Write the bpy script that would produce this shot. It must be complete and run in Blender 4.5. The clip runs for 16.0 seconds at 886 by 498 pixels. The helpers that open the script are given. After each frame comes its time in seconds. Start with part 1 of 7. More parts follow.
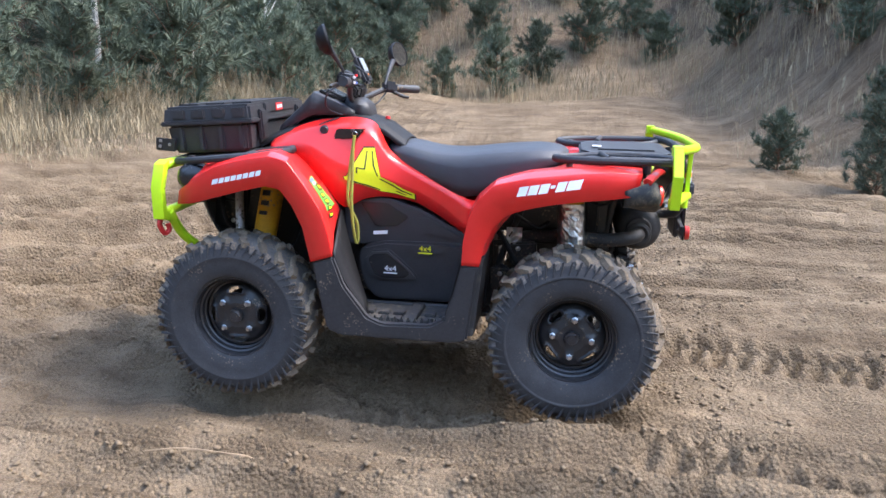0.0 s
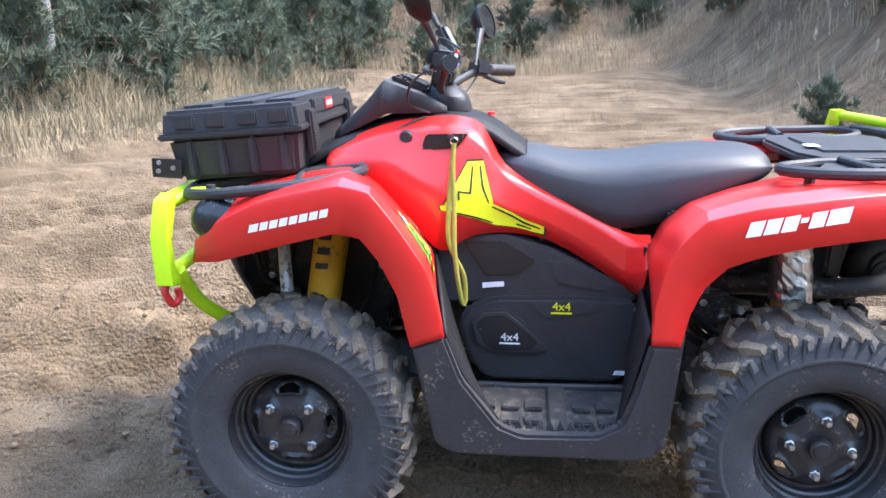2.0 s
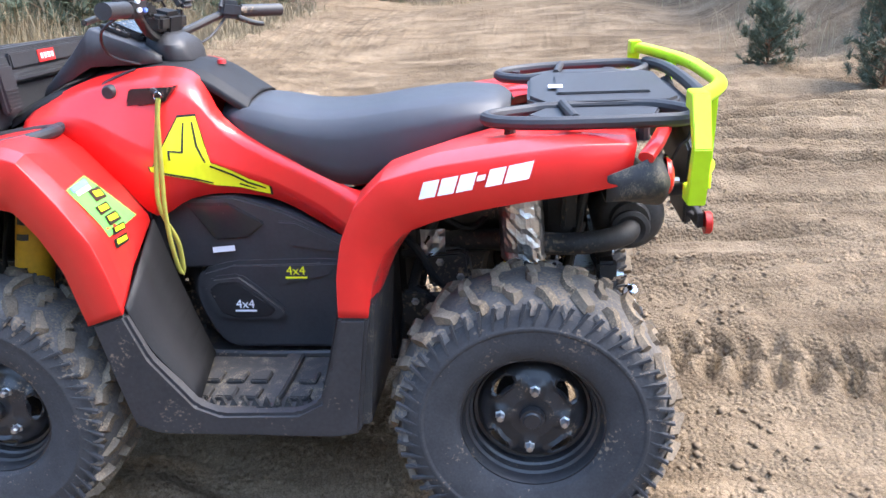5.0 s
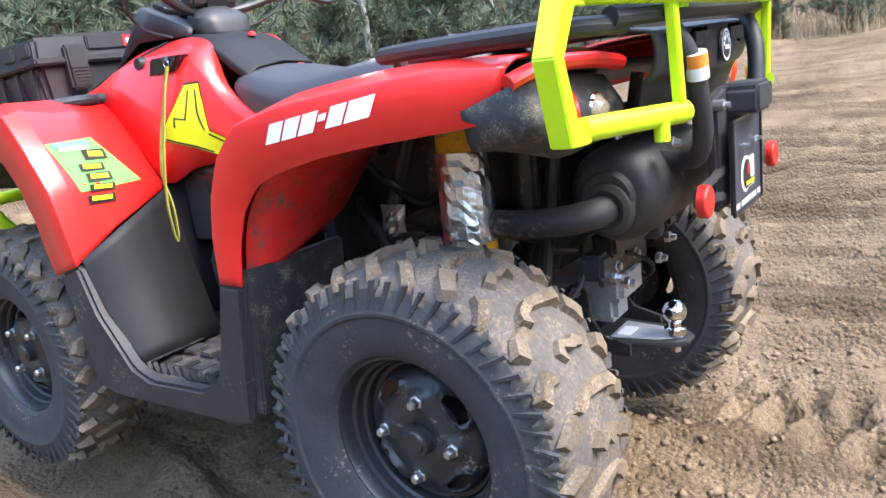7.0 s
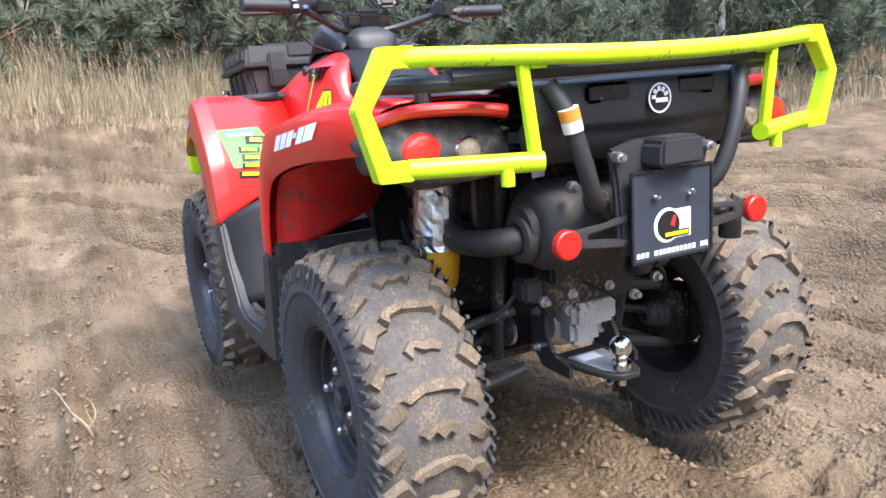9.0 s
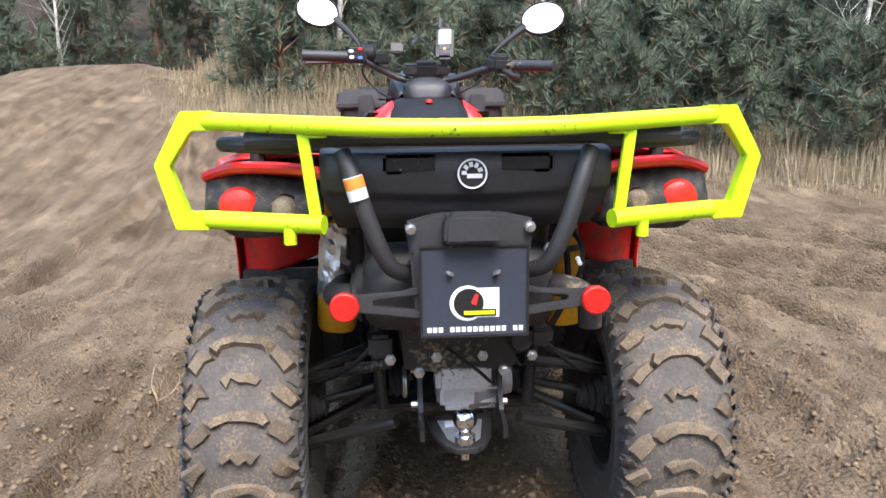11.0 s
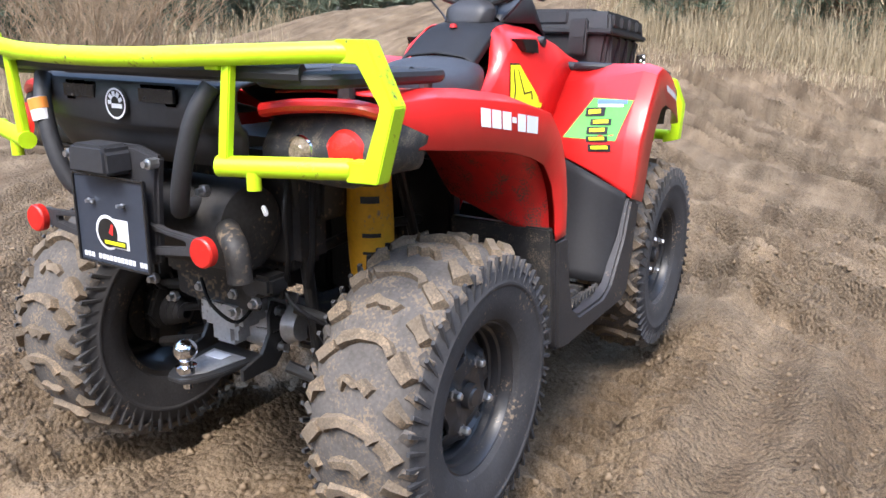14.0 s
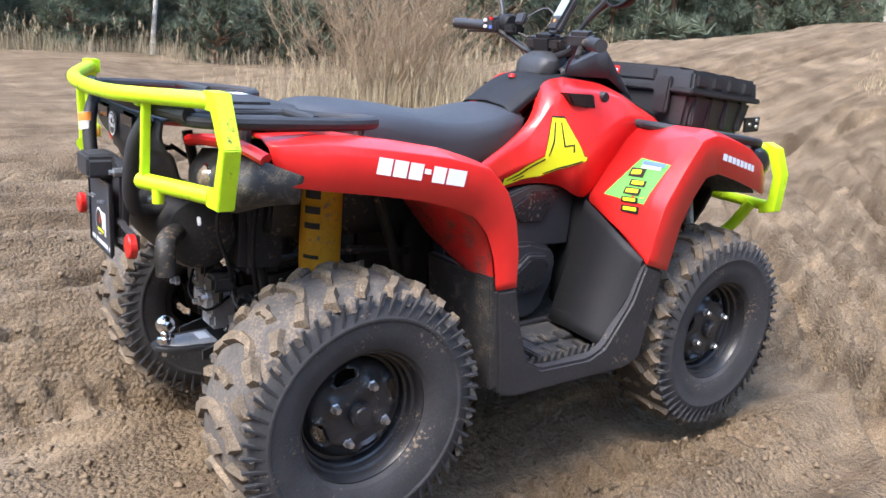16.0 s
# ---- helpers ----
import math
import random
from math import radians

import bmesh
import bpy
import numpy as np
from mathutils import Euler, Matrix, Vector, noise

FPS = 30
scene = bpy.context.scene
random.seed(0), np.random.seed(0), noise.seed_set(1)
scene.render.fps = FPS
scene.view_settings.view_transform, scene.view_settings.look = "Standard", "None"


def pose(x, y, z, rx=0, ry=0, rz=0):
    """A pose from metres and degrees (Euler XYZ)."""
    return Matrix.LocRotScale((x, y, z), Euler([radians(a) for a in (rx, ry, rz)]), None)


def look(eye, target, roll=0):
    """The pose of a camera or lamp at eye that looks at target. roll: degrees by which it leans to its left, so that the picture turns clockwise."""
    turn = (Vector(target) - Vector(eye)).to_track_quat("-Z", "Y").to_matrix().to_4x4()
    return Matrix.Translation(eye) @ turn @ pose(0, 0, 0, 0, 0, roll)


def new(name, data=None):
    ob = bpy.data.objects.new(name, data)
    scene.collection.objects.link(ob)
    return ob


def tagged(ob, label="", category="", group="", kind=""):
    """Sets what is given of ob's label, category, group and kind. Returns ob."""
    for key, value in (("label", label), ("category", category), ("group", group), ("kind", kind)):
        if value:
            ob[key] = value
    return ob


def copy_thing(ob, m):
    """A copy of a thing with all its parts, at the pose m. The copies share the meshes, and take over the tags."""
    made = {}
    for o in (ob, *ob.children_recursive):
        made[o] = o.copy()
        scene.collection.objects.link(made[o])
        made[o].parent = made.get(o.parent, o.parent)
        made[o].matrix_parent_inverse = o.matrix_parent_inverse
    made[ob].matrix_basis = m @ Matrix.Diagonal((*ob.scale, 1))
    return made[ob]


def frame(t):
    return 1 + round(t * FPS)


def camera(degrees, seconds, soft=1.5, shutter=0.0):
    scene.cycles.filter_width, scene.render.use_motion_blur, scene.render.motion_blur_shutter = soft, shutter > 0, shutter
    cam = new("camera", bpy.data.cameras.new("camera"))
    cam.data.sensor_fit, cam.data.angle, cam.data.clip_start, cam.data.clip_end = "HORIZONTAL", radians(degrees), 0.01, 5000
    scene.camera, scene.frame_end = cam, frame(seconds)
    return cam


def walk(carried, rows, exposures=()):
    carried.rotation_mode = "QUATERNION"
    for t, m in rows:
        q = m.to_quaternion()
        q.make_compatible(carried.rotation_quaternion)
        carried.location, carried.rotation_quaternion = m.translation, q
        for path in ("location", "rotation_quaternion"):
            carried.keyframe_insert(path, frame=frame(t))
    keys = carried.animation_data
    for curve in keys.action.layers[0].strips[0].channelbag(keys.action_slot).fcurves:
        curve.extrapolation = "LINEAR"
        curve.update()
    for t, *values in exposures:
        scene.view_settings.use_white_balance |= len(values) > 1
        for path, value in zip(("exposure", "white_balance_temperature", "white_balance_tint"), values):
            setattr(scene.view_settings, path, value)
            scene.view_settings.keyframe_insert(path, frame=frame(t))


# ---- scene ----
cam = camera(59.2, 16.0)
PATH = [
    (0, (0.592, -3.27, 1.281), (0.292, -1.347, 0.82), 1.1),
    (0.5, (0.471, -3.033, 1.234), (0.18, -1.115, 0.745), 1.1),
    (1, (0.306, -2.723, 1.264), (0.014, -0.805, 0.776), 0.6),
    (1.5, (0.128, -2.487, 1.249), (-0.175, -0.574, 0.751), -0.0),
    (2, (-0.046, -2.286, 1.261), (-0.269, -0.366, 0.746), -0.8),
    (2.5, (-0.072, -2.098, 1.251), (-0.238, -0.183, 0.698), -0.9),
    (3, (-0.047, -2.008, 1.287), (-0.135, -0.115, 0.648), -0.8),
    (3.5, (-0.041, -2.13, 1.302), (-0.044, -0.238, 0.653), -0.3),
    (4, (0.12, -2.172, 1.307), (0.137, -0.283, 0.651), -0.5),
    (4.5, (0.446, -2.161, 1.288), (0.403, -0.281, 0.607), -0.8),
    (4.7, (0.53, -2.125, 1.291), (0.423, -0.254, 0.593), -1.6),
    (6.8, (1.384, -1.484, 0.954), (0.306, 0.128, 0.466), -6.7),
    (7, (1.434, -1.468, 0.945), (0.292, 0.102, 0.465), -6.9),
    (7.5, (1.597, -1.32, 0.892), (0.246, 0.066, 0.388), -7.0),
    (8, (1.728, -1.225, 0.889), (0.302, 0.062, 0.333), -5.2),
    (8.5, (1.931, -1.128, 0.885), (0.293, -0.093, 0.39), -5.5),
    (9, (2.142, -1.021, 0.974), (0.401, -0.138, 0.537), -4.1),
    (9.2, (2.176, -0.949, 0.977), (0.417, -0.092, 0.563), -2.7),
    (11.3, (2.451, -0.024, 1.021), (0.48, 0.008, 0.684), -1.2),
    (11.5, (2.422, 0.065, 1.03), (0.452, 0.03, 0.688), -1.5),
    (12, (2.369, 0.39, 1.034), (0.419, 0.113, 0.683), -2.1),
    (12.5, (2.31, 0.678, 1.054), (0.409, 0.178, 0.685), -2.3),
    (13, (2.087, 0.913, 1.017), (0.2, 0.388, 0.614), -1.0),
    (13.5, (1.977, 1.04, 1.019), (0.182, 0.309, 0.525), -0.6),
    (14, (1.947, 1.226, 1.031), (0.288, 0.244, 0.501), 0.9),
    (14.5, (1.881, 1.462, 1.074), (0.48, 0.137, 0.545), 0.5),
    (15, (1.677, 1.549, 1.063), (0.352, 0.125, 0.594), 2.9),
    (15.5, (1.494, 1.653, 1.09), (0.269, 0.155, 0.581), 3.3),
    (16, (1.493, 1.91, 1.141), (0.329, 0.366, 0.63), 4.5),
]
walk(cam, [(t, look(eye, target, roll)) for t, eye, target, roll in PATH],
     [(0.0, 2.65, 6250, 10), (1.5, 2.95, 6250, 10), (3.5, 3.25, 6000, 10), (4.7, 3.1, 6250, 10), (7.0, 3.0, 6450, 10), (9.2, 2.7, 6350, 10), (11.5, 2.35, 6450, 10), (14.0, 2.5, 6300, 10), (16.0, 2.55, 6300, 10)])

# ---- world and light ----
world = bpy.data.worlds.new("overcast_sky")
scene.world = world
world.use_nodes = True
wn = world.node_tree.nodes
sky = wn.new("ShaderNodeTexSky")
sky.sky_type, sky.sun_disc = "NISHITA", False
SUN_ELEV, SUN_AZ = 54.0, 12.0          # degrees; azimuth counted from +x towards +y
sky.sun_elevation = radians(SUN_ELEV)
sky.sun_rotation = radians(90 - SUN_AZ)
sky.air_density, sky.dust_density, sky.ozone_density = 1.2, 1.6, 1.0
wn["Background"].inputs["Strength"].default_value = 0.15
world.node_tree.links.new(sky.outputs[0], wn["Background"].inputs["Color"])
sun = new("sun", bpy.data.lights.new("sun", "SUN"))
sun.data.energy, sun.data.angle, sun.data.color = 0.85, radians(22), (1.0, 0.92, 0.82)
az, el = radians(SUN_AZ), radians(SUN_ELEV)
sun.matrix_world = look((20 * math.cos(az) * math.cos(el), 20 * math.sin(az) * math.cos(el), 20 * math.sin(el)), (0, 0, 0))

# ---- building helpers ----
from mathutils.bvhtree import BVHTree


def link_mesh(name, bm, material=None, smooth=True, angle=35):
    bmesh.ops.recalc_face_normals(bm, faces=bm.faces[:])
    me = bpy.data.meshes.new(name)
    bm.to_mesh(me)
    bm.free()
    if smooth:
        me.shade_smooth()
        me.set_sharp_from_angle(angle=radians(angle))
    if material:
        me.materials.append(material)
    return new(name, me)


def part(name, bm, material, parent, label="", thick=0.0, smooth=True, angle=35):
    ob = link_mesh(name, bm, material, smooth, angle)
    ob.parent = parent
    if label:
        ob["label"] = label
    if thick:
        mod = ob.modifiers.new("thickness", "SOLIDIFY")
        mod.thickness, mod.offset = thick, -1
    return ob


def catmull(p, steps, closed=False):
    """Points of a smooth line through the points p."""
    p = [Vector(q) for q in p]
    n, out = len(p), []
    for i in range(n if closed else n - 1):
        a, b, c, d = ((p[(i + k) % n] for k in (-1, 0, 1, 2)) if closed else
                      (p[max(i - 1, 0)], p[i], p[i + 1], p[min(i + 2, n - 1)]))
        for j in range(steps):
            t = j / steps
            out.append(0.5 * (2 * b + (c - a) * t + (2 * a - 5 * b + 4 * c - d) * t * t + (3 * b - a - 3 * c + d) * t ** 3))
    if not closed:
        out.append(p[-1].copy())
    return out


def grid_faces(bm, rows, closed_u=False, closed_v=False):
    vs = [[bm.verts.new(q) for q in r] for r in rows]
    nu, nv = len(vs), len(vs[0])
    for i in range(nu if closed_u else nu - 1):
        for j in range(nv if closed_v else nv - 1):
            a, b = vs[i], vs[(i + 1) % nu]
            bm.faces.new((a[j], b[j], b[(j + 1) % nv], a[(j + 1) % nv]))
    return vs


def loft(sections, along=4, across=3, side=1, bm=None, rounded=0.22, crisp=0.0):
    """A skin over cross-sections; corners across a section stay crisp, with a small round."""
    bm = bm or bmesh.new()
    cols = [catmull([s[j] for s in sections], along) for j in range(len(sections[0]))]
    for j, col in enumerate(cols):
        for i, v in enumerate(col):
            a, t = min(i // along, len(sections) - 2), i / along - min(i // along, len(sections) - 2)
            col[i] = v.lerp(Vector(sections[a][j]).lerp(Vector(sections[a + 1][j]), t), crisp)
    rows = []
    for i in range(len(cols[0])):
        pts = [c[i] for c in cols]
        row = [pts[0]]
        for j in range(1, len(pts) - 1):
            a, b, c = pts[j - 1], pts[j], pts[j + 1]
            p, q = b.lerp(a, rounded), b.lerp(c, rounded)
            row += [p, (p + q) * 0.25 + b * 0.5, q]
        row.append(pts[-1])
        rows.append([Vector((v.x, v.y * side, v.z)) for v in row])
    grid_faces(bm, rows)
    return bm


def tube(points, r, steps=5, closed=False, n=10, smooth=True, bm=None, flat=1.0):
    """A round bar along a line; r may be a number or one radius for each point."""
    bm = bm or bmesh.new()
    if isinstance(r, (int, float)):
        r = [r] * len(points)
    if smooth:
        line = catmull(points, steps, closed)
        rad = [v.x for v in catmull([(q, 0, 0) for q in r], steps, closed)]
    else:
        line, rad = [Vector(p) for p in points], list(r)
    rows, m = [], len(line)
    up = None
    for i, p in enumerate(line):
        d = (line[(i + 1) % m] - line[i - 1]) if closed else (line[min(i + 1, m - 1)] - line[max(i - 1, 0)])
        d.normalize()
        if up is None:
            up = Vector((0, 0, 1)) if abs(d.z) < 0.9 else Vector((1, 0, 0))
        a = d.cross(up).normalized()
        up = a.cross(d).normalized()
        rows.append([p + (a * math.cos(k * 2 * math.pi / n) + up * flat * math.sin(k * 2 * math.pi / n)) * rad[i] for k in range(n)])
    vs = grid_faces(bm, rows, closed, True)
    if not closed:
        bm.faces.new(vs[0])
        bm.faces.new(vs[-1])
    return bm


def prism(outline, axis, a, b, bevel=0.0, bm=None, seg=2):
    """A plate with that outline in the two other axes, from a to b along the axis."""
    own = bmesh.new()
    def at(p, v):
        return {"x": (v, p[0], p[1]), "y": (p[0], v, p[1]), "z": (p[0], p[1], v)}[axis]
    lo = [own.verts.new(at(p, a)) for p in outline]
    hi = [own.verts.new(at(p, b)) for p in outline]
    n = len(outline)
    own.faces.new(lo)
    own.faces.new(hi)
    for i in range(n):
        own.faces.new((lo[i], lo[(i + 1) % n], hi[(i + 1) % n], hi[i]))
    bmesh.ops.recalc_face_normals(own, faces=own.faces[:])
    if bevel:
        bmesh.ops.bevel(own, geom=own.edges[:], offset=bevel, segments=seg, affect="EDGES", clamp_overlap=True)
    return merge(bm, own)


def merge(bm, own, m=None):
    """Adds the mesh own, at the pose m, to bm, or gives own itself."""
    if m is not None:
        bmesh.ops.transform(own, matrix=m, verts=own.verts[:])
    if bm is None:
        return own
    me = bpy.data.meshes.new("tmp")
    own.to_mesh(me)
    own.free()
    bm.from_mesh(me)
    bpy.data.meshes.remove(me)
    return bm


def block(c, s, bevel=0.004, turn=(0, 0, 0), bm=None, seg=2):
    own = bmesh.new()
    bmesh.ops.create_cube(own, size=1.0, matrix=Matrix.Diagonal((*s, 1)))
    if bevel:
        bmesh.ops.bevel(own, geom=own.edges[:], offset=bevel, segments=seg, affect="EDGES", clamp_overlap=True)
    return merge(bm, own, pose(*c, *turn)) if bm else merge(None, own, pose(*c, *turn))


def lathe(profile, axis, centre, n=32, bm=None, flip=1):
    """Turns a profile of (radius, distance along the axis) round it."""
    bm = bm or bmesh.new()
    rows = []
    for k in range(n):
        a = 2 * math.pi * k / n
        c, s = math.cos(a), math.sin(a)
        row = []
        for r, d in profile:
            d *= flip
            v = {"x": (d, r * c, r * s), "y": (r * c, d, r * s), "z": (r * c, r * s, d)}[axis]
            row.append(Vector(v) + Vector(centre))
        rows.append(row)
    grid_faces(bm, rows, True, False)
    bmesh.ops.remove_doubles(bm, verts=bm.verts[:], dist=1e-5)
    return bm


def decal(outline, tree, side, lift=0.0025, cuts=2, offset=(0, 0)):
    """A thin film with that outline in x and z, laid on the skin tree from its outer side."""
    bm = bmesh.new()
    f = bm.faces.new([bm.verts.new((x + offset[0], side * 2.0, z + offset[1])) for x, z in outline])
    bmesh.ops.triangulate(bm, faces=[f])
    for _ in range(cuts):
        bmesh.ops.subdivide_edges(bm, edges=bm.edges[:], cuts=1, use_grid_fill=True)
    for v in bm.verts:
        hit = tree.ray_cast(v.co, Vector((0, -side, 0)))
        if hit[0] is None:
            near = tree.find_nearest(Vector((v.co.x, side * 0.4, v.co.z)))
            v.co.y = near[0].y + side * lift
        else:
            v.co.y = hit[0].y + side * lift
    return bm


def slanted(x0, x1, z0, z1, widths, lean=0.2, gap=0.22):
    """Slanted blocks side by side, as the plain shape of a word mark, between two ends of its foot line."""
    total = sum(widths) + gap * (len(widths) - 1)
    u, out = 0.0, []
    h = z1
    for w in widths:
        a, b = u / total, (u + w) / total
        pa = (x0[0] + (x1[0] - x0[0]) * a, x0[1] + (x1[1] - x0[1]) * a)
        pb = (x0[0] + (x1[0] - x0[0]) * b, x0[1] + (x1[1] - x0[1]) * b)
        out.append([pa, pb, (pb[0] + lean * h, pb[1] + h), (pa[0] + lean * h, pa[1] + h)])
        u += w + gap
    return out

# ---- materials ----
def mat(name, base, rough=0.5, metal=0.0, vary=0.15, scale=12.0, bump=0.0, bump_scale=120.0, dirt=0.0, dirt_colour=(0.25, 0.19, 0.13),
        dirt_scale=7.0, coat=0.0, random_vary=0.0, low=None, spec=0.5):
    """A surface with two scales of tone, fine relief, and dried sand in patches."""
    m = bpy.data.materials.new(name)
    m.use_nodes = True
    n, l = m.node_tree.nodes, m.node_tree.links
    b = n["Principled BSDF"]
    b.inputs["Roughness"].default_value, b.inputs["Metallic"].default_value = rough, metal
    b.inputs["Coat Weight"].default_value = coat
    b.inputs["Specular IOR Level"].default_value = spec
    geo = n.new("ShaderNodeTexCoord")
    big, fine = n.new("ShaderNodeTexNoise"), n.new("ShaderNodeTexNoise")
    big.inputs["Scale"].default_value, big.inputs["Detail"].default_value = scale, 5
    fine.inputs["Scale"].default_value, fine.inputs["Detail"].default_value = scale * 9, 4
    add = n.new("ShaderNodeMath")
    add.operation = "ADD"
    l.new(big.outputs["Fac"], add.inputs[0])
    l.new(fine.outputs["Fac"], add.inputs[1])
    rng = n.new("ShaderNodeMapRange")
    rng.inputs["From Min"].default_value, rng.inputs["From Max"].default_value = 0.65, 1.35
    l.new(add.outputs[0], rng.inputs["Value"])
    mix = n.new("ShaderNodeMix")
    mix.data_type = "RGBA"
    lowc = low or tuple(c * (1 - vary) for c in base)
    mix.inputs["A"].default_value, mix.inputs["B"].default_value = (*lowc, 1), (*(min(1, c * (1 + vary * 0.6)) for c in base), 1)
    l.new(rng.outputs[0], mix.inputs["Factor"])
    for t in (big, fine):
        l.new(geo.outputs["Object"], t.inputs["Vector"])
    colour = mix.outputs["Result"]
    if random_vary:
        info, hsv, r2 = n.new("ShaderNodeObjectInfo"), n.new("ShaderNodeHueSaturation"), n.new("ShaderNodeMapRange")
        r2.inputs["To Min"].default_value, r2.inputs["To Max"].default_value = 1 - random_vary, 1 + random_vary
        l.new(info.outputs["Random"], r2.inputs["Value"])
        l.new(r2.outputs[0], hsv.inputs["Value"])
        l.new(colour, hsv.inputs["Color"])
        colour = hsv.outputs["Color"]
    if dirt:
        d1, d2, r3, mx, mul = (n.new(k) for k in ("ShaderNodeTexNoise", "ShaderNodeTexNoise", "ShaderNodeMapRange", "ShaderNodeMix", "ShaderNodeMath"))
        d1.inputs["Scale"].default_value, d1.inputs["Detail"].default_value = dirt_scale, 6
        d2.inputs["Scale"].default_value, d2.inputs["Detail"].default_value = dirt_scale * 12, 3
        mul.operation = "MULTIPLY"
        l.new(d1.outputs["Fac"], mul.inputs[0])
        l.new(d2.outputs["Fac"], mul.inputs[1])
        r3.inputs["From Min"].default_value, r3.inputs["From Max"].default_value = 0.36 - 0.22 * dirt, 0.46 - 0.16 * dirt
        l.new(mul.outputs[0], r3.inputs["Value"])
        mx.data_type = "RGBA"
        mx.inputs["B"].default_value = (*dirt_colour, 1)
        l.new(r3.outputs[0], mx.inputs["Factor"])
        l.new(colour, mx.inputs["A"])
        for t in (d1, d2):
            l.new(geo.outputs["Object"], t.inputs["Vector"])
        colour = mx.outputs["Result"]
        rr = n.new("ShaderNodeMapRange")
        rr.inputs["To Min"].default_value, rr.inputs["To Max"].default_value = rough, 0.95
        l.new(r3.outputs[0], rr.inputs["Value"])
        l.new(rr.outputs[0], b.inputs["Roughness"])
    l.new(colour, b.inputs["Base Color"])
    if bump:
        bt, bp = n.new("ShaderNodeTexNoise"), n.new("ShaderNodeBump")
        bt.inputs["Scale"].default_value, bt.inputs["Detail"].default_value = bump_scale, 4
        bp.inputs["Strength"].default_value, bp.inputs["Distance"].default_value = 0.6, bump
        l.new(geo.outputs["Object"], bt.inputs["Vector"])
        l.new(bt.outputs["Fac"], bp.inputs["Height"])
        l.new(bp.outputs["Normal"], b.inputs["Normal"])
    return m


RED = mat("red_plastic", (0.74, 0.022, 0.02), 0.34, vary=0.06, scale=3, coat=0.25, bump=0.0004, bump_scale=30)
RED_DIRTY = mat("red_plastic_dirty", (0.7, 0.022, 0.02), 0.45, vary=0.15, scale=5, dirt=0.44, dirt_scale=24, dirt_colour=(0.13, 0.1, 0.075))
BLACK = mat("black_plastic", (0.032, 0.032, 0.036), 0.5, vary=0.25, bump=0.0006, bump_scale=420)
BLACK_DUSTY = mat("black_plastic_dusty", (0.032, 0.031, 0.034), 0.58, vary=0.3, bump=0.0006, bump_scale=300, dirt=0.02, dirt_scale=9)
BLACK_MUD = mat("black_plastic_muddy", (0.035, 0.034, 0.035), 0.65, vary=0.3, bump=0.001, bump_scale=200, dirt=0.36, dirt_scale=30, dirt_colour=(0.2, 0.165, 0.12))
DARK = mat("dark_moulded_plastic", (0.014, 0.014, 0.016), 0.6, vary=0.25, bump=0.0008, bump_scale=380, spec=0.28)
SPECK = mat("mud_flecked_plastic", (0.022, 0.022, 0.023), 0.6, vary=0.25, bump=0.0012, bump_scale=160, dirt=0.42, dirt_scale=44, dirt_colour=(0.17, 0.14, 0.10))
RIM = mat("black_rim_paint", (0.026, 0.026, 0.029), 0.4, vary=0.3, scale=9, dirt=0.1, dirt_scale=14, coat=0.1)
GLOSS = mat("gloss_black_plastic", (0.02, 0.02, 0.022), 0.22, vary=0.2, dirt=0.05)
SEAT = mat("black_vinyl", (0.04, 0.042, 0.05), 0.5, vary=0.12, scale=4, bump=0.0009, bump_scale=650)
FRAME = mat("black_steel", (0.024, 0.0235, 0.024), 0.42, vary=0.3, bump=0.0008, bump_scale=90, dirt=0.12)
POWDER = mat("black_powder_coat", (0.03, 0.03, 0.034), 0.55, vary=0.2, bump=0.0006, bump_scale=500)
RUBBER = mat("tyre_rubber", (0.046, 0.045, 0.048), 0.82, vary=0.3, scale=20, bump=0.001, bump_scale=150, dirt=0.06, dirt_scale=9)
TREAD = mat("sandy_tread_rubber", (0.115, 0.105, 0.098), 0.95, vary=0.3, scale=14, bump=0.003, bump_scale=90, dirt=0.5, dirt_scale=13, dirt_colour=(0.215, 0.165, 0.118), spec=0.2)
LUG = mat("sand_caked_lug", (0.17, 0.135, 0.10), 0.95, vary=0.4, scale=26, bump=0.004, bump_scale=110, dirt=0.45, dirt_scale=18, dirt_colour=(0.29, 0.215, 0.145), random_vary=0.2, spec=0.2)
LIME = mat("lime_paint", (0.55, 0.83, 0.015), 0.38, vary=0.07, scale=6, dirt=0.06, dirt_colour=(0.1, 0.09, 0.04), dirt_scale=9, bump=0.0006, bump_scale=60)
YELLOW = mat("yellow_shock_cover", (0.72, 0.36, 0.012), 0.65, vary=0.15, scale=9, bump=0.003, bump_scale=22, dirt=0.1)
DECAL_Y = mat("yellow_film", (0.78, 0.8, 0.02), 0.35, vary=0.05)
DECAL_G = mat("green_film", (0.13, 0.5, 0.09), 0.35, vary=0.1)
DECAL_K = mat("black_film", (0.015, 0.015, 0.015), 0.4)
DECAL_W = mat("white_film", (0.75, 0.76, 0.8), 0.4, vary=0.05)
DECAL_O = mat("orange_film", (0.8, 0.28, 0.05), 0.4, vary=0.05)
DECAL_R = mat("red_film", (0.65, 0.03, 0.03), 0.4, vary=0.05)
DECAL_B = mat("blue_film", (0.12, 0.2, 0.55), 0.4, vary=0.05)
ALLOY = mat("cast_aluminium", (0.55, 0.55, 0.56), 0.5, metal=0.7, vary=0.2, bump=0.001, bump_scale=160, dirt=0.16, dirt_colour=(0.2, 0.17, 0.13))
CHROME = mat("chrome", (0.8, 0.8, 0.82), 0.1, metal=1.0, vary=0.05)
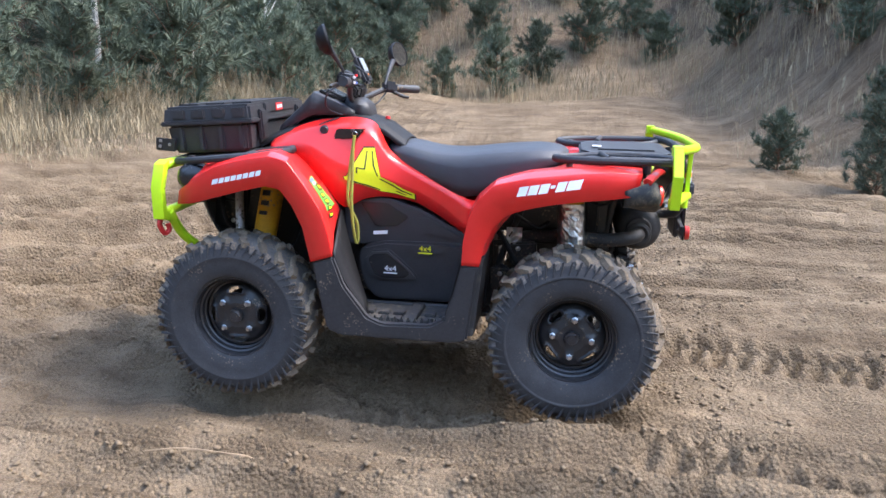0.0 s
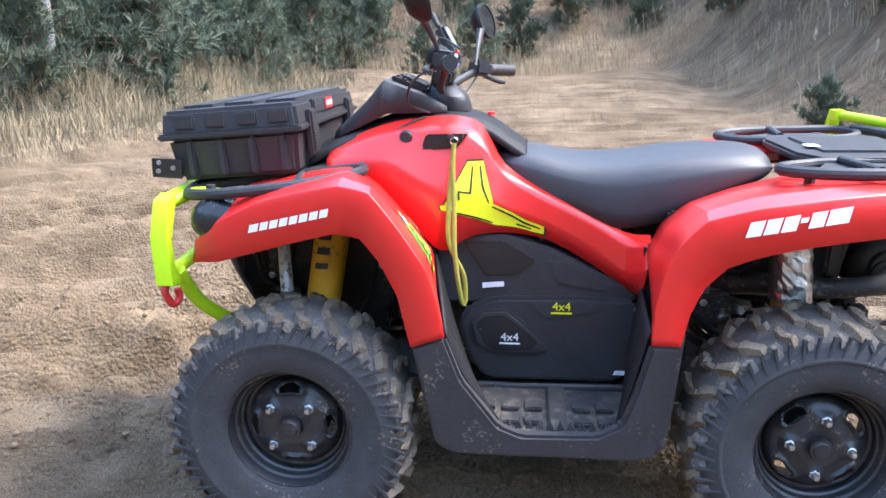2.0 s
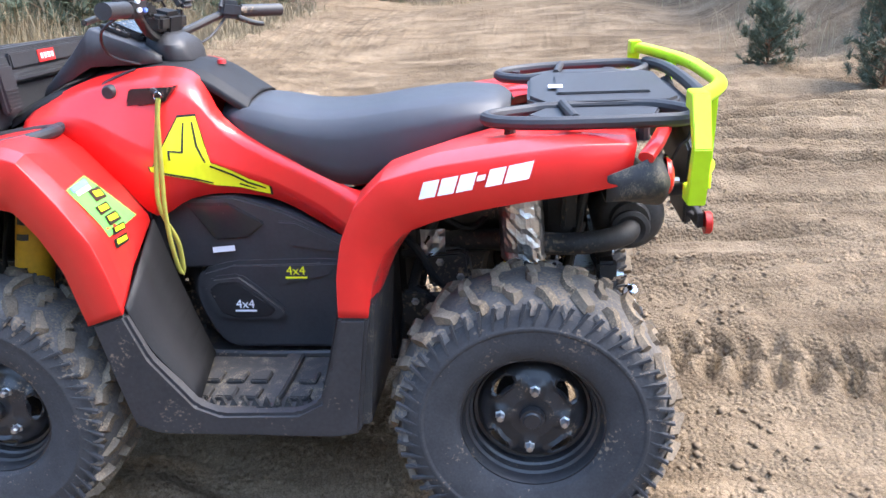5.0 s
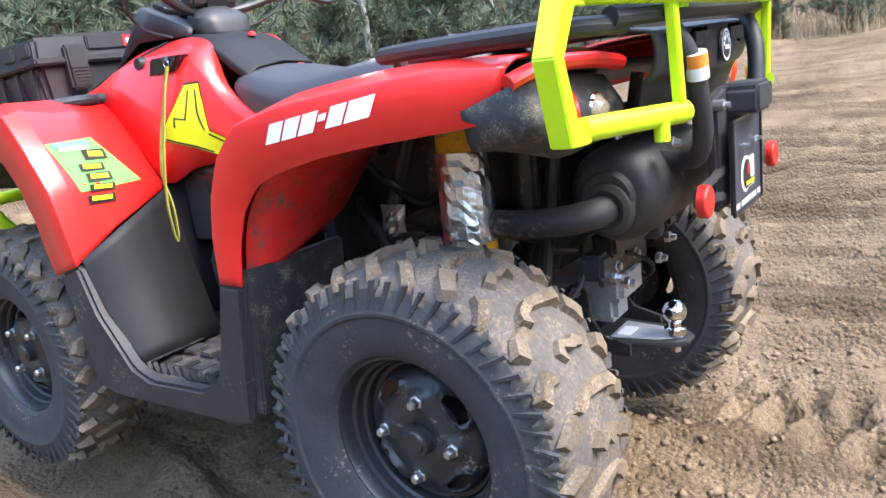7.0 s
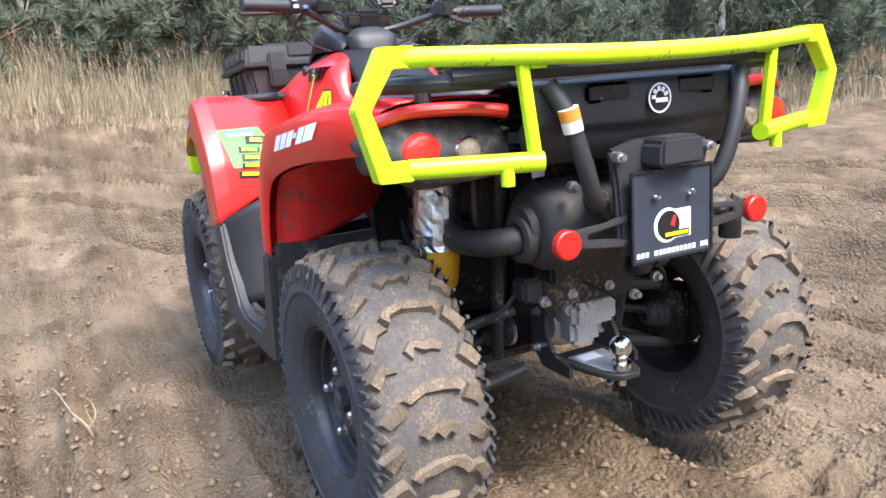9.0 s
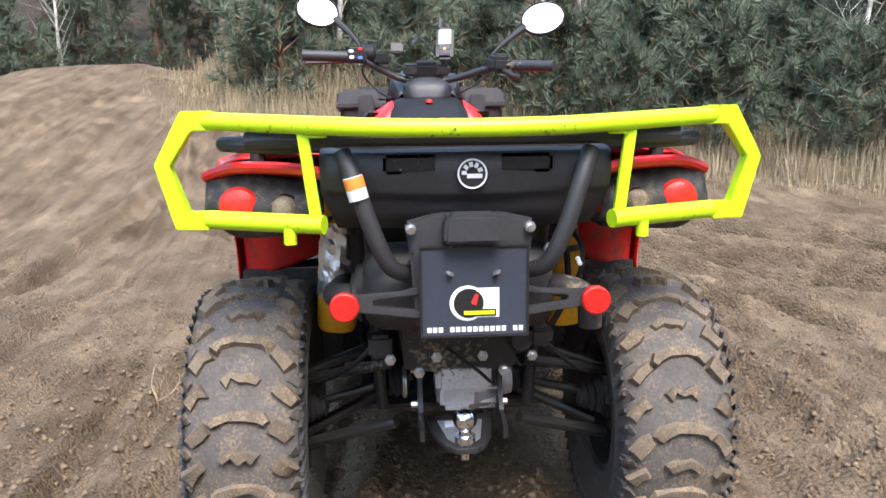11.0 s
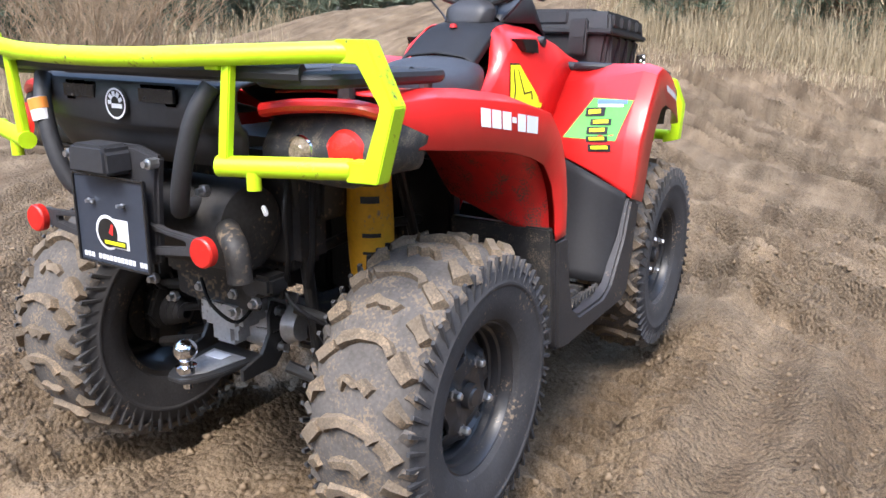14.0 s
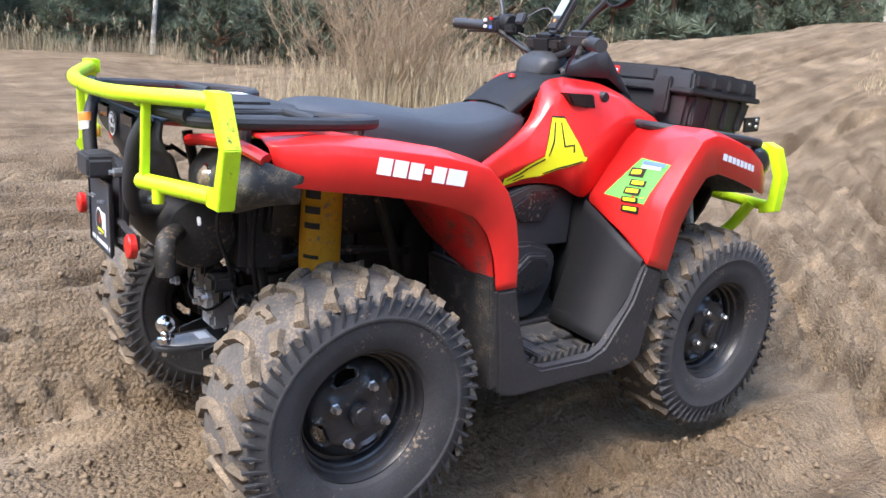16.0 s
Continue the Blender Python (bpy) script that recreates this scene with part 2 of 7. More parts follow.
ZINC = mat("zinc_bolt", (0.55, 0.55, 0.57), 0.3, metal=0.9, vary=0.15)
FOIL = mat("aluminium_foil", (0.8, 0.8, 0.82), 0.32, metal=1.0, vary=0.1, scale=30, bump=0.006, bump_scale=40)
EXHAUST = mat("sooty_exhaust", (0.042, 0.04, 0.04), 0.6, metal=0.3, vary=0.4, scale=14, dirt=0.2)
REFLECT = mat("red_reflector", (0.52, 0.02, 0.015), 0.25, vary=0.15, scale=60, bump=0.002, bump_scale=300)
AMBER = mat("clear_lens", (0.3, 0.24, 0.17), 0.12, vary=0.6, scale=34)
WEBBING = mat("olive_webbing", (0.32, 0.3, 0.045), 0.85, vary=0.25, scale=40, bump=0.001, bump_scale=400)
SCREEN = mat("device_screen", (0.3, 0.34, 0.38), 0.15)
BARK = mat("pine_bark", (0.2, 0.115, 0.07), 0.95, vary=0.45, scale=5, bump=0.03, bump_scale=14, random_vary=0.25)
BIRCH = mat("birch_bark", (0.55, 0.52, 0.47), 0.85, vary=0.6, scale=6, bump=0.01, bump_scale=18, low=(0.06, 0.055, 0.05))
# needle greens paled: the haze over the background is put into their colour
NEEDLE = mat("pine_needles", (0.12, 0.145, 0.1), 0.75, vary=0.35, scale=4, random_vary=0.3, spec=0.25)
NEEDLE_FAR = mat("far_pine_needles", (0.115, 0.13, 0.098), 0.85, vary=0.4, scale=2, random_vary=0.35, spec=0.2)
CLOD = mat("sand_crumbs", (0.21, 0.155, 0.102), 0.95, vary=0.3, scale=8, spec=0.1)
STRAW = mat("dry_grass", (0.37, 0.30, 0.195), 0.9, vary=0.45, scale=2.5, spec=0.2)
TWIG = mat("bare_twigs", (0.34, 0.25, 0.165), 0.9, vary=0.4, scale=6, spec=0.2)
MIRROR = bpy.data.materials.new("mirror_glass")
MIRROR.use_nodes = True
MIRROR.node_tree.nodes["Principled BSDF"].inputs["Metallic"].default_value = 1.0
MIRROR.node_tree.nodes["Principled BSDF"].inputs["Roughness"].default_value = 0.03
MIRROR.node_tree.nodes["Principled BSDF"].inputs["Base Color"].default_value = (0.9, 0.9, 0.92, 1)
LAMP_RED = mat("red_lens", (0.75, 0.03, 0.02), 0.15, vary=0.3, scale=80, bump=0.002, bump_scale=220)


def sand_material():
    m = bpy.data.materials.new("sand")
    m.use_nodes = True
    n, l = m.node_tree.nodes, m.node_tree.links
    b = n["Principled BSDF"]
    b.inputs["Roughness"].default_value, b.inputs["Specular IOR Level"].default_value = 0.95, 0.15
    co = n.new("ShaderNodeTexCoord")
    def noise_node(scale, detail=5, rough=0.55):
        t = n.new("ShaderNodeTexNoise")
        t.inputs["Scale"].default_value, t.inputs["Detail"].default_value, t.inputs["Roughness"].default_value = scale, detail, rough
        l.new(co.outputs["Object"], t.inputs["Vector"])
        return t
    def ramp(src, stops):
        r = n.new("ShaderNodeValToRGB")
        e = r.color_ramp.elements
        while len(e) < len(stops):
            e.new(0.5)
        for k, (p, c) in zip(e, stops):
            k.position, k.color = p, (*c, 1)
        l.new(src, r.inputs[0])
        return r
    big, grain = noise_node(1.1, 8, 0.65), noise_node(190, 4, 0.7)
    c1 = ramp(big.outputs["Fac"], [(0.3, (0.145, 0.106, 0.07)), (0.5, (0.2, 0.149, 0.099)), (0.72, (0.275, 0.21, 0.144))])
    c2 = ramp(grain.outputs["Fac"], [(0.32, (0.52, 0.5, 0.47)), (0.68, (1.3, 1.28, 1.26))])
    mul = n.new("ShaderNodeMix")
    mul.data_type, mul.blend_type = "RGBA", "MULTIPLY"
    mul.inputs["Factor"].default_value = 1.0
    l.new(c1.outputs[0], mul.inputs["A"])
    l.new(c2.outputs[0], mul.inputs["B"])
    # streaks of drier and damper sand along the tracks
    smear, streak = n.new("ShaderNodeMapping"), noise_node(1.0, 5, 0.6)
    smear.inputs["Scale"].default_value = (0.7, 6.5, 1.0)
    smear.inputs["Rotation"].default_value = (0, 0, radians(-14))
    l.new(co.outputs["Object"], smear.inputs["Vector"])
    l.new(smear.outputs["Vector"], streak.inputs["Vector"])
    c4 = ramp(streak.outputs["Fac"], [(0.36, (0.74, 0.72, 0.70)), (0.5, (1.0, 1.0, 1.0)), (0.66, (1.2, 1.2, 1.19))])
    mul2 = n.new("ShaderNodeMix")
    mul2.data_type, mul2.blend_type = "RGBA", "MULTIPLY"
    mul2.inputs["Factor"].default_value = 1.0
    l.new(mul.outputs["Result"], mul2.inputs["A"])
    l.new(c4.outputs[0], mul2.inputs["B"])
    litter_noise = noise_node(6, 8, 0.7)
    c3 = ramp(litter_noise.outputs["Fac"], [(0.3, (0.05, 0.036, 0.025)), (0.5, (0.115, 0.082, 0.055)), (0.7, (0.18, 0.135, 0.085))])
    cover = n.new("ShaderNodeAttribute")
    cover.attribute_name = "cover"
    cadd, crng = n.new("ShaderNodeMath"), n.new("ShaderNodeMapRange")
    cadd.operation = "ADD"
    edge = noise_node(2.2, 6)
    l.new(cover.outputs["Fac"], cadd.inputs[0])
    l.new(edge.outputs["Fac"], cadd.inputs[1])
    crng.inputs["From Min"].default_value, crng.inputs["From Max"].default_value = 0.85, 1.15
    l.new(cadd.outputs[0], crng.inputs["Value"])
    mix = n.new("ShaderNodeMix")
    mix.data_type = "RGBA"
    l.new(crng.outputs[0], mix.inputs["Factor"])
    l.new(mul2.outputs["Result"], mix.inputs["A"])
    l.new(c3.outputs[0], mix.inputs["B"])
    l.new(mix.outputs["Result"], b.inputs["Base Color"])
    h1, h3 = noise_node(22, 6, 0.7), noise_node(260, 2)
    h2 = n.new("ShaderNodeTexVoronoi")
    h2.inputs["Scale"].default_value = 62
    h2.inputs["Randomness"].default_value = 1.0
    l.new(co.outputs["Object"], h2.inputs["Vector"])
    a1, a2, s2 = (n.new("ShaderNodeMath") for _ in range(3))
    a1.operation, a2.operation = "MULTIPLY_ADD", "MULTIPLY_ADD"
    a1.inputs[1].default_value, a2.inputs[1].default_value = -0.55, 0.22
    l.new(h2.outputs["Distance"], a1.inputs[0])
    l.new(h1.outputs["Fac"], a1.inputs[2])
    l.new(h3.outputs["Fac"], a2.inputs[0])
    l.new(a1.outputs[0], a2.inputs[2])
    bp = n.new("ShaderNodeBump")
    bp.inputs["Strength"].default_value, bp.inputs["Distance"].default_value = 1.0, 0.042
    # crumbly in some stretches, swept smooth in others
    patch, prng, pmul = noise_node(3.1, 3), n.new("ShaderNodeMapRange"), n.new("ShaderNodeMath")
    prng.inputs["From Min"].default_value, prng.inputs["From Max"].default_value = 0.36, 0.62
    prng.inputs["To Min"].default_value, prng.inputs["To Max"].default_value = 0.3, 1.0
    pmul.operation = "MULTIPLY"
    l.new(patch.outputs["Fac"], prng.inputs["Value"])
    l.new(prng.outputs[0], pmul.inputs[0])
    l.new(a2.outputs[0], pmul.inputs[1])
    l.new(pmul.outputs[0], bp.inputs["Height"])
    l.new(bp.outputs["Normal"], b.inputs["Normal"])
    return m


SAND = sand_material()

# ---- ground ----
rng = np.random.default_rng(7)
LATTICE = rng.random((256, 256))


def vnoise(x, y):
    """Smooth noise from 0 to 1 over arrays."""
    xi, yi = np.floor(x).astype(int), np.floor(y).astype(int)
    fx, fy = x - xi, y - yi
    fx, fy = fx * fx * (3 - 2 * fx), fy * fy * (3 - 2 * fy)
    a, b = LATTICE[xi % 256, yi % 256], LATTICE[(xi + 1) % 256, yi % 256]
    c, d = LATTICE[xi % 256, (yi + 1) % 256], LATTICE[(xi + 1) % 256, (yi + 1) % 256]
    return (a * (1 - fx) + b * fx) * (1 - fy) + (c * (1 - fx) + d * fx) * fy


def smooth(v):
    v = np.clip(v, 0, 1)
    return v * v * (3 - 2 * v)


def broad(x, y):
    """The large forms: the pit's floor, the mound with the track over it, the banks."""
    r = np.hypot(x, y)
    z = 2.1 * smooth((-x - 3) / 11) * np.exp(-((y + 6) / 9) ** 2)
    z = z + 0.045 * np.clip(y - 6, 0, 20) + 7.0 * smooth((y - 20) / 17) * (0.6 + 0.8 * vnoise(x * 0.16 + 9, y * 0.05))
    z = z + 6.5 * smooth((x - 2.9) / 6.5) * smooth((y - 5.2) / 4.5)
    z = z + 11.0 * smooth((r - 30) / 34)
    z = z + 0.9 * (vnoise(x * 0.16 + 3, y * 0.16 + 8) - 0.5) * smooth((r - 7) / 12)
    z = z + 0.5 * (vnoise(x * 0.5 + 31, y * 0.5 + 8) - 0.5) * smooth((r - 9) / 10)
    return z


def rut(x, y, a, c, bend, phase, width, depth):
    """One wheel's track that runs along the line y = a x + c."""
    d = (y - a * x - c - bend * np.sin(0.35 * x + phase) - 0.10 * (vnoise(x * 1.1 + 7 * phase, y * 0.6) - 0.5)) / width
    return depth * (-np.exp(-d ** 4) + 0.55 * np.exp(-((np.abs(d) - 1.35) / 0.4) ** 2)), d


def height(x, y):
    z = broad(x, y)
    near = 1 - 0.7 * smooth((np.hypot(x, y) - 7) / 11)
    soft = vnoise(x * 1.3 + 5, y * 1.3 + 2)
    z = z + 0.10 * (vnoise(x * 0.7 + 1, y * 0.9 + 4) - 0.5) * near + 0.05 * (soft - 0.5) * near
    fade = 0.25 + 0.85 * vnoise(x * 0.45 + 40, y * 0.8 + 17)
    for a, c, bend, phase, width, depth in RUTS:
        h, d = rut(x, y, a, c, bend, phase, width * 0.64, depth)
        clear = smooth((np.abs(y) - 0.85) / 0.4)
        span = near * fade * (0.12 + 0.88 * np.maximum(smooth((x + 1.4) / 1.4), smooth((-y - 1.5) / 0.8)))
        z = z + (1.9 + 0.6 * clear) * h * span
        bars = np.clip(2 * np.sin(2 * np.pi * (x / 0.125 + 0.4 * np.abs(d) + phase)), -1, 1)
        z = z + 0.028 * clear * span * np.exp(-(d * 1.05) ** 6) * bars * smooth(2.2 * vnoise(x * 0.6 + 9 * phase, y * 0.5) - 0.7)
    # tracks that run aslant past the front wheels towards the thicket
    aslant = smooth((-x - 0.35 - 0.5 * vnoise(x * 0.9, y * 0.9 + 6)) / 1.2) * smooth((y + 2.3) / 1.0) * near
    for k in range(17):
        c = 1.95 + 0.33 * k + 0.13 * math.sin(2.3 * k)
        h, d = rut(x, y, 0.85 + 0.07 * math.sin(1.7 * k), c, 0.12, 1.3 * k, 0.108, 0.05 + 0.015 * math.sin(3.1 * k))
        z = z + 2.1 * aslant * (0.35 + 1.0 * vnoise(x * 0.6 + 11 * k, y * 0.6)) * h
        bars = np.clip(2 * np.sin(2 * np.pi * ((x + 0.85 * y) / 0.16 + 0.4 * np.abs(d) + k)), -1, 1)
        z = z + 0.022 * aslant * np.exp(-(d * 1.05) ** 6) * bars * smooth(2.2 * vnoise(x * 0.6 + 9 * k, y * 0.5) - 0.7)
    # combed sand: many old tracks, side by side, along the two ways that the wheels went
    q, p = (y - 0.85 * x) / 1.31 + 0.15 * vnoise(x * 0.4, y * 0.4), (x + 0.85 * y) / 1.31
    wave = y - 0.04 * x + 0.12 * np.sin(0.8 * x) + 0.3 * vnoise(x * 0.35, y * 0.35 + 3)
    open_sand = (1 - aslant) * near * smooth((np.abs(y) - 0.45) / 0.5)
    for k, (f, amp) in enumerate(((2.6, 0.10), (5.3, 0.07), (10.5, 0.04))):
        comb = (1 - 2 * np.abs(vnoise(q * f + 3 * k, p * 0.22 + 9) - 0.5)) ** 2
        z = z + amp * aslant * (comb - 0.45) * (0.4 + vnoise(x * 0.8 + 2, y * 0.8 + 5 * k))
        comb = (1 - 2 * np.abs(vnoise(x * 0.2 + 17, wave * f * 0.85 + 5 * k) - 0.5)) ** 2
        z = z + amp * open_sand * (comb - 0.45) * (0.4 + vnoise(x * 0.5 + 8, y * 0.9 + 6 * k))
    # fresh prints of the lugs beside and behind the wheels
    for c, x0, x1, depth in ((0.61, -0.95, 0.55, 0.04), (-0.46, -0.35, 0.4, 0.02), (-0.62, 0.75, 3.6, 0.034), (0.55, 0.8, 3.0, 0.032), (-1.05, 0.9, 4.2, 0.03)):
        h, d = rut(x, y, 0.0 if x1 < 0.6 else -0.22, c if x1 < 0.6 else c + 0.2, 0.0, 0.0, 0.14, 0.03)
        inside = np.exp(-(d * 0.95) ** 6) * smooth((x - x0) / 0.25) * smooth((x1 - x) / 0.25)
        lug = np.sin(2 * np.pi * (x / 0.105 + 0.35 * np.abs(d) + 0.25 * np.sign(d)))
        z = z + h * smooth((x - x0) / 0.25) * smooth((x1 - x) / 0.25) * 0.8 + inside * depth * np.clip(lug * 2, -1, 1)
    # the two dug tracks in which the wheels stand, with their banks
    for c, x0, x1, deep in ((-0.47, -3.4, 1.1, 0.05), (0.47, -2.6, 1.1, 0.045)):
        d = (y - c - 0.05 * np.sin(1.1 * x)) / 0.17
        span = smooth((x - x0) / 0.9) * smooth((x1 - x) / 0.5)
        outer = np.sign(c) * d
        z = z + span * (-deep * np.exp(-(d * 0.9) ** 4) + 0.055 * np.exp(-((outer - 1.75) / 0.55) ** 2) * (0.6 + 0.8 * soft) + 0.03 * np.exp(-((outer + 1.6) / 0.5) ** 2))
    bank = (y + 1.12 - 0.10 * np.sin(1.4 * x + 0.6) + 0.05 * x) / 0.16
    z = z + 0.05 * np.exp(-bank ** 2) * smooth((x + 2.2) / 0.8) * smooth((1.4 - x) / 0.8)
    # crumbs and clods
    crumb = vnoise(x * 7, y * 9) * 0.4 + np.abs(vnoise(x * 15 + 7, y * 15) - 0.5) * 0.7 + np.abs(vnoise(x * 31, y * 31 + 3) - 0.5) * 0.5
    z = z + 0.05 * (crumb - 0.5) * near * (0.3 + 1.3 * soft)
    # sand pushed up round the wheels
    for wx, wy in ((-0.6475, -0.47), (-0.6475, 0.47), (0.6475, -0.45), (0.6475, 0.45)):
        d = np.hypot((x - wx) / 0.36, (y - wy) / 0.26)
        z = z + 0.035 * np.exp(-((d - 0.9) / 0.35) ** 2) - 0.02 * np.exp(-(d / 0.6) ** 4)
    return z - 0.01


RUTS = [(0.02, -1.15, 0.10, 0.3, 0.13, 0.035), (-0.03, -0.95, 0.2, 1.6, 0.15, 0.03), (0.05, 1.15, 0.15, 2.0, 0.14, 0.04), (0.04, 1.5, 0.2, 0.7, 0.12, 0.04), (0.05, 1.95, 0.22, 0.8, 0.12, 0.045), (0.06, 2.7, 0.2, 1.3, 0.12, 0.045), (0.05, 3.35, 0.25, 0.4, 0.13, 0.05), (0.04, 4.1, 0.25, 0.9, 0.13, 0.05),
        (0.06, 2.4, 0.25, 1.1, 0.15, 0.05), (0.03, 3.0, 0.2, 2.4, 0.18, 0.055), (0.07, 3.7, 0.3, 0.2, 0.17, 0.05), (0.02, 4.5, 0.3, 1.4, 0.2, 0.05),
        (-0.05, 5.4, 0.4, 2.1, 0.22, 0.05), (0.04, 6.6, 0.4, 0.9, 0.25, 0.05), (0.1, -1.9, 0.3, 2.6, 0.15, 0.035), (-0.08, -2.6, 0.3, 0.6, 0.16, 0.035),
        (0.15, -3.4, 0.4, 1.2, 0.2, 0.04), (-0.3, 2.1, 0.3, 0.4, 0.14, 0.03), (-0.3, -0.4, 0.3, 0.4, 0.14, 0.03), (0.35, -4.8, 0.5, 1.5, 0.2, 0.05), (0.5, -2.5, 0.5, 1.9, 0.17, 0.04)]


THICKET = [(-3.2, 30), (-4.6, 14), (-5.6, 9.0), (-6.3, 6.4), (-7.6, 4.0), (-8.7, 1.0), (-9.2, -2.2), (-13.5, -3.5), (-24, -6.0), (-60, -12), (-60, 40)]
SOUTH_EDGE = [(-46, -9.5), (-27, -8.8), (-20, -10.2), (-14.5, -12), (-10, -16), (-1, -19.5), (12, -20), (30, -10), (60, -60), (-60, -60), (-60, -9.5)]


def inside(poly, x, y):
    hit = np.zeros(np.shape(x), bool)
    n = len(poly)
    for i in range(n):
        (x0, y0), (x1, y1) = poly[i], poly[(i + 1) % n]
        if y0 != y1:
            hit ^= ((y0 > y) != (y1 > y)) & (x < (x1 - x0) * (y - y0) / (y1 - y0) + x0)
    return hit


def edge_distance(poly, x, y):
    best = np.full(np.shape(x), 1e9)
    for (x0, y0), (x1, y1) in zip(poly[:-1], poly[1:]):
        dx, dy = x1 - x0, y1 - y0
        t = np.clip(((x - x0) * dx + (y - y0) * dy) / (dx * dx + dy * dy), 0, 1)
        best = np.minimum(best, np.hypot(x - x0 - t * dx, y - y0 - t * dy))
    return best


def build_ground():
    steps = np.concatenate([np.full(180, 0.0235), 0.0235 * 1.03 ** np.arange(1, 33), np.full(50, 0.06), 0.06 * 1.13 ** np.arange(1, 61)])
    half = np.concatenate([[0.0], np.cumsum(steps)])
    axis = np.concatenate([-half[:0:-1], half])
    n = len(axis)
    gx, gy = np.meshgrid(axis, axis + 0.0, indexing="ij")
    gz = height(gx, gy)
    verts = np.stack([gx, gy, gz], -1).reshape(-1, 3)
    i = np.arange(n * n).reshape(n, n)
    faces = np.stack([i[:-1, :-1], i[1:, :-1], i[1:, 1:], i[:-1, 1:]], -1).reshape(-1, 4)
    me = bpy.data.meshes.new("ground")
    me.from_pydata(verts.tolist(), [], faces.tolist())
    me.shade_smooth()
    cover = np.zeros(gx.shape)
    for poly in (THICKET, SOUTH_EDGE):
        s = np.where(inside(poly, gx, gy), 1.0, -1.0) * edge_distance(poly, gx, gy)
        cover = np.maximum(cover, smooth((s + 1.2) / 2.4))
    cover = np.maximum(cover, smooth((np.hypot(gx, gy) - 30) / 8) * 0.8)
    cover = np.maximum(cover, 0.64 * smooth((gy - 20) / 5))
    cover = np.maximum(cover, 0.56 * smooth((gx - 3.4) / 2) * smooth((gy - 5.5) / 3))
    at = me.attributes.new("cover", "FLOAT", "POINT")
    at.data.foreach_set("value", cover.reshape(-1).astype(np.float32))
    me.materials.append(SAND)
    return tagged(new("ground", me), "rutted damp brown sand with tyre tracks and crumbs", "ground", kind="structure")


ground = build_ground()


def ground_z(x, y):
    return float(height(np.array([float(x)]), np.array([float(y)]))[0])

# ---- the quad bike: front towards -x, its left side towards -y ----
atv = tagged(new("quad_bike"), "red and black quad bike with lime bumpers and sandy tyres", "quad bike")


def crown_radius(y, half, radius):
    q = min(abs(y) / half, 1.0)
    return radius - 0.016 - 0.012 * q ** 2 - 0.028 * q ** 6


def lug_mesh(half, radius, line, wide, h, seed, material, top=0.72):
    """A worn rubber block along a line of (angle, y) points on the crown."""
    r = random.Random(seed)
    bm = bmesh.new()
    n = len(line)
    lo, hi = [], []
    for i, (a, y) in enumerate(line):
        rr = crown_radius(y, half, radius)
        hh, wv = h * r.uniform(0.5, 1.2), wide * r.uniform(0.7, 1.3)
        a, y = a + r.uniform(-0.012, 0.012), y + half * r.uniform(-0.03, 0.03)
        (a0, y0), (a1, y1) = line[max(i - 1, 0)], line[min(i + 1, n - 1)]
        d = Vector(((a1 - a0) * rr, y1 - y0)).normalized()
        end = 0.004 if i == 0 else -0.004 if i == n - 1 else 0.0
        for side in (-1, 1):
            for out, k, lift in ((lo, 1.0, -0.004), (hi, top, hh)):
                da, dy = -d.y * side * wv / 2 * k, d.x * side * wv / 2 * k
                if out is hi:
                    da, dy = da + d.x * end, dy + d.y * end
                yy = max(-half, min(half, y + dy))
                q = rr + lift
                out.append(bm.verts.new((q * math.cos(a + da / rr), yy, q * math.sin(a + da / rr))))
    for i in range(n - 1):
        k = 2 * i
        for q in ((hi[k], hi[k + 1], hi[k + 3], hi[k + 2]), (lo[k], hi[k], hi[k + 2], lo[k + 2]), (lo[k + 1], lo[k + 3], hi[k + 3], hi[k + 1])):
            bm.faces.new(q)
    bm.faces.new((lo[0], lo[1], hi[1], hi[0]))
    bm.faces.new((lo[-2], hi[-2], hi[-1], lo[-1]))
    bmesh.ops.recalc_face_normals(bm, faces=bm.faces[:])
    me = bpy.data.meshes.new("tread_lug")
    bm.to_mesh(me)
    bm.free()
    me.materials.append(material)
    me.shade_smooth()
    me.set_sharp_from_angle(angle=radians(48))
    return me


LUGS = {}
PITCHES = 13


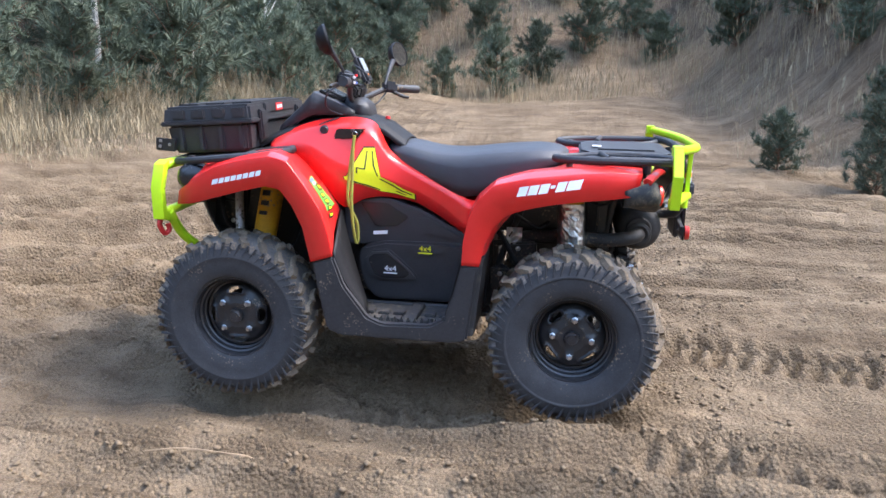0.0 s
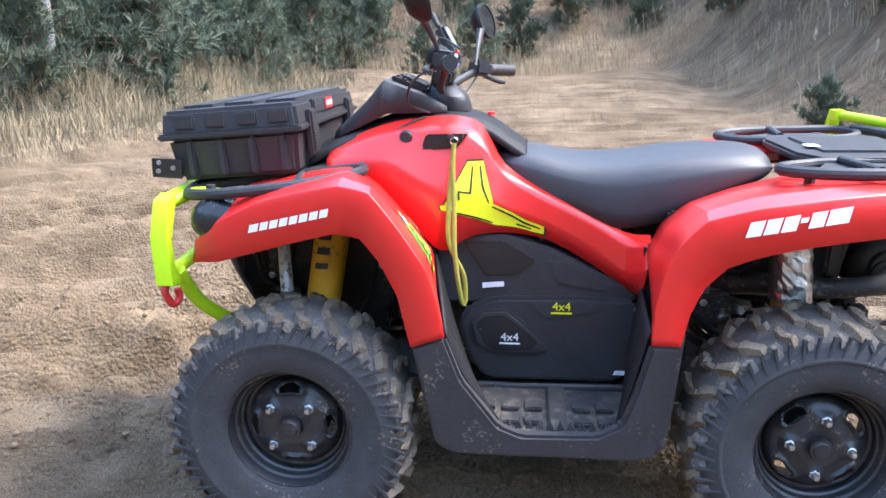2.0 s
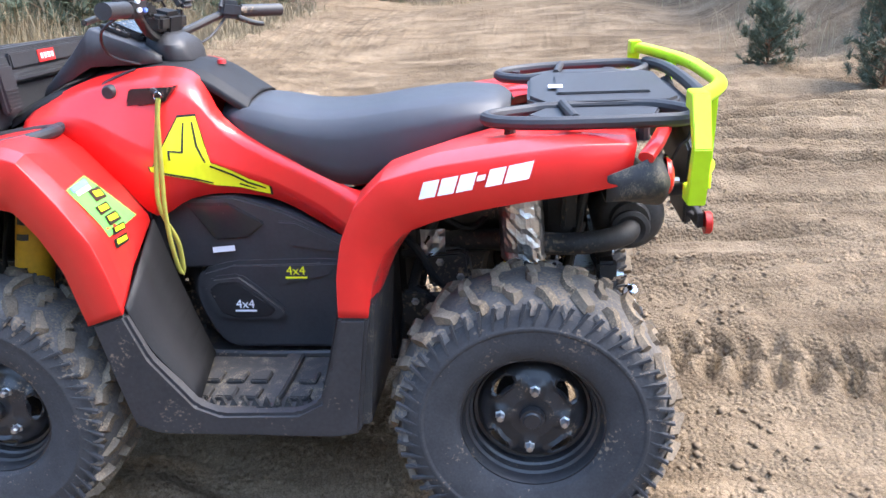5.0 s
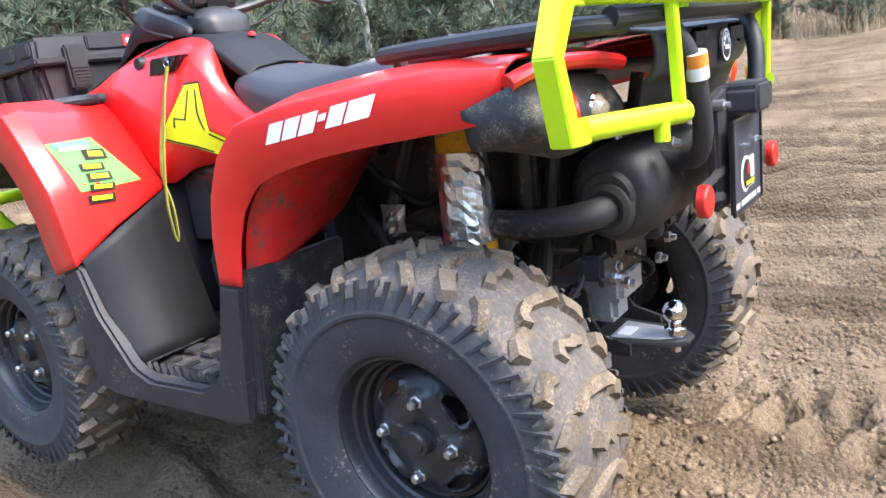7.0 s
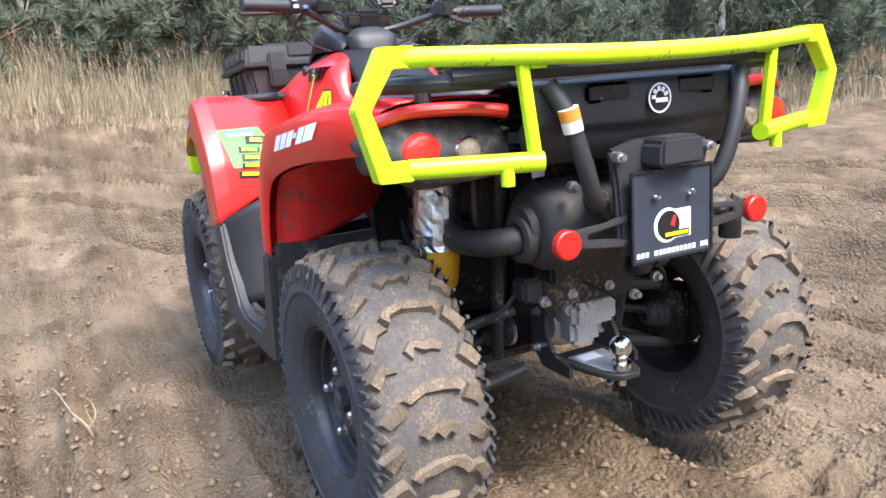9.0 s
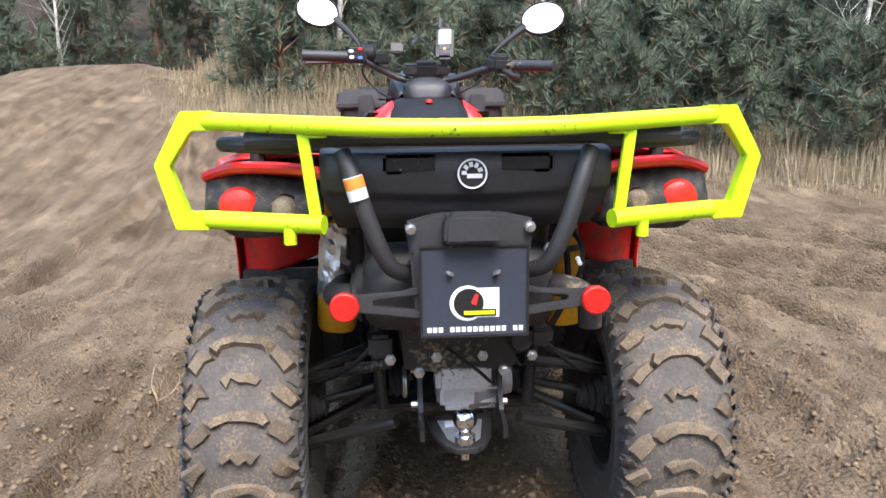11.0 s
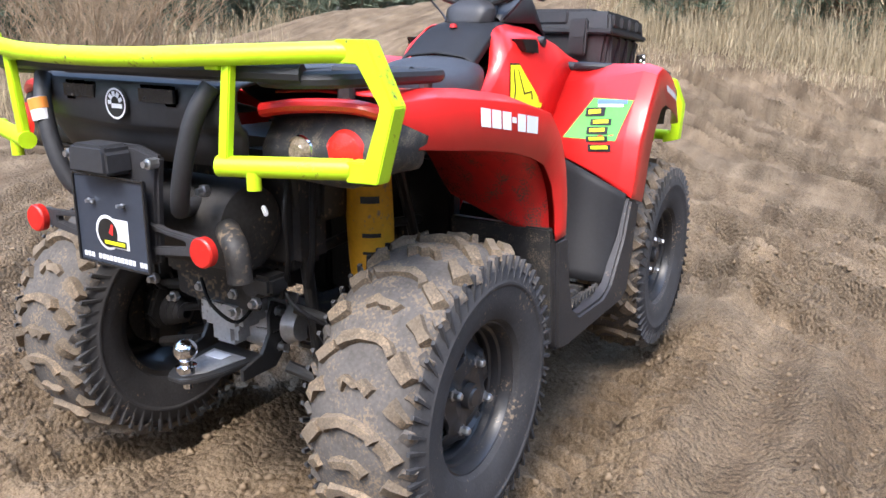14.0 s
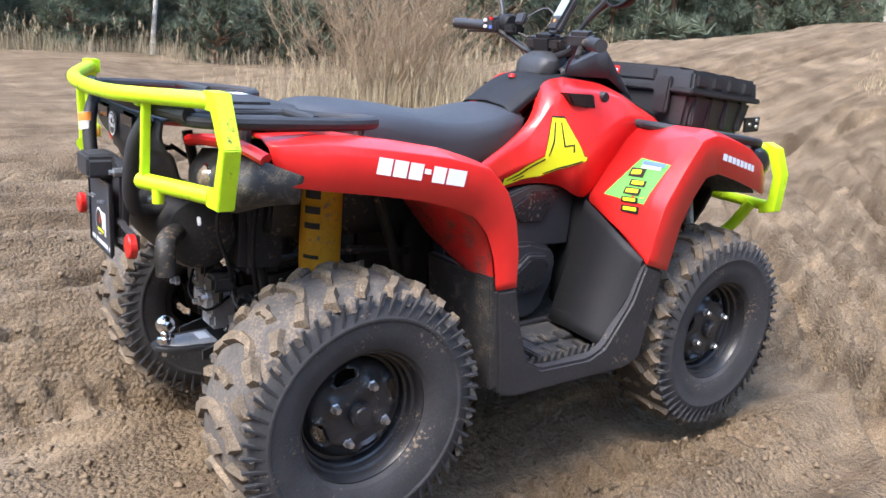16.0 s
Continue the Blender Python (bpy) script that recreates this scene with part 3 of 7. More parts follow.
def tread(w, half, radius, way):
    """The lugs of one tyre: broad and narrow arcs by turns, slanted blocks on the shoulders."""
    step = 2 * math.pi / PITCHES
    if (half, way) not in LUGS:
        LUGS[half, way] = []
        for v in range(5):
            arc = [(way * a * 0.9, half * y) for a, y in ((-0.085, -0.46), (-0.03, -0.36), (0.0, -0.15), (0.0, 0.15), (-0.03, 0.36), (-0.085, 0.46))]
            bow = [(way * (0.5 * step + a), half * y) for a, y in ((-0.05, -0.29), (-0.004, -0.14), (-0.022, 0.0), (-0.004, 0.14), (-0.05, 0.29))]
            kinds = [lug_mesh(half, radius, arc, 0.023, 0.017, 7 * v, LUG), lug_mesh(half, radius, bow, 0.022, 0.016, 7 * v + 1, LUG)]
            for s in (-1, 1):
                for k, (o, y0, y1) in enumerate(((0.22, 0.56, 0.86), (0.72, 0.5, 0.8))):
                    kinds.append(lug_mesh(half, radius, [(way * (o * step + a), s * half * (y0 + (y1 - y0) * t)) for a, t in ((0.06, 0), (0.02, 0.45), (-0.05, 1))], 0.031, 0.016, 7 * v + 2 + k + s, LUG))
                    kinds.append(lug_mesh(half, radius, [(way * ((o + 0.24) * step + a), s * half * y) for a, y in ((0.02, 0.8), (-0.01, 0.89), (-0.03, 0.97))], 0.026, 0.007, 7 * v + 4 + k + s, TREAD))
            LUGS[half, way].append(kinds)
    for i in range(PITCHES):
        for me in LUGS[half, way][i % 5]:
            ob = new("tread_lug", me)
            ob.parent = w
            ob.matrix_basis = pose(0, 0, 0, 0, 360 / PITCHES * i, 0)


def tyre_mesh(half, radius, seed, material_count=2):
    """Carcass and lugs of one tyre round the y axis; the outer side is -y."""
    r = random.Random(seed)
    bm = bmesh.new()
    rim = 0.162
    base = radius - 0.016
    def rad(y):
        q = min(abs(y) / half, 1.0)
        return base - 0.012 * q ** 2 - 0.028 * q ** 6
    prof = [(rim - 0.004, half * 0.72), (rim + 0.006, half * 0.86), (rim + 0.02, half * 0.93), (0.215, half * 0.985), (0.238, half * 0.995), (0.243, half * 1.02), (0.248, half * 1.02), (0.253, half * 0.998), (base - 0.045, half * 0.975)]
    crown = [(rad(half * t), half * t * 0.96) for t in (0.93, 0.82, 0.62, 0.4, 0.2, 0.0)]
    sidep = prof + crown
    full = sidep + [(a, -b) for a, b in reversed(sidep[:-1])]
    lathe(full, "y", (0, 0, 0), 64, bm)
    for f in bm.faces:
        c = f.calc_center_median()
        f.material_index = 1 if math.hypot(c.x, c.z) > base - 0.035 else 0
        f.smooth = True
    bmesh.ops.recalc_face_normals(bm, faces=bm.faces[:])
    return bm


def rib_mesh(half, radius):
    """Ribs of the shoulders, too small to tell apart singly."""
    bm = bmesh.new()
    base = radius - 0.016
    count = 19
    step = 2 * math.pi / count
    # ribs of the shoulder that run down the sidewall
    for i in range(count * 3):
        a = i * step / 3
        for s in (-1, 1):
            pts = []
            for t, rr in ((0, base - 0.012), (0.5, base - 0.04), (1, base - 0.062)):
                yy = s * half * (0.955 + 0.035 * t)
                for da in (-0.016, 0.016):
                    aa = a + da + 0.06 * t
                    pts.append((bm.verts.new((rr * math.cos(aa), yy - s * 0.004, rr * math.sin(aa))),
                                bm.verts.new((rr * math.cos(aa * 1.0 + da * -0.3), yy + s * 0.0035 * (1 - 0.55 * t), rr * math.sin(aa - da * 0.3)))))
            for k in (0, 2):
                q = [pts[k], pts[k + 1], pts[k + 3], pts[k + 2]]
                bm.faces.new([p[1] for p in q])
                bm.faces.new((pts[k][0], pts[k][1], pts[k + 2][1], pts[k + 2][0]))
                bm.faces.new((pts[k + 1][0], pts[k + 3][0], pts[k + 3][1], pts[k + 1][1]))
            bm.faces.new((pts[0][0], pts[1][0], pts[1][1], pts[0][1]))
    # thin hairs of the mould along both shoulders
    bmesh.ops.recalc_face_normals(bm, faces=bm.faces[:])
    return bm


def rim_disc(lip):
    """The dished centre of a rim: a hub, four bolt seats, four windows with raised frames."""
    bm = bmesh.new()
    radii = (0.02, 0.034, 0.05, 0.062, 0.071, 0.080, 0.087, 0.092, 0.098, 0.106, 0.111, 0.116, 0.125)
    deep = (0.034, 0.032, 0.030, 0.034, 0.036, 0.038, 0.040, 0.043, 0.046, 0.050, 0.054, 0.060, 0.072)
    n = 80
    rows = []
    for i in range(n):
        a = 2 * math.pi * i / n
        u = (a - 0.5 + math.pi / 4) % (math.pi / 2) - math.pi / 4
        v = math.pi / 4 - abs(u)
        row = []
        for r, d in zip(radii, deep):
            seat = math.exp(-((r * u / 0.02) ** 4 + ((r - 0.071) / 0.017) ** 4))
            rim_of_window = math.exp(-((math.hypot(r * v / 0.03, (r - 0.102) / 0.0125) - 1.15) / 0.3) ** 2)
            y = lip + d - 0.010 * seat - 0.011 * rim_of_window
            row.append(Vector((r * math.cos(a), y, r * math.sin(a))))
        rows.append(row)
    grid_faces(bm, rows, True, False)
    gone = []
    for f in bm.faces:
        c = f.calc_center_median()
        r, a = math.hypot(c.x, c.z), math.atan2(c.z, c.x)
        v = (a - 0.5) % (math.pi / 2) - math.pi / 4
        if 0.092 < r < 0.111 and abs(v) * r < 0.026:
            gone.append(f)
    bmesh.ops.delete(bm, geom=gone, context="FACES")
    return bm


def wheel(cx, cy, cz, half, side, turn):
    """A wheel; cy is the middle of the tyre."""
    radius = 0.33
    w = new("wheel")
    w.parent = atv
    w.matrix_basis = pose(cx, cy, cz, 0, 0, 180 if side > 0 else 0) @ pose(0, 0, 0, 0, turn, 0)
    t = part("tyre", tyre_mesh(half, radius, 5), RUBBER, w, "black knobbly tyre caked with sand", angle=28)
    t.data.materials.append(TREAD)
    tread(w, half, radius, -side)
    tagged(part("shoulder_ribs", rib_mesh(half, radius), RUBBER, w, "dark rubber ribs"), kind="stuff")
    bm = bmesh.new()
    lip = -half * 0.80
    lathe([(0.166, lip - 0.004), (0.172, lip), (0.166, lip + 0.006), (0.157, lip + 0.004), (0.152, lip + 0.014), (0.150, lip + 0.030), (0.144, lip + 0.034), (0.141, lip + 0.050), (0.136, lip + 0.054), (0.133, lip + 0.070), (0.124, lip + 0.072)], "y", (0, 0, 0), 48, bm)
    lathe([(0.166, -lip), (0.150, -lip - 0.005), (0.14, -lip - 0.05), (0.132, lip + 0.06)], "y", (0, 0, 0), 40, bm)
    part("rim", bm, RIM, w, "black pressed steel rim")
    part("rim_disc", rim_disc(lip), RIM, w, "black pressed wheel disc with four windows", thick=0.004, angle=24)
    part("hub_cap", lathe([(0.0, 0.012), (0.018, 0.012), (0.021, 0.016), (0.027, 0.016), (0.028, 0.036)], "y", (0, lip, 0), 24), RIM, w)
    for k in range(4):
        a = math.pi / 2 * k + 0.5
        nut = lathe([(0.0, -0.016), (0.007, -0.015), (0.0095, -0.01), (0.0095, 0.0), (0.013, 0.002), (0.013, 0.006)], "y", (0.071 * math.cos(a), lip + 0.024, 0.071 * math.sin(a)), 6)
        part("wheel_nut", nut, ZINC, w, "shiny zinc wheel nut", smooth=False)
    return w


for cx, half in ((-0.6475, 0.105), (0.6475, 0.125)):
    for s in (-1, 1):
        wheel(cx, s * (0.578 - half), 0.312, half, s, 17 + 40 * cx + 9 * s)

# front fenders: arch edge, outer crease, top, seam to the body
FRONT_FENDER = [
    [(-0.885, -0.49, 0.735), (-0.875, -0.49, 0.79), (-0.87, -0.42, 0.80), (-0.87, -0.30, 0.82), (-0.86, -0.2, 0.84)],
    [(-0.80, -0.535, 0.75), (-0.80, -0.52, 0.845), (-0.80, -0.47, 0.875), (-0.80, -0.36, 0.895), (-0.80, -0.2, 0.90)],
    [(-0.70, -0.555, 0.78), (-0.70, -0.535, 0.895), (-0.70, -0.49, 0.91), (-0.70, -0.36, 0.915), (-0.70, -0.2, 0.92)],
    [(-0.60, -0.565, 0.808), (-0.60, -0.545, 0.922), (-0.60, -0.50, 0.936), (-0.60, -0.36, 0.935), (-0.60, -0.21, 0.935)],
    [(-0.50, -0.57, 0.832), (-0.49, -0.555, 0.942), (-0.49, -0.51, 0.955), (-0.50, -0.38, 0.95), (-0.52, -0.235, 0.94)],
    [(-0.44, -0.572, 0.822), (-0.415, -0.56, 0.925), (-0.42, -0.515, 0.935), (-0.43, -0.39, 0.91), (-0.45, -0.245, 0.89)],
    [(-0.395, -0.572, 0.765), (-0.345, -0.562, 0.835), (-0.345, -0.515, 0.85), (-0.36, -0.40, 0.825), (-0.38, -0.25, 0.81)],
    [(-0.356, -0.572, 0.685), (-0.288, -0.562, 0.745), (-0.29, -0.515, 0.76), (-0.30, -0.41, 0.74), (-0.315, -0.25, 0.72)],
    [(-0.340, -0.572, 0.615), (-0.262, -0.562, 0.66), (-0.268, -0.515, 0.67), (-0.285, -0.42, 0.675), (-0.305, -0.26, 0.70)],
    [(-0.327, -0.570, 0.556), (-0.246, -0.560, 0.580), (-0.255, -0.515, 0.60), (-0.28, -0.42, 0.64), (-0.305, -0.265, 0.695)],
]
REAR_FENDER = [
    [(0.302, -0.558, 0.572), (0.236, -0.556, 0.572), (0.238, -0.525, 0.575), (0.245, -0.50, 0.58), (0.25, -0.48, 0.585)],
    [(0.318, -0.558, 0.65), (0.240, -0.556, 0.66), (0.242, -0.52, 0.665), (0.245, -0.47, 0.665), (0.25, -0.40, 0.66)],
    [(0.346, -0.558, 0.714), (0.256, -0.554, 0.742), (0.258, -0.51, 0.75), (0.245, -0.42, 0.745), (0.255, -0.28, 0.73)],
    [(0.392, -0.558, 0.762), (0.288, -0.552, 0.812), (0.290, -0.50, 0.822), (0.275, -0.40, 0.81), (0.30, -0.21, 0.79)],
    [(0.455, -0.556, 0.786), (0.345, -0.548, 0.868), (0.350, -0.50, 0.880), (0.345, -0.38, 0.872), (0.37, -0.19, 0.84)],
    [(0.540, -0.552, 0.806), (0.46, -0.538, 0.895), (0.46, -0.49, 0.912), (0.46, -0.36, 0.905), (0.48, -0.19, 0.88)],
    [(0.640, -0.545, 0.821), (0.62, -0.522, 0.914), (0.62, -0.475, 0.932), (0.62, -0.34, 0.925), (0.62, -0.19, 0.915)],
    [(0.755, -0.53, 0.833), (0.75, -0.503, 0.924), (0.75, -0.46, 0.938), (0.75, -0.33, 0.932), (0.75, -0.19, 0.925)],
    [(0.845, -0.50, 0.842), (0.86, -0.475, 0.918), (0.86, -0.44, 0.93), (0.87, -0.33, 0.935), (0.88, -0.24, 0.93)],
]
SIDE_PANEL = [
    [(-0.59, -0.16, 0.985), (-0.60, -0.19, 0.97), (-0.60, -0.23, 0.955), (-0.59, -0.26, 0.94)],
    [(-0.50, -0.15, 1.025), (-0.50, -0.20, 1.0), (-0.50, -0.235, 0.965), (-0.51, -0.255, 0.935)],
    [(-0.42, -0.135, 1.05), (-0.42, -0.19, 1.02), (-0.42, -0.24, 0.95), (-0.45, -0.255, 0.885)],
    [(-0.33, -0.125, 1.06), (-0.33, -0.185, 1.025), (-0.34, -0.24, 0.90), (-0.37, -0.255, 0.80)],
    [(-0.25, -0.12, 1.062), (-0.25, -0.18, 1.02), (-0.26, -0.235, 0.86), (-0.29, -0.25, 0.71)],
    [(-0.18, -0.12, 1.035), (-0.18, -0.18, 0.985), (-0.19, -0.215, 0.855), (-0.21, -0.215, 0.742)],
    [(-0.12, -0.145, 0.935), (-0.11, -0.175, 0.895), (-0.11, -0.195, 0.82), (-0.12, -0.185, 0.748)],
    [(0.0, -0.175, 0.858), (0.0, -0.185, 0.83), (0.0, -0.19, 0.78), (0.0, -0.175, 0.726)],
    [(0.12, -0.185, 0.80), (0.12, -0.195, 0.77), (0.12, -0.195, 0.715), (0.12, -0.18, 0.66)],
    [(0.21, -0.195, 0.755), (0.21, -0.21, 0.72), (0.21, -0.215, 0.65), (0.225, -0.20, 0.592)],
    [(0.27, -0.22, 0.755), (0.265, -0.27, 0.735), (0.255, -0.30, 0.68), (0.25, -0.27, 0.60)],
]
# rows of film blocks for word marks: ends of the foot line in x and z
for s in (-1, 1):
    ff = loft(FRONT_FENDER, 4, 3, -s, rounded=0.05, crisp=0.7)
    ff_tree = BVHTree.FromBMesh(ff)
    fender = part("front_fender", ff, RED, atv, "glossy red plastic fender", thick=0.004, angle=18)
    rf = loft(REAR_FENDER, 4, 3, -s, rounded=0.05, crisp=0.7)
    rf_tree = BVHTree.FromBMesh(rf)
    rear = part("rear_fender", rf, RED, atv, "glossy red plastic fender", thick=0.004, angle=18)
    sp = loft(SIDE_PANEL, 4, 3, -s, rounded=0.06)
    sp_tree = BVHTree.FromBMesh(sp)
    panel = part("side_panel", sp, RED, atv, "glossy red side panel", thick=0.004, angle=18)
    # word marks as plain slanted blocks
    white_front = slanted((-0.715, 0.826), (-0.515, 0.872), 0, 0.019, [1.2] + [1] * 7, 0.2) if s < 0 else slanted((-0.515, 0.872), (-0.715, 0.826), 0, 0.019, [1.2] + [1] * 7, -0.2)
    for q in white_front:
        part("word_mark", decal(q, ff_tree, s), DECAL_W, fender, "white letter-like block")
    ends = ((0.425, 0.832), (0.645, 0.866))
    rear_marks = slanted(ends[0], ends[1], 0, 0.034, [1, 1, 1, 0.5, 1, 1.5], 0.32, 0.14) if s < 0 else slanted(ends[1], ends[0], 0, 0.034, [1, 1, 1, 0.5, 1, 1.5], -0.32, 0.14)
    for i, q in enumerate(rear_marks):
        if i == 3:
            (x0, z0), (x1, z1), (x2, z2), (x3, z3) = q
            q = [(x0 + (x3 - x0) * 0.4, z0 + 0.015), (x1 + (x2 - x1) * 0.4, z1 + 0.015), (x1 + (x2 - x1) * 0.65, z1 + 0.026), (x0 + (x3 - x0) * 0.65, z0 + 0.026)]
        part("word_mark", decal(q, rf_tree, s), DECAL_W, rear, "white letter-like block")
    # yellow jagged film on the side panel, with a black edge
    jag = [(-0.218, 0.947), (-0.176, 0.948), (-0.166, 0.88), (-0.148, 0.832), (-0.095, 0.806), (-0.06, 0.785), (-0.01, 0.766), (-0.01, 0.743), (-0.042, 0.75), (-0.083, 0.763), (-0.145, 0.772),
           (-0.192, 0.791), (-0.287, 0.822), (-0.291, 0.834), (-0.249, 0.835), (-0.251, 0.878), (-0.218, 0.873)]
    mid = (-0.17, 0.825)
    part("jagged_edge", decal([(mid[0] + (x - mid[0]) * 1.03, mid[1] + (z - mid[1]) * 1.045) for x, z in jag], sp_tree, s, 0.0016, 3), DECAL_K, panel, "black edge of the film")
    part("jagged_film", decal(jag, sp_tree, s, 0.0034, 3), DECAL_Y, panel, "yellow jagged film with black lines")
    for line in ([(-0.206, 0.935), (-0.202, 0.935), (-0.207, 0.862), (-0.238, 0.867), (-0.237, 0.847), (-0.242, 0.847), (-0.243, 0.872), (-0.212, 0.867)], [(-0.186, 0.935), (-0.182, 0.935), (-0.174, 0.878), (-0.158, 0.835), (-0.161, 0.833), (-0.179, 0.877)],
                 [(-0.15, 0.826), (-0.098, 0.800), (-0.063, 0.779), (-0.02, 0.762), (-0.02, 0.758), (-0.066, 0.774), (-0.10, 0.795), (-0.152, 0.822)], [(-0.272, 0.823), (-0.195, 0.799), (-0.15, 0.781), (-0.15, 0.777), (-0.196, 0.794), (-0.273, 0.819)],
                 [(-0.085, 0.776), (-0.045, 0.760), (-0.045, 0.757), (-0.086, 0.771)]):
        part("film_line", decal(line, sp_tree, s, 0.005), DECAL_K, panel, "black line")
    # green sponsor film on the rear face of the front fender, with plain bars
    def face_film(outline, lift):
        bm = bmesh.new()
        f = bm.faces.new([bm.verts.new((1.0, s * y, z)) for y, z in outline])
        bmesh.ops.triangulate(bm, faces=[f])
        for _ in range(2):
            bmesh.ops.subdivide_edges(bm, edges=bm.edges[:], cuts=1, use_grid_fill=True)
        for v in bm.verts:
            h = ff_tree.ray_cast(v.co, Vector((-1, 0, 0)))
            if h[0] is None:
                h = ff_tree.find_nearest(Vector((-0.3, v.co.y, v.co.z)))
            v.co = h[0] + Vector((lift, 0, lift * 0.4))
        return bm
    part("green_film", face_film([(0.378, 0.850), (0.515, 0.852), (0.487, 0.735), (0.312, 0.732)], 0.002), DECAL_G, fender, "green sponsor film with dark bars")
    for (ya, za, yb, zb, m) in ((0.395, 0.845, 0.495, 0.836, DECAL_B), (0.40, 0.833, 0.485, 0.827, DECAL_W), (0.365, 0.820, 0.43, 0.797, DECAL_K), (0.375, 0.814, 0.415, 0.804, DECAL_Y),
                                (0.39, 0.790, 0.46, 0.774, DECAL_K), (0.40, 0.787, 0.45, 0.779, DECAL_Y), (0.385, 0.767, 0.455, 0.749, DECAL_K), (0.395, 0.763, 0.445, 0.755, DECAL_Y),
                                (0.39, 0.741, 0.46, 0.727, DECAL_K), (0.40, 0.738, 0.45, 0.731, DECAL_Y), (0.40, 0.718, 0.475, 0.700, DECAL_K), (0.41, 0.714, 0.465, 0.706, DECAL_Y)):
        part("sponsor_bar", face_film([(ya, za), (yb, za + 0.006), (yb + 0.003, zb + 0.004), (ya + 0.003, zb - 0.002)], 0.005 if m is DECAL_Y else 0.0035), m, fender, "dark bar")
    # fuel knob, key recess
    part("pocket", prism([(-0.345, 0.975), (-0.33, 1.02), (-0.215, 1.022), (-0.245, 0.985)], "y", s * 0.150, s * 0.206, 0.004), GLOSS, panel, "black recess with lid")
    part("round_knob", lathe([(0.0, 0.022), (0.014, 0.022), (0.018, 0.016), (0.018, 0.0)], "y", (-0.385, s * 0.182, 1.013), 18, flip=s), BLACK, panel, "round black knob")
    # red liner inside the wheel arch of the rear fender
    liner = [[(0.292, s * 0.535, 0.575), (0.315, s * 0.44, 0.60), (0.33, s * 0.29, 0.66)], [(0.308, s * 0.535, 0.655), (0.345, s * 0.44, 0.67), (0.36, s * 0.28, 0.70)], [(0.336, s * 0.535, 0.716), (0.38, s * 0.44, 0.72), (0.40, s * 0.28, 0.745)],
             [(0.382, s * 0.535, 0.766), (0.43, s * 0.44, 0.775), (0.45, s * 0.28, 0.79)], [(0.45, s * 0.53, 0.79), (0.505, s * 0.42, 0.82), (0.52, s * 0.27, 0.83)]]
    part("arch_liner", loft(liner, 4, 3), RED_DIRTY, rear, "red inner arch spattered with mud", thick=0.003)
    part("mud_flap", prism([(0.255, 0.30), (0.285, 0.30), (0.315, 0.60), (0.29, 0.60)], "y", s * 0.28, s * 0.545, 0.004), BLACK_MUD, rear, "muddy black flap")
    part("fender_underside", loft([[(0.45, s * 0.53, 0.80), (0.45, s * 0.2, 0.84)], [(0.66, s * 0.52, 0.84), (0.66, s * 0.2, 0.89)], [(0.86, s * 0.47, 0.855), (0.88, s * 0.2, 0.89)]], 3), BLACK_MUD, rear, "black underside of the fender", thick=0.004)
    part("front_arch_liner", loft([[(-0.86, s * 0.47, 0.74), (-0.86, s * 0.2, 0.70)], [(-0.64, s * 0.53, 0.855), (-0.64, s * 0.2, 0.84)], [(-0.45, s * 0.53, 0.86), (-0.47, s * 0.2, 0.83)],
                                   [(-0.345, s * 0.53, 0.68), (-0.36, s * 0.2, 0.66)], [(-0.28, s * 0.53, 0.36), (-0.29, s * 0.2, 0.34)]], 4), BLACK_MUD, fender, "black inner arch", thick=0.004)
    # footwell: outer frame, inner guard, floor with slots
    foot = new("footwell")
    foot.parent = atv
    foot["label"] = "black plastic footwell with sandy floor"
    u = [(-0.327, 0.556), (-0.30, 0.42), (-0.272, 0.295), (-0.22, 0.272), (0.205, 0.272), (0.262, 0.285), (0.302, 0.572), (0.236, 0.572), (0.205, 0.45), (0.175, 0.365), (0.12, 0.335), (-0.06, 0.33), (-0.115, 0.352), (-0.205, 0.47), (-0.246, 0.58)]
    part("side_frame", prism(u, "y", s * 0.525, s * 0.562, 0.008), BLACK_DUSTY, foot, "matt black plastic")
    part("front_guard", loft([[(-0.25, s * 0.545, 0.59), (-0.305, s * 0.25, 0.70)], [(-0.21, s * 0.54, 0.48), (-0.26, s * 0.25, 0.52)], [(-0.12, s * 0.53, 0.35), (-0.20, s * 0.25, 0.32)]], 4), DARK, foot, "black leg guard", thick=0.006)
    part("rear_guard", loft([[(0.24, s * 0.53, 0.60), (0.25, s * 0.27, 0.62)], [(0.20, s * 0.53, 0.44), (0.23, s * 0.25, 0.45)], [(0.17, s * 0.53, 0.34), (0.22, s * 0.25, 0.31)]], 4), DARK, foot, "black guard", thick=0.006)
    part("floor_pan", block((0.0, s * 0.385, 0.302), (0.44, 0.29, 0.012), 0.003), BLACK_MUD, foot, "sandy black floor")
    for i in range(6):
        if i != 3:
            part("tread_rib", block((-0.155 + 0.062 * i, s * 0.44, 0.314), (0.045, 0.05, 0.014), 0.003), BLACK_MUD, foot)
            part("tread_rib", block((-0.155 + 0.062 * i, s * 0.36, 0.314), (0.045, 0.05, 0.014), 0.003), BLACK_MUD, foot)
    part("cross_bar", block((0.03, s * 0.39, 0.318), (0.045, 0.27, 0.02), 0.004), BLACK_MUD, foot)
    for i in range(11):
        part("boot_spike", prism([(-0.13 + 0.026 * i, 0.33), (-0.112 + 0.026 * i, 0.33), (-0.121 + 0.026 * i, 0.352)], "y", s * 0.512, s * 0.522), BLACK_MUD, foot)
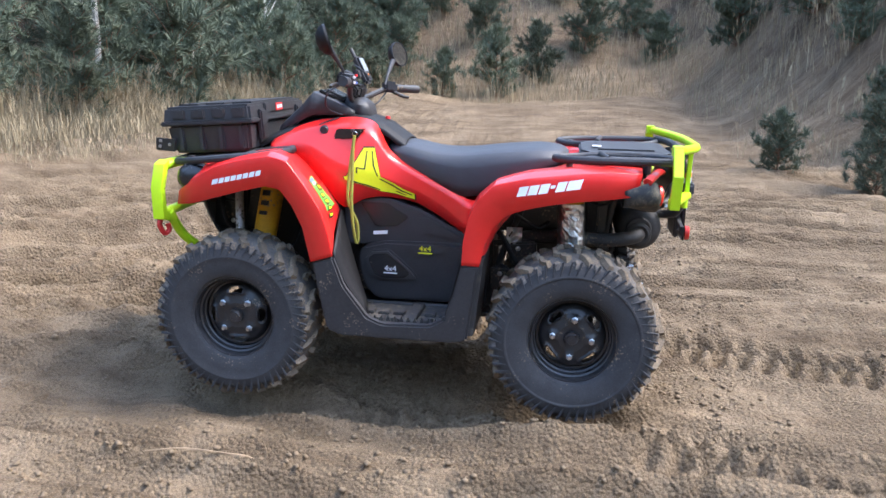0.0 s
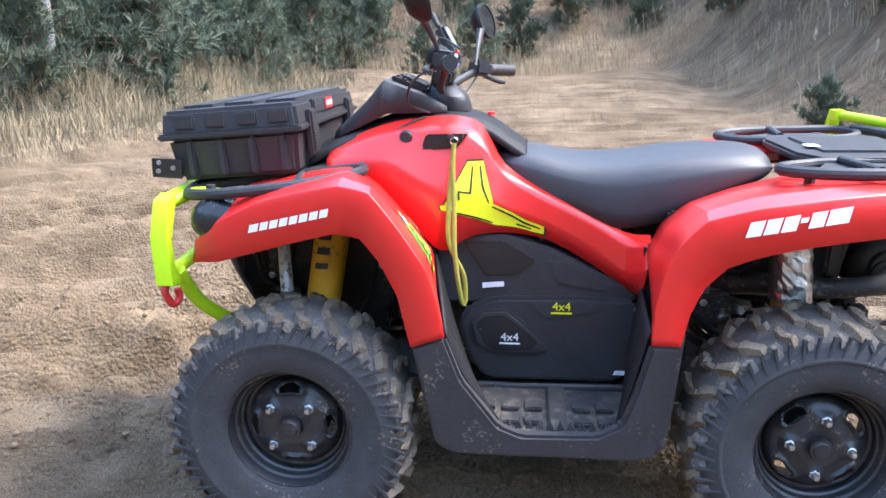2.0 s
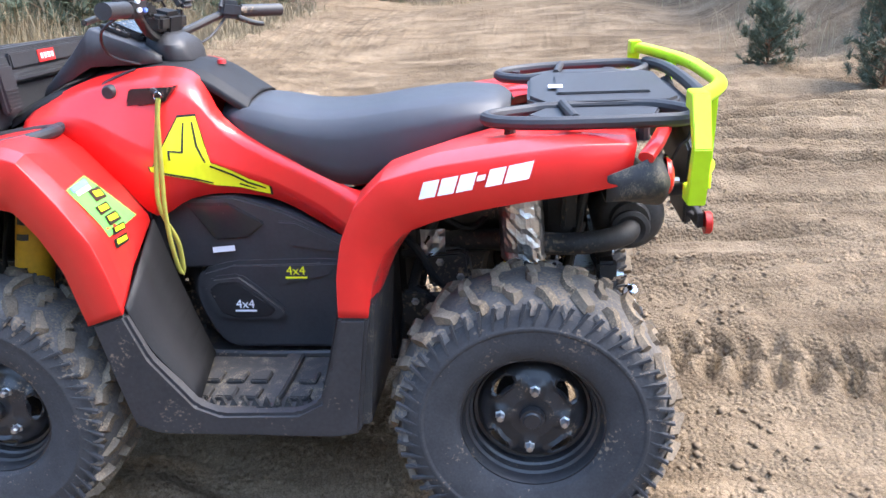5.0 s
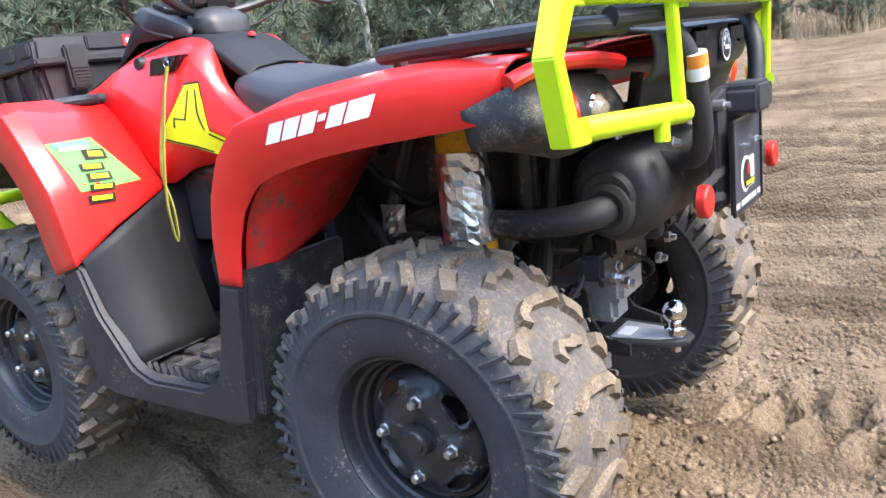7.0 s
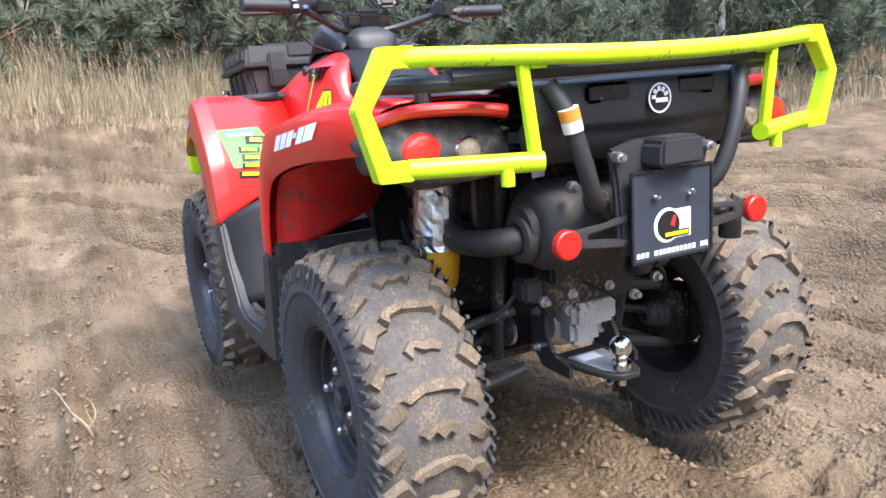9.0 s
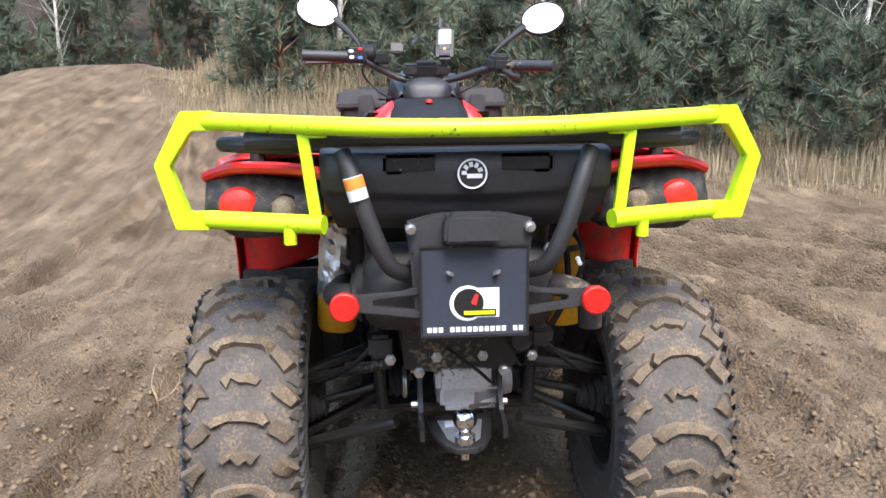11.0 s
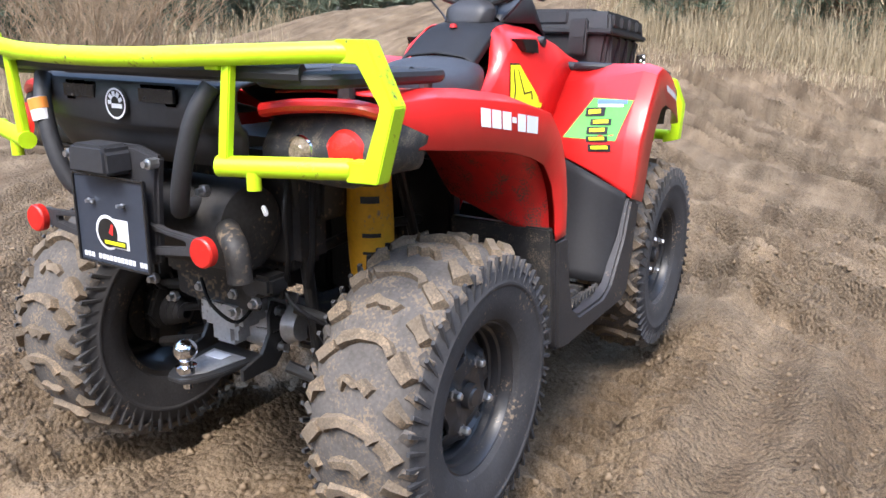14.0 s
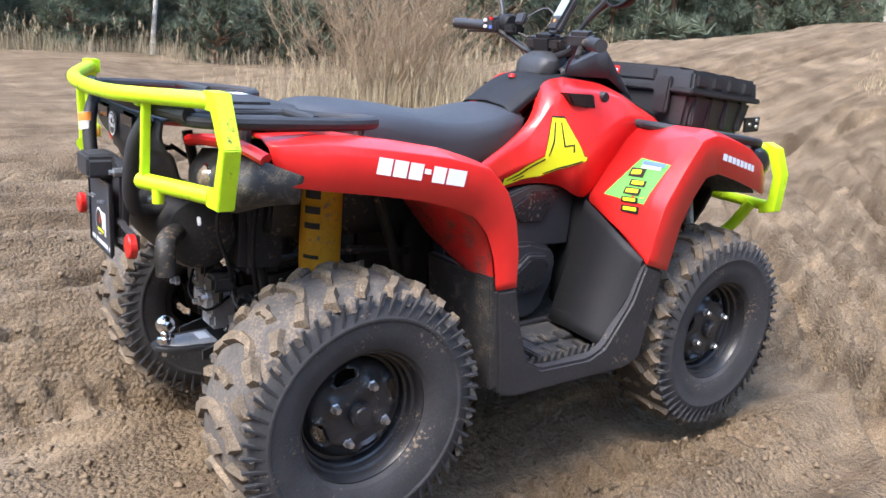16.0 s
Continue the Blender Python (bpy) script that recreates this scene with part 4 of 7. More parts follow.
    # engine side: upper cover, round clutch cover, lower frame
    cover = [(-0.305, 0.70), (-0.24, 0.742), (-0.11, 0.742), (0.02, 0.70), (0.15, 0.635), (0.245, 0.595), (0.25, 0.56), (-0.30, 0.545)]
    part("engine_cover", prism(cover, "y", s * 0.12, s * 0.195, 0.006), BLACK, atv, "black engine side cover")
    part("cover_facet", prism([(-0.235, 0.725), (-0.12, 0.725), (-0.03, 0.67), (-0.08, 0.63), (-0.17, 0.625)], "y", s * 0.19, s * 0.202, 0.005), GLOSS, atv)
    part("cover_facet", prism([(0.0, 0.675), (0.05, 0.672), (0.19, 0.60), (0.16, 0.585), (0.03, 0.605)], "y", s * 0.19, s * 0.200, 0.004), BLACK, atv)
    cl = [(-0.245, 0.50), (-0.215, 0.545), (-0.13, 0.568), (0.10, 0.572), (0.245, 0.565), (0.262, 0.50), (0.24, 0.36), (0.20, 0.32), (-0.16, 0.318), (-0.20, 0.35), (-0.235, 0.43)]
    clutch = part("clutch_cover", prism(cl, "y", s * 0.10, s * 0.212, 0.012), BLACK, atv, "black clutch cover with raised facets")
    part("raised_facet", prism([(-0.215, 0.50), (-0.185, 0.53), (-0.11, 0.538), (-0.075, 0.51), (0.0, 0.445), (0.01, 0.425), (-0.01, 0.405), (-0.14, 0.40), (-0.185, 0.415), (-0.205, 0.45)], "y", s * 0.205, s * 0.226, 0.009), BLACK, clutch)
    part("raised_facet", prism([(-0.195, 0.495), (-0.17, 0.515), (-0.115, 0.52), (-0.05, 0.47), (-0.02, 0.44), (-0.04, 0.42), (-0.13, 0.415), (-0.17, 0.43)], "y", s * 0.222, s * 0.231, 0.004), GLOSS, clutch)
    part("raised_facet", prism([(-0.055, 0.560), (0.155, 0.565), (0.125, 0.53), (0.0, 0.505)], "y", s * 0.208, s * 0.217, 0.003), BLACK, clutch)
    for z in (0.54, 0.455):
        part("bolt", lathe([(0.0, 0.006), (0.006, 0.005), (0.008, 0.0)], "y", (0.245, s * 0.213, z), 8, flip=s), ZINC, clutch)

# lettering "4x4" on the clutch cover of the left side
def letters(text, size, m, material, parent):
    cu = bpy.data.curves.new("text", "FONT")
    cu.body, cu.size, cu.extrude, cu.align_x = text, size, 0.0006, "CENTER"
    tmp = bpy.data.objects.new("text", cu)
    me = bpy.data.meshes.new_from_object(tmp)
    bpy.data.objects.remove(tmp)
    me.materials.append(material)
    ob = new("lettering", me)
    ob.parent, ob.matrix_basis = parent, m
    ob["label"] = "the characters " + text
    return ob


side_covers = [o for o in atv.children if o.name.startswith("clutch_cover")]
letters("4x4", 0.034, pose(0.042, -0.2185, 0.535, 90, 0, 0), DECAL_Y, side_covers[0])
letters("4x4", 0.034, pose(-0.10, -0.2325, 0.447, 90, 0, 0), DECAL_W, side_covers[0])
part("small_bar", block((0.042, -0.2185, 0.527), (0.058, 0.001, 0.005), 0), DECAL_Y, side_covers[0], "yellow bar")
part("small_bar", block((-0.10, -0.2325, 0.439), (0.058, 0.001, 0.005), 0), DECAL_W, side_covers[0], "white bar")
part("word_mark", prism([(-0.178, 0.592), (-0.118, 0.597), (-0.118, 0.612), (-0.178, 0.607)], "y", -0.2035, -0.2045), DECAL_W, atv, "white word-mark bar")
part("small_label", prism([(0.19, 0.345), (0.225, 0.345), (0.228, 0.358), (0.195, 0.358)], "y", -0.2125, -0.2140), DECAL_W, side_covers[0], "small white label")

# core of the machine: engine, frame, belly
for s in (-1, 1):
    part("inner_panel", block((0.275, s * 0.20, 0.53), (0.05, 0.15, 0.42), 0.01), DARK, atv)
    part("inner_panel", block((-0.33, s * 0.19, 0.53), (0.05, 0.13, 0.40), 0.01), DARK, atv)
part("engine", block((0.0, 0, 0.50), (0.62, 0.26, 0.36), 0.03), FRAME, atv, "dark engine block")
part("belly_plate", block((0.0, 0, 0.285), (1.15, 0.46, 0.02), 0.006), BLACK_MUD, atv, "black belly plate")
part("rear_frame", block((0.52, 0, 0.72), (0.5, 0.30, 0.20), 0.03), FRAME, atv, "black rear frame")
part("front_frame", block((-0.60, 0, 0.62), (0.34, 0.34, 0.36), 0.03), FRAME, atv, "black front frame")
part("nose", loft([[(-0.86, -0.30, 0.84), (-0.93, -0.2, 0.80), (-0.94, 0.2, 0.80), (-0.86, 0.30, 0.84)], [(-0.85, -0.32, 0.70), (-0.92, -0.2, 0.68), (-0.92, 0.2, 0.68), (-0.85, 0.32, 0.70)],
                   [(-0.80, -0.26, 0.52), (-0.85, -0.15, 0.50), (-0.85, 0.15, 0.50), (-0.80, 0.26, 0.52)]], 4), BLACK, atv, "black front grille", thick=0.01)
part("hood", loft([[(-0.88, -0.28, 0.85), (-0.90, 0.0, 0.86), (-0.88, 0.28, 0.85)], [(-0.74, -0.28, 0.905), (-0.74, 0.0, 0.92), (-0.74, 0.28, 0.905)], [(-0.56, -0.26, 0.945), (-0.56, 0.0, 0.965), (-0.56, 0.26, 0.945)]], 4), BLACK, atv, "black hood under the rack", thick=0.006)
for s in (-1, 1):
    part("headlight", lathe([(0.0, -0.05), (0.035, -0.045), (0.055, -0.02), (0.06, 0.02), (0.05, 0.07)], "x", (-0.835, s * 0.455, 0.838), 20), GLOSS, atv, "black headlight pod")
    part("frame_tube", tube([(-0.55, s * 0.2, 0.34), (-0.2, s * 0.21, 0.30), (0.25, s * 0.2, 0.30)], 0.014), FRAME, atv)
    # struts of the engine bay behind the side cover
    part("frame_tube", tube([(0.30, s * 0.19, 0.32), (0.36, s * 0.2, 0.55), (0.46, s * 0.2, 0.80)], 0.014), FRAME, atv)
    part("frame_tube", tube([(0.70, s * 0.17, 0.34), (0.74, s * 0.18, 0.55), (0.80, s * 0.19, 0.86)], 0.014), FRAME, atv)
    part("frame_tube", tube([(0.32, s * 0.19, 0.58), (0.55, s * 0.19, 0.60), (0.76, s * 0.18, 0.58)], 0.012), FRAME, atv)
    # arms, shafts and bellows
    for cx, px in ((-0.6475, -0.60), (0.6475, 0.66)):
        part("lower_arm", tube([(cx - 0.12, s * 0.14, 0.33), (cx - 0.04, s * 0.36, 0.25)], 0.014, smooth=False), FRAME, atv)
        part("lower_arm", tube([(cx + 0.12, s * 0.14, 0.33), (cx + 0.04, s * 0.36, 0.25)], 0.014, smooth=False), FRAME, atv)
        part("upper_arm", tube([(cx - 0.10, s * 0.15, 0.46), (cx - 0.02, s * 0.37, 0.40)], 0.012, smooth=False), FRAME, atv)
        part("upper_arm", tube([(cx + 0.10, s * 0.15, 0.46), (cx + 0.02, s * 0.37, 0.40)], 0.012, smooth=False), FRAME, atv)
        part("drive_shaft", tube([(px, s * 0.10, 0.40), (cx, s * 0.40, 0.32)], 0.011, smooth=False), FRAME, atv)
        prof = []
        for i in range(9):
            prof += [(0.034 - 0.0012 * i + (0.006 if i % 2 else -0.004), 0.11 + 0.0085 * i)]
        part("bellow", lathe([(0.0, 0.105)] + prof + [(0.012, 0.19)], "y", (px, 0, 0.385), 18, flip=s), BLACK, atv, "black rubber bellow")
        part("clamp", lathe([(0.036, 0.112), (0.038, 0.113), (0.038, 0.121), (0.036, 0.122)], "y", (px, 0, 0.385), 20, flip=s), ZINC, atv, "steel clamp band")
        part("hub_carrier", block((cx, s * 0.405, 0.315), (0.10, 0.05, 0.16), 0.015), FRAME, atv)
        part("brake_disc", lathe([(0.03, 0.0), (0.085, 0.0), (0.085, 0.005), (0.03, 0.005)], "y", (cx, s * 0.43, 0.312), 24, flip=s), EXHAUST, atv)
    # shock absorbers in fabric sleeves
    top, bot = Vector((-0.565, s * 0.265, 0.86)), Vector((-0.615, s * 0.345, 0.49))
    sh = part("front_shock", tube([top, top.lerp(bot, 0.06), top.lerp(bot, 0.3), top.lerp(bot, 0.7), top.lerp(bot, 0.96), bot], [0.03, 0.043, 0.047, 0.046, 0.042, 0.02], 4, n=18), YELLOW, atv, "yellow fabric shock cover with dark bars")
    rt, rb = Vector((0.615, s * 0.243, 0.86)), Vector((0.635, s * 0.275, 0.51))
    rs = part("rear_shock", tube([rt, rt.lerp(rb, 0.06), rt.lerp(rb, 0.4), rt.lerp(rb, 0.75), rt.lerp(rb, 0.97), rb], [0.03, 0.046, 0.05, 0.05, 0.044, 0.025], 4, n=18), YELLOW, atv, "yellow fabric shock cover with dark bars")
    part("steering_rod", tube([(-0.72, s * 0.28, 0.84), (-0.69, s * 0.36, 0.62)], 0.017, smooth=False), ALLOY, atv, "grey steel rod")
    for host, a, b, r0 in ((sh, top, bot, 0.0495), (rs, rt, rb, 0.0535)):
        if host is rs and s < 0:
            continue
        for i in range(6):
            t0 = 0.22 + 0.11 * i
            if i == 3:
                continue
            c = a.lerp(b, t0)
            ang = radians(-100) if host is sh else radians(38)
            own = bmesh.new()
            rows = []
            for j in range(5):
                w = ang + (j - 2) * 0.19
                rows.append([c.lerp(b, k) + Vector((math.cos(w) * r0, -s * math.sin(w) * r0 * (1 if host is sh else -1) * (1 if host is sh else 1), 0)) for k in (0.0, 0.075)])
            grid_faces(own, rows)
            part("word_mark", own, DECAL_K, host, "black letter-like block")
foil = bmesh.new()
rows = []
fr = random.Random(4)
a, b = Vector((0.620, -0.251, 0.77)), Vector((0.629, -0.266, 0.60))
for i in range(15):
    c = a.lerp(b, i / 14)
    rows.append([c + Vector((math.cos(k * math.pi / 14), math.sin(k * math.pi / 14), 0)) * (0.0525 + fr.uniform(-0.0015, 0.002)) for k in range(28)])
grid_faces(foil, rows, False, True)
part("heat_foil", foil, FOIL, atv, "crumpled aluminium foil round the shock", smooth=False)
foil2 = bmesh.new()
rows = [[Vector((0.37 + 0.016 * i + fr.uniform(-0.003, 0.003), -0.215 + fr.uniform(-0.004, 0.004), 0.585 + 0.017 * j)) for j in range(5)] for i in range(5)]
grid_faces(foil2, rows)
part("heat_foil", foil2, FOIL, atv, "crumpled aluminium foil", smooth=False, thick=0.002)

# seat
rows = []
for x, hw, lo, hi in ((-0.145, 0.10, 0.925, 0.965), (-0.10, 0.145, 0.89, 0.972), (-0.03, 0.172, 0.845, 0.965), (0.08, 0.19, 0.805, 0.945), (0.20, 0.20, 0.765, 0.945), (0.34, 0.205, 0.80, 0.962),
                      (0.48, 0.195, 0.865, 0.972), (0.565, 0.165, 0.90, 0.965), (0.60, 0.11, 0.915, 0.945)):
    rows.append([(x, -hw * 0.96, lo), (x, -hw, lo + (hi - lo) * 0.45), (x, -hw * 0.93, hi - 0.030), (x, -hw * 0.70, hi - 0.006), (x, 0, hi + 0.004), (x, hw * 0.70, hi - 0.006), (x, hw * 0.93, hi - 0.030), (x, hw, lo + (hi - lo) * 0.45), (x, hw * 0.96, lo)])
seat = part("seat", loft(rows, 5, 3, rounded=0.45), SEAT, atv, "black vinyl saddle", thick=0.006, angle=60)

# console, cowl and dashboard
rows = []
for x, hw, z in ((-0.66, 0.20, 0.955), (-0.60, 0.185, 0.985), (-0.50, 0.16, 1.022), (-0.40, 0.142, 1.05), (-0.28, 0.13, 1.058), (-0.18, 0.124, 1.036), (-0.10, 0.124, 0.985), (-0.06, 0.126, 0.958)):
    rows.append([(x, -hw - 0.006, z - 0.024), (x, -hw, z - 0.005), (x, -hw * 0.75, z + 0.012), (x, 0, z + 0.022), (x, hw * 0.75, z + 0.012), (x, hw, z - 0.005), (x, hw + 0.006, z - 0.024)])
part("console", loft(rows, 4, 3, rounded=0.12), DARK, atv, "black plastic console", thick=0.005, angle=50)
cowl = bmesh.new()
rows = [[(-0.60, -0.13, 1.0), (-0.60, -0.11, 1.02), (-0.60, 0.11, 1.02), (-0.60, 0.13, 1.0)], [(-0.51, -0.14, 1.04), (-0.51, -0.12, 1.10), (-0.51, 0.12, 1.10), (-0.51, 0.14, 1.04)],
        [(-0.45, -0.14, 1.07), (-0.455, -0.115, 1.162), (-0.455, 0.115, 1.162), (-0.45, 0.14, 1.07)], [(-0.36, -0.13, 1.07), (-0.365, -0.11, 1.128), (-0.365, 0.11, 1.128), (-0.36, 0.13, 1.07)],
        [(-0.28, -0.10, 1.07), (-0.285, -0.09, 1.085), (-0.285, 0.09, 1.085), (-0.28, 0.10, 1.07)]]
part("dash_cowl", loft(rows, 4, 3, rounded=0.06, crisp=0.85), BLACK, atv, "black dashboard cowl", thick=0.004)
part("gauge", block((-0.385, 0, 1.145), (0.09, 0.13, 0.025), 0.008, (0, 24, 0)), GLOSS, atv, "glossy instrument panel")
part("stem_cover", loft([[(-0.33, -0.07, 1.07), (-0.26, -0.08, 1.06), (-0.22, -0.05, 1.06), (-0.22, 0.05, 1.06), (-0.26, 0.08, 1.06), (-0.33, 0.07, 1.07)],
                         [(-0.335, -0.06, 1.12), (-0.27, -0.085, 1.11), (-0.235, -0.06, 1.11), (-0.235, 0.06, 1.11), (-0.27, 0.085, 1.11), (-0.335, 0.06, 1.12)],
                         [(-0.33, -0.02, 1.15), (-0.29, -0.04, 1.14), (-0.27, -0.02, 1.14), (-0.27, 0.02, 1.14), (-0.29, 0.04, 1.14), (-0.33, 0.02, 1.15)]], 3), BLACK, atv, "black handlebar pad", thick=0.005)
part("steering_column", block((-0.31, 0.0, 1.13), (0.06, 0.09, 0.13), 0.012, (0, 14, 0)), DARK, atv, "black steering column cover")
part("bar_clamp", block((-0.30, 0.0, 1.165), (0.05, 0.16, 0.04), 0.008, (0, 10, 0)), FRAME, atv, "black handlebar clamp")
part("round_pod", lathe([(0.0, -0.03), (0.022, -0.03), (0.031, -0.02), (0.033, 0.02), (0.026, 0.03), (0.0, 0.03)], "y", (-0.292, -0.20, 1.218), 22), DARK, atv, "round black housing")
for y in (-0.07, 0.0, 0.07):
    part("dash_rib", block((-0.405, y, 1.151), (0.075, 0.03, 0.012), 0.003, (0, 22, 0)), GLOSS, atv)
part("warning_button", lathe([(0.0, 0.012), (0.010, 0.010), (0.012, 0.0)], "z", (-0.165, 0.0, 1.052), 14), DECAL_R, atv, "small red button")
part("handlebar", tube([(-0.245, -0.38, 1.212), (-0.265, -0.24, 1.205), (-0.30, -0.10, 1.14), (-0.30, 0.0, 1.125), (-0.285, 0.10, 1.135), (-0.215, 0.24, 1.17), (-0.13, 0.38, 1.165)], 0.0115, n=10), FRAME, atv, "black handlebar")
part("grip", tube([(-0.265, -0.27, 1.208), (-0.24, -0.415, 1.212)], 0.0185, smooth=False, n=14), BLACK, atv, "black rubber grip")
part("grip", tube([(-0.20, 0.285, 1.17), (-0.118, 0.405, 1.163)], 0.0185, smooth=False, n=14), BLACK, atv, "black rubber grip")
sw = part("switch_box", block((-0.272, -0.235, 1.213), (0.055, 0.07, 0.05), 0.01, (0, 10, -10)), BLACK, atv, "black switch housing with coloured buttons")
for dy, dz, m in ((-0.018, 0.012, DECAL_W), (0.012, 0.018, DECAL_R), (-0.016, -0.008, DECAL_W), (0.012, -0.01, DECAL_B)):
    part("button", block((-0.242, -0.235 + dy, 1.213 + dz), (0.008, 0.016, 0.011), 0.002), m, sw)
part("throttle_box", block((-0.212, 0.235, 1.178), (0.06, 0.075, 0.05), 0.012, (0, 10, 25)), BLACK, atv, "black throttle housing")
part("brake_reservoir", block((-0.285, -0.15, 1.20), (0.05, 0.06, 0.035), 0.008), GLOSS, atv, "black reservoir")
part("accessory_switch", block((-0.27, -0.10, 1.235), (0.02, 0.04, 0.035), 0.004, (0, -20, 0)), BLACK, atv, "small black switch block")
part("brake_lever", tube([(-0.30, -0.21, 1.20), (-0.315, -0.30, 1.195), (-0.29, -0.41, 1.19)], [0.008, 0.007, 0.006]), FRAME, atv, "black brake lever")
part("thumb_lever", tube([(-0.20, 0.25, 1.155), (-0.16, 0.28, 1.135), (-0.14, 0.30, 1.13)], [0.009, 0.008, 0.007]), FRAME, atv, "black thumb throttle")
for s, base, c in ((-1, (-0.285, -0.215, 1.225), (-0.315, -0.365, 1.362)), (1, (-0.225, 0.20, 1.185), (-0.205, 0.385, 1.322))):
    mir = part("mirror", merge(None, lathe([(0.0, -0.030), (0.5, -0.026), (0.85, -0.014), (1.0, 0.0), (0.97, 0.006), (0.9, 0.006)], "x", (0, 0, 0), 28), pose(*c, s * 10, -17, -s * 16) @ Matrix.Diagonal((1.4, 0.075, 0.058, 1))), DARK, atv, "black oval mirror on a stalk")
    part("mirror_glass", merge(None, lathe([(0.0, 0.0045), (0.93, 0.0045)], "x", (0, 0, 0), 28), pose(*c, s * 10, -17, -s * 16) @ Matrix.Diagonal((1.4, 0.075, 0.058, 1))), MIRROR, mir, "mirror glass", smooth=False)
    e = Vector(c) + Vector((-0.012, -s * 0.055, -0.025))
    part("stalk", tube([base, Vector(base).lerp(e, 0.45) + Vector((0, -s * 0.012, 0)), e], [0.006, 0.007, 0.014], n=8), BLACK, mir)
for pts in ([(-0.30, -0.2, 1.20), (-0.36, -0.22, 1.16), (-0.38, -0.17, 1.10), (-0.33, -0.12, 1.07)], [(-0.28, -0.12, 1.19), (-0.30, -0.04, 1.16), (-0.27, 0.03, 1.12)], [(-0.22, 0.22, 1.16), (-0.25, 0.16, 1.11), (-0.30, 0.1, 1.08)],
            [(-0.25, -0.05, 1.24), (-0.31, -0.02, 1.27), (-0.32, 0.05, 1.2)], [(-0.34, -0.13, 1.06), (-0.41, -0.17, 1.03), (-0.40, -0.18, 1.00)]):
    part("cable", tube(pts, 0.0035, n=6), BLACK, atv, "thin black cable")

# racks
for s in (-1, 1):
    part("front_rack_tube", tube([(-0.93, s * 0.25, 0.888), (-0.935, s * 0.37, 0.888), (-0.86, s * 0.455, 0.90), (-0.74, s * 0.49, 0.915), (-0.60, s * 0.47, 0.93), (-0.50, s * 0.38, 0.938), (-0.50, s * 0.27, 0.938), (-0.70, s * 0.25, 0.915)], 0.0145, 5, True, 10), POWDER, atv, "thick black rack tube")
    part("rack_strut", tube([(-0.66, s * 0.26, 0.92), (-0.62, s * 0.46, 0.928)], 0.011, smooth=False), POWDER, atv)
    for x in (-0.86, -0.6):
        part("rack_post", tube([(x, s * 0.40, 0.915), (x, s * 0.40, 0.87 if x < -0.7 else 0.90)], 0.012, smooth=False), POWDER, atv)
    part("rear_rack_tube", tube([(0.575, s * 0.29, 0.949), (0.552, s * 0.345, 0.952), (0.59, s * 0.405, 0.954), (0.70, s * 0.445, 0.957), (0.88, s * 0.455, 0.960), (0.96, s * 0.44, 0.960), (0.985, s * 0.35, 0.957), (0.90, s * 0.24, 0.954), (0.70, s * 0.24, 0.952), (0.64, s * 0.25, 0.949)], 0.0145, 5, True, 10), POWDER, atv, "thick black rack tube")
    part("rack_strut", tube([(0.72, s * 0.25, 0.962), (0.74, s * 0.44, 0.964)], 0.011, smooth=False), POWDER, atv)
    part("rack_post", tube([(0.605, s * 0.385, 0.955), (0.605, s * 0.385, 0.905)], 0.013, smooth=False), POWDER, atv)
    part("rack_post", tube([(0.88, s * 0.40, 0.955), (0.88, s * 0.40, 0.91)], 0.015, smooth=False), POWDER, atv)
    part("rack_wing", prism([(0.68, s * 0.25), (0.64, s * 0.33), (0.72, s * 0.40), (0.90, s * 0.40), (0.94, s * 0.25)], "z", 0.942, 0.954, 0.004), BLACK, atv, "black rack platform")
part("rack_deck", prism([(0.68, -0.25), (0.96, -0.25), (0.99, -0.2), (0.99, 0.2), (0.96, 0.25), (0.68, 0.25), (0.64, 0.15), (0.64, -0.15)], "z", 0.94, 0.966, 0.008), BLACK, atv, "black rack deck")
part("deck_rib", block((0.82, 0, 0.968), (0.22, 0.30, 0.008), 0.003), BLACK, atv)
part("deck_label", block((0.71, -0.06, 0.9735), (0.035, 0.05, 0.001), 0), DECAL_W, atv, "pale label")
part("rack_cross_tube", tube([(0.99, -0.40, 0.968), (1.025, -0.25, 0.97), (1.035, 0.0, 0.97), (1.025, 0.25, 0.97), (0.99, 0.40, 0.968)], 0.016), POWDER, atv, "thick black rack tube")
part("front_cross_tube", tube([(-0.95, -0.3, 0.888), (-0.97, 0.0, 0.89), (-0.95, 0.3, 0.888)], 0.0145), POWDER, atv)
part("front_cross_tube", tube([(-0.5, -0.3, 0.938), (-0.5, 0.3, 0.938)], 0.0145, smooth=False), POWDER, atv)

# tail: storage panel, lamps, bracket for the plate
rows = []
for y in (-0.27, -0.20, -0.08, 0.0, 0.08, 0.20, 0.27):
    k = 1 - (abs(y) / 0.27) ** 2
    rows.append([(0.93 + 0.03 * k, y, 0.955), (1.005 + 0.02 * k, y, 0.945), (1.01 + 0.022 * k, y, 0.905), (1.0 + 0.022 * k, y, 0.875 - 0.01 * k), (0.985 + 0.02 * k, y, 0.865 - 0.01 * k), (0.96 + 0.03 * k, y * 0.9, 0.80)])
part("tail_panel", loft(rows, 3, 3), BLACK, atv, "black tail storage panel", thick=0.006)
for s in (-1, 1):
    part("panel_recess", block((1.026, s * 0.105, 0.922), (0.012, 0.10, 0.035), 0.006), GLOSS, atv)
badge = part("round_badge", lathe([(0.0, 0.004), (0.027, 0.004), (0.029, 0.0)], "x", (1.0335, 0.006, 0.904), 28), DECAL_K, atv, "round black and white badge")
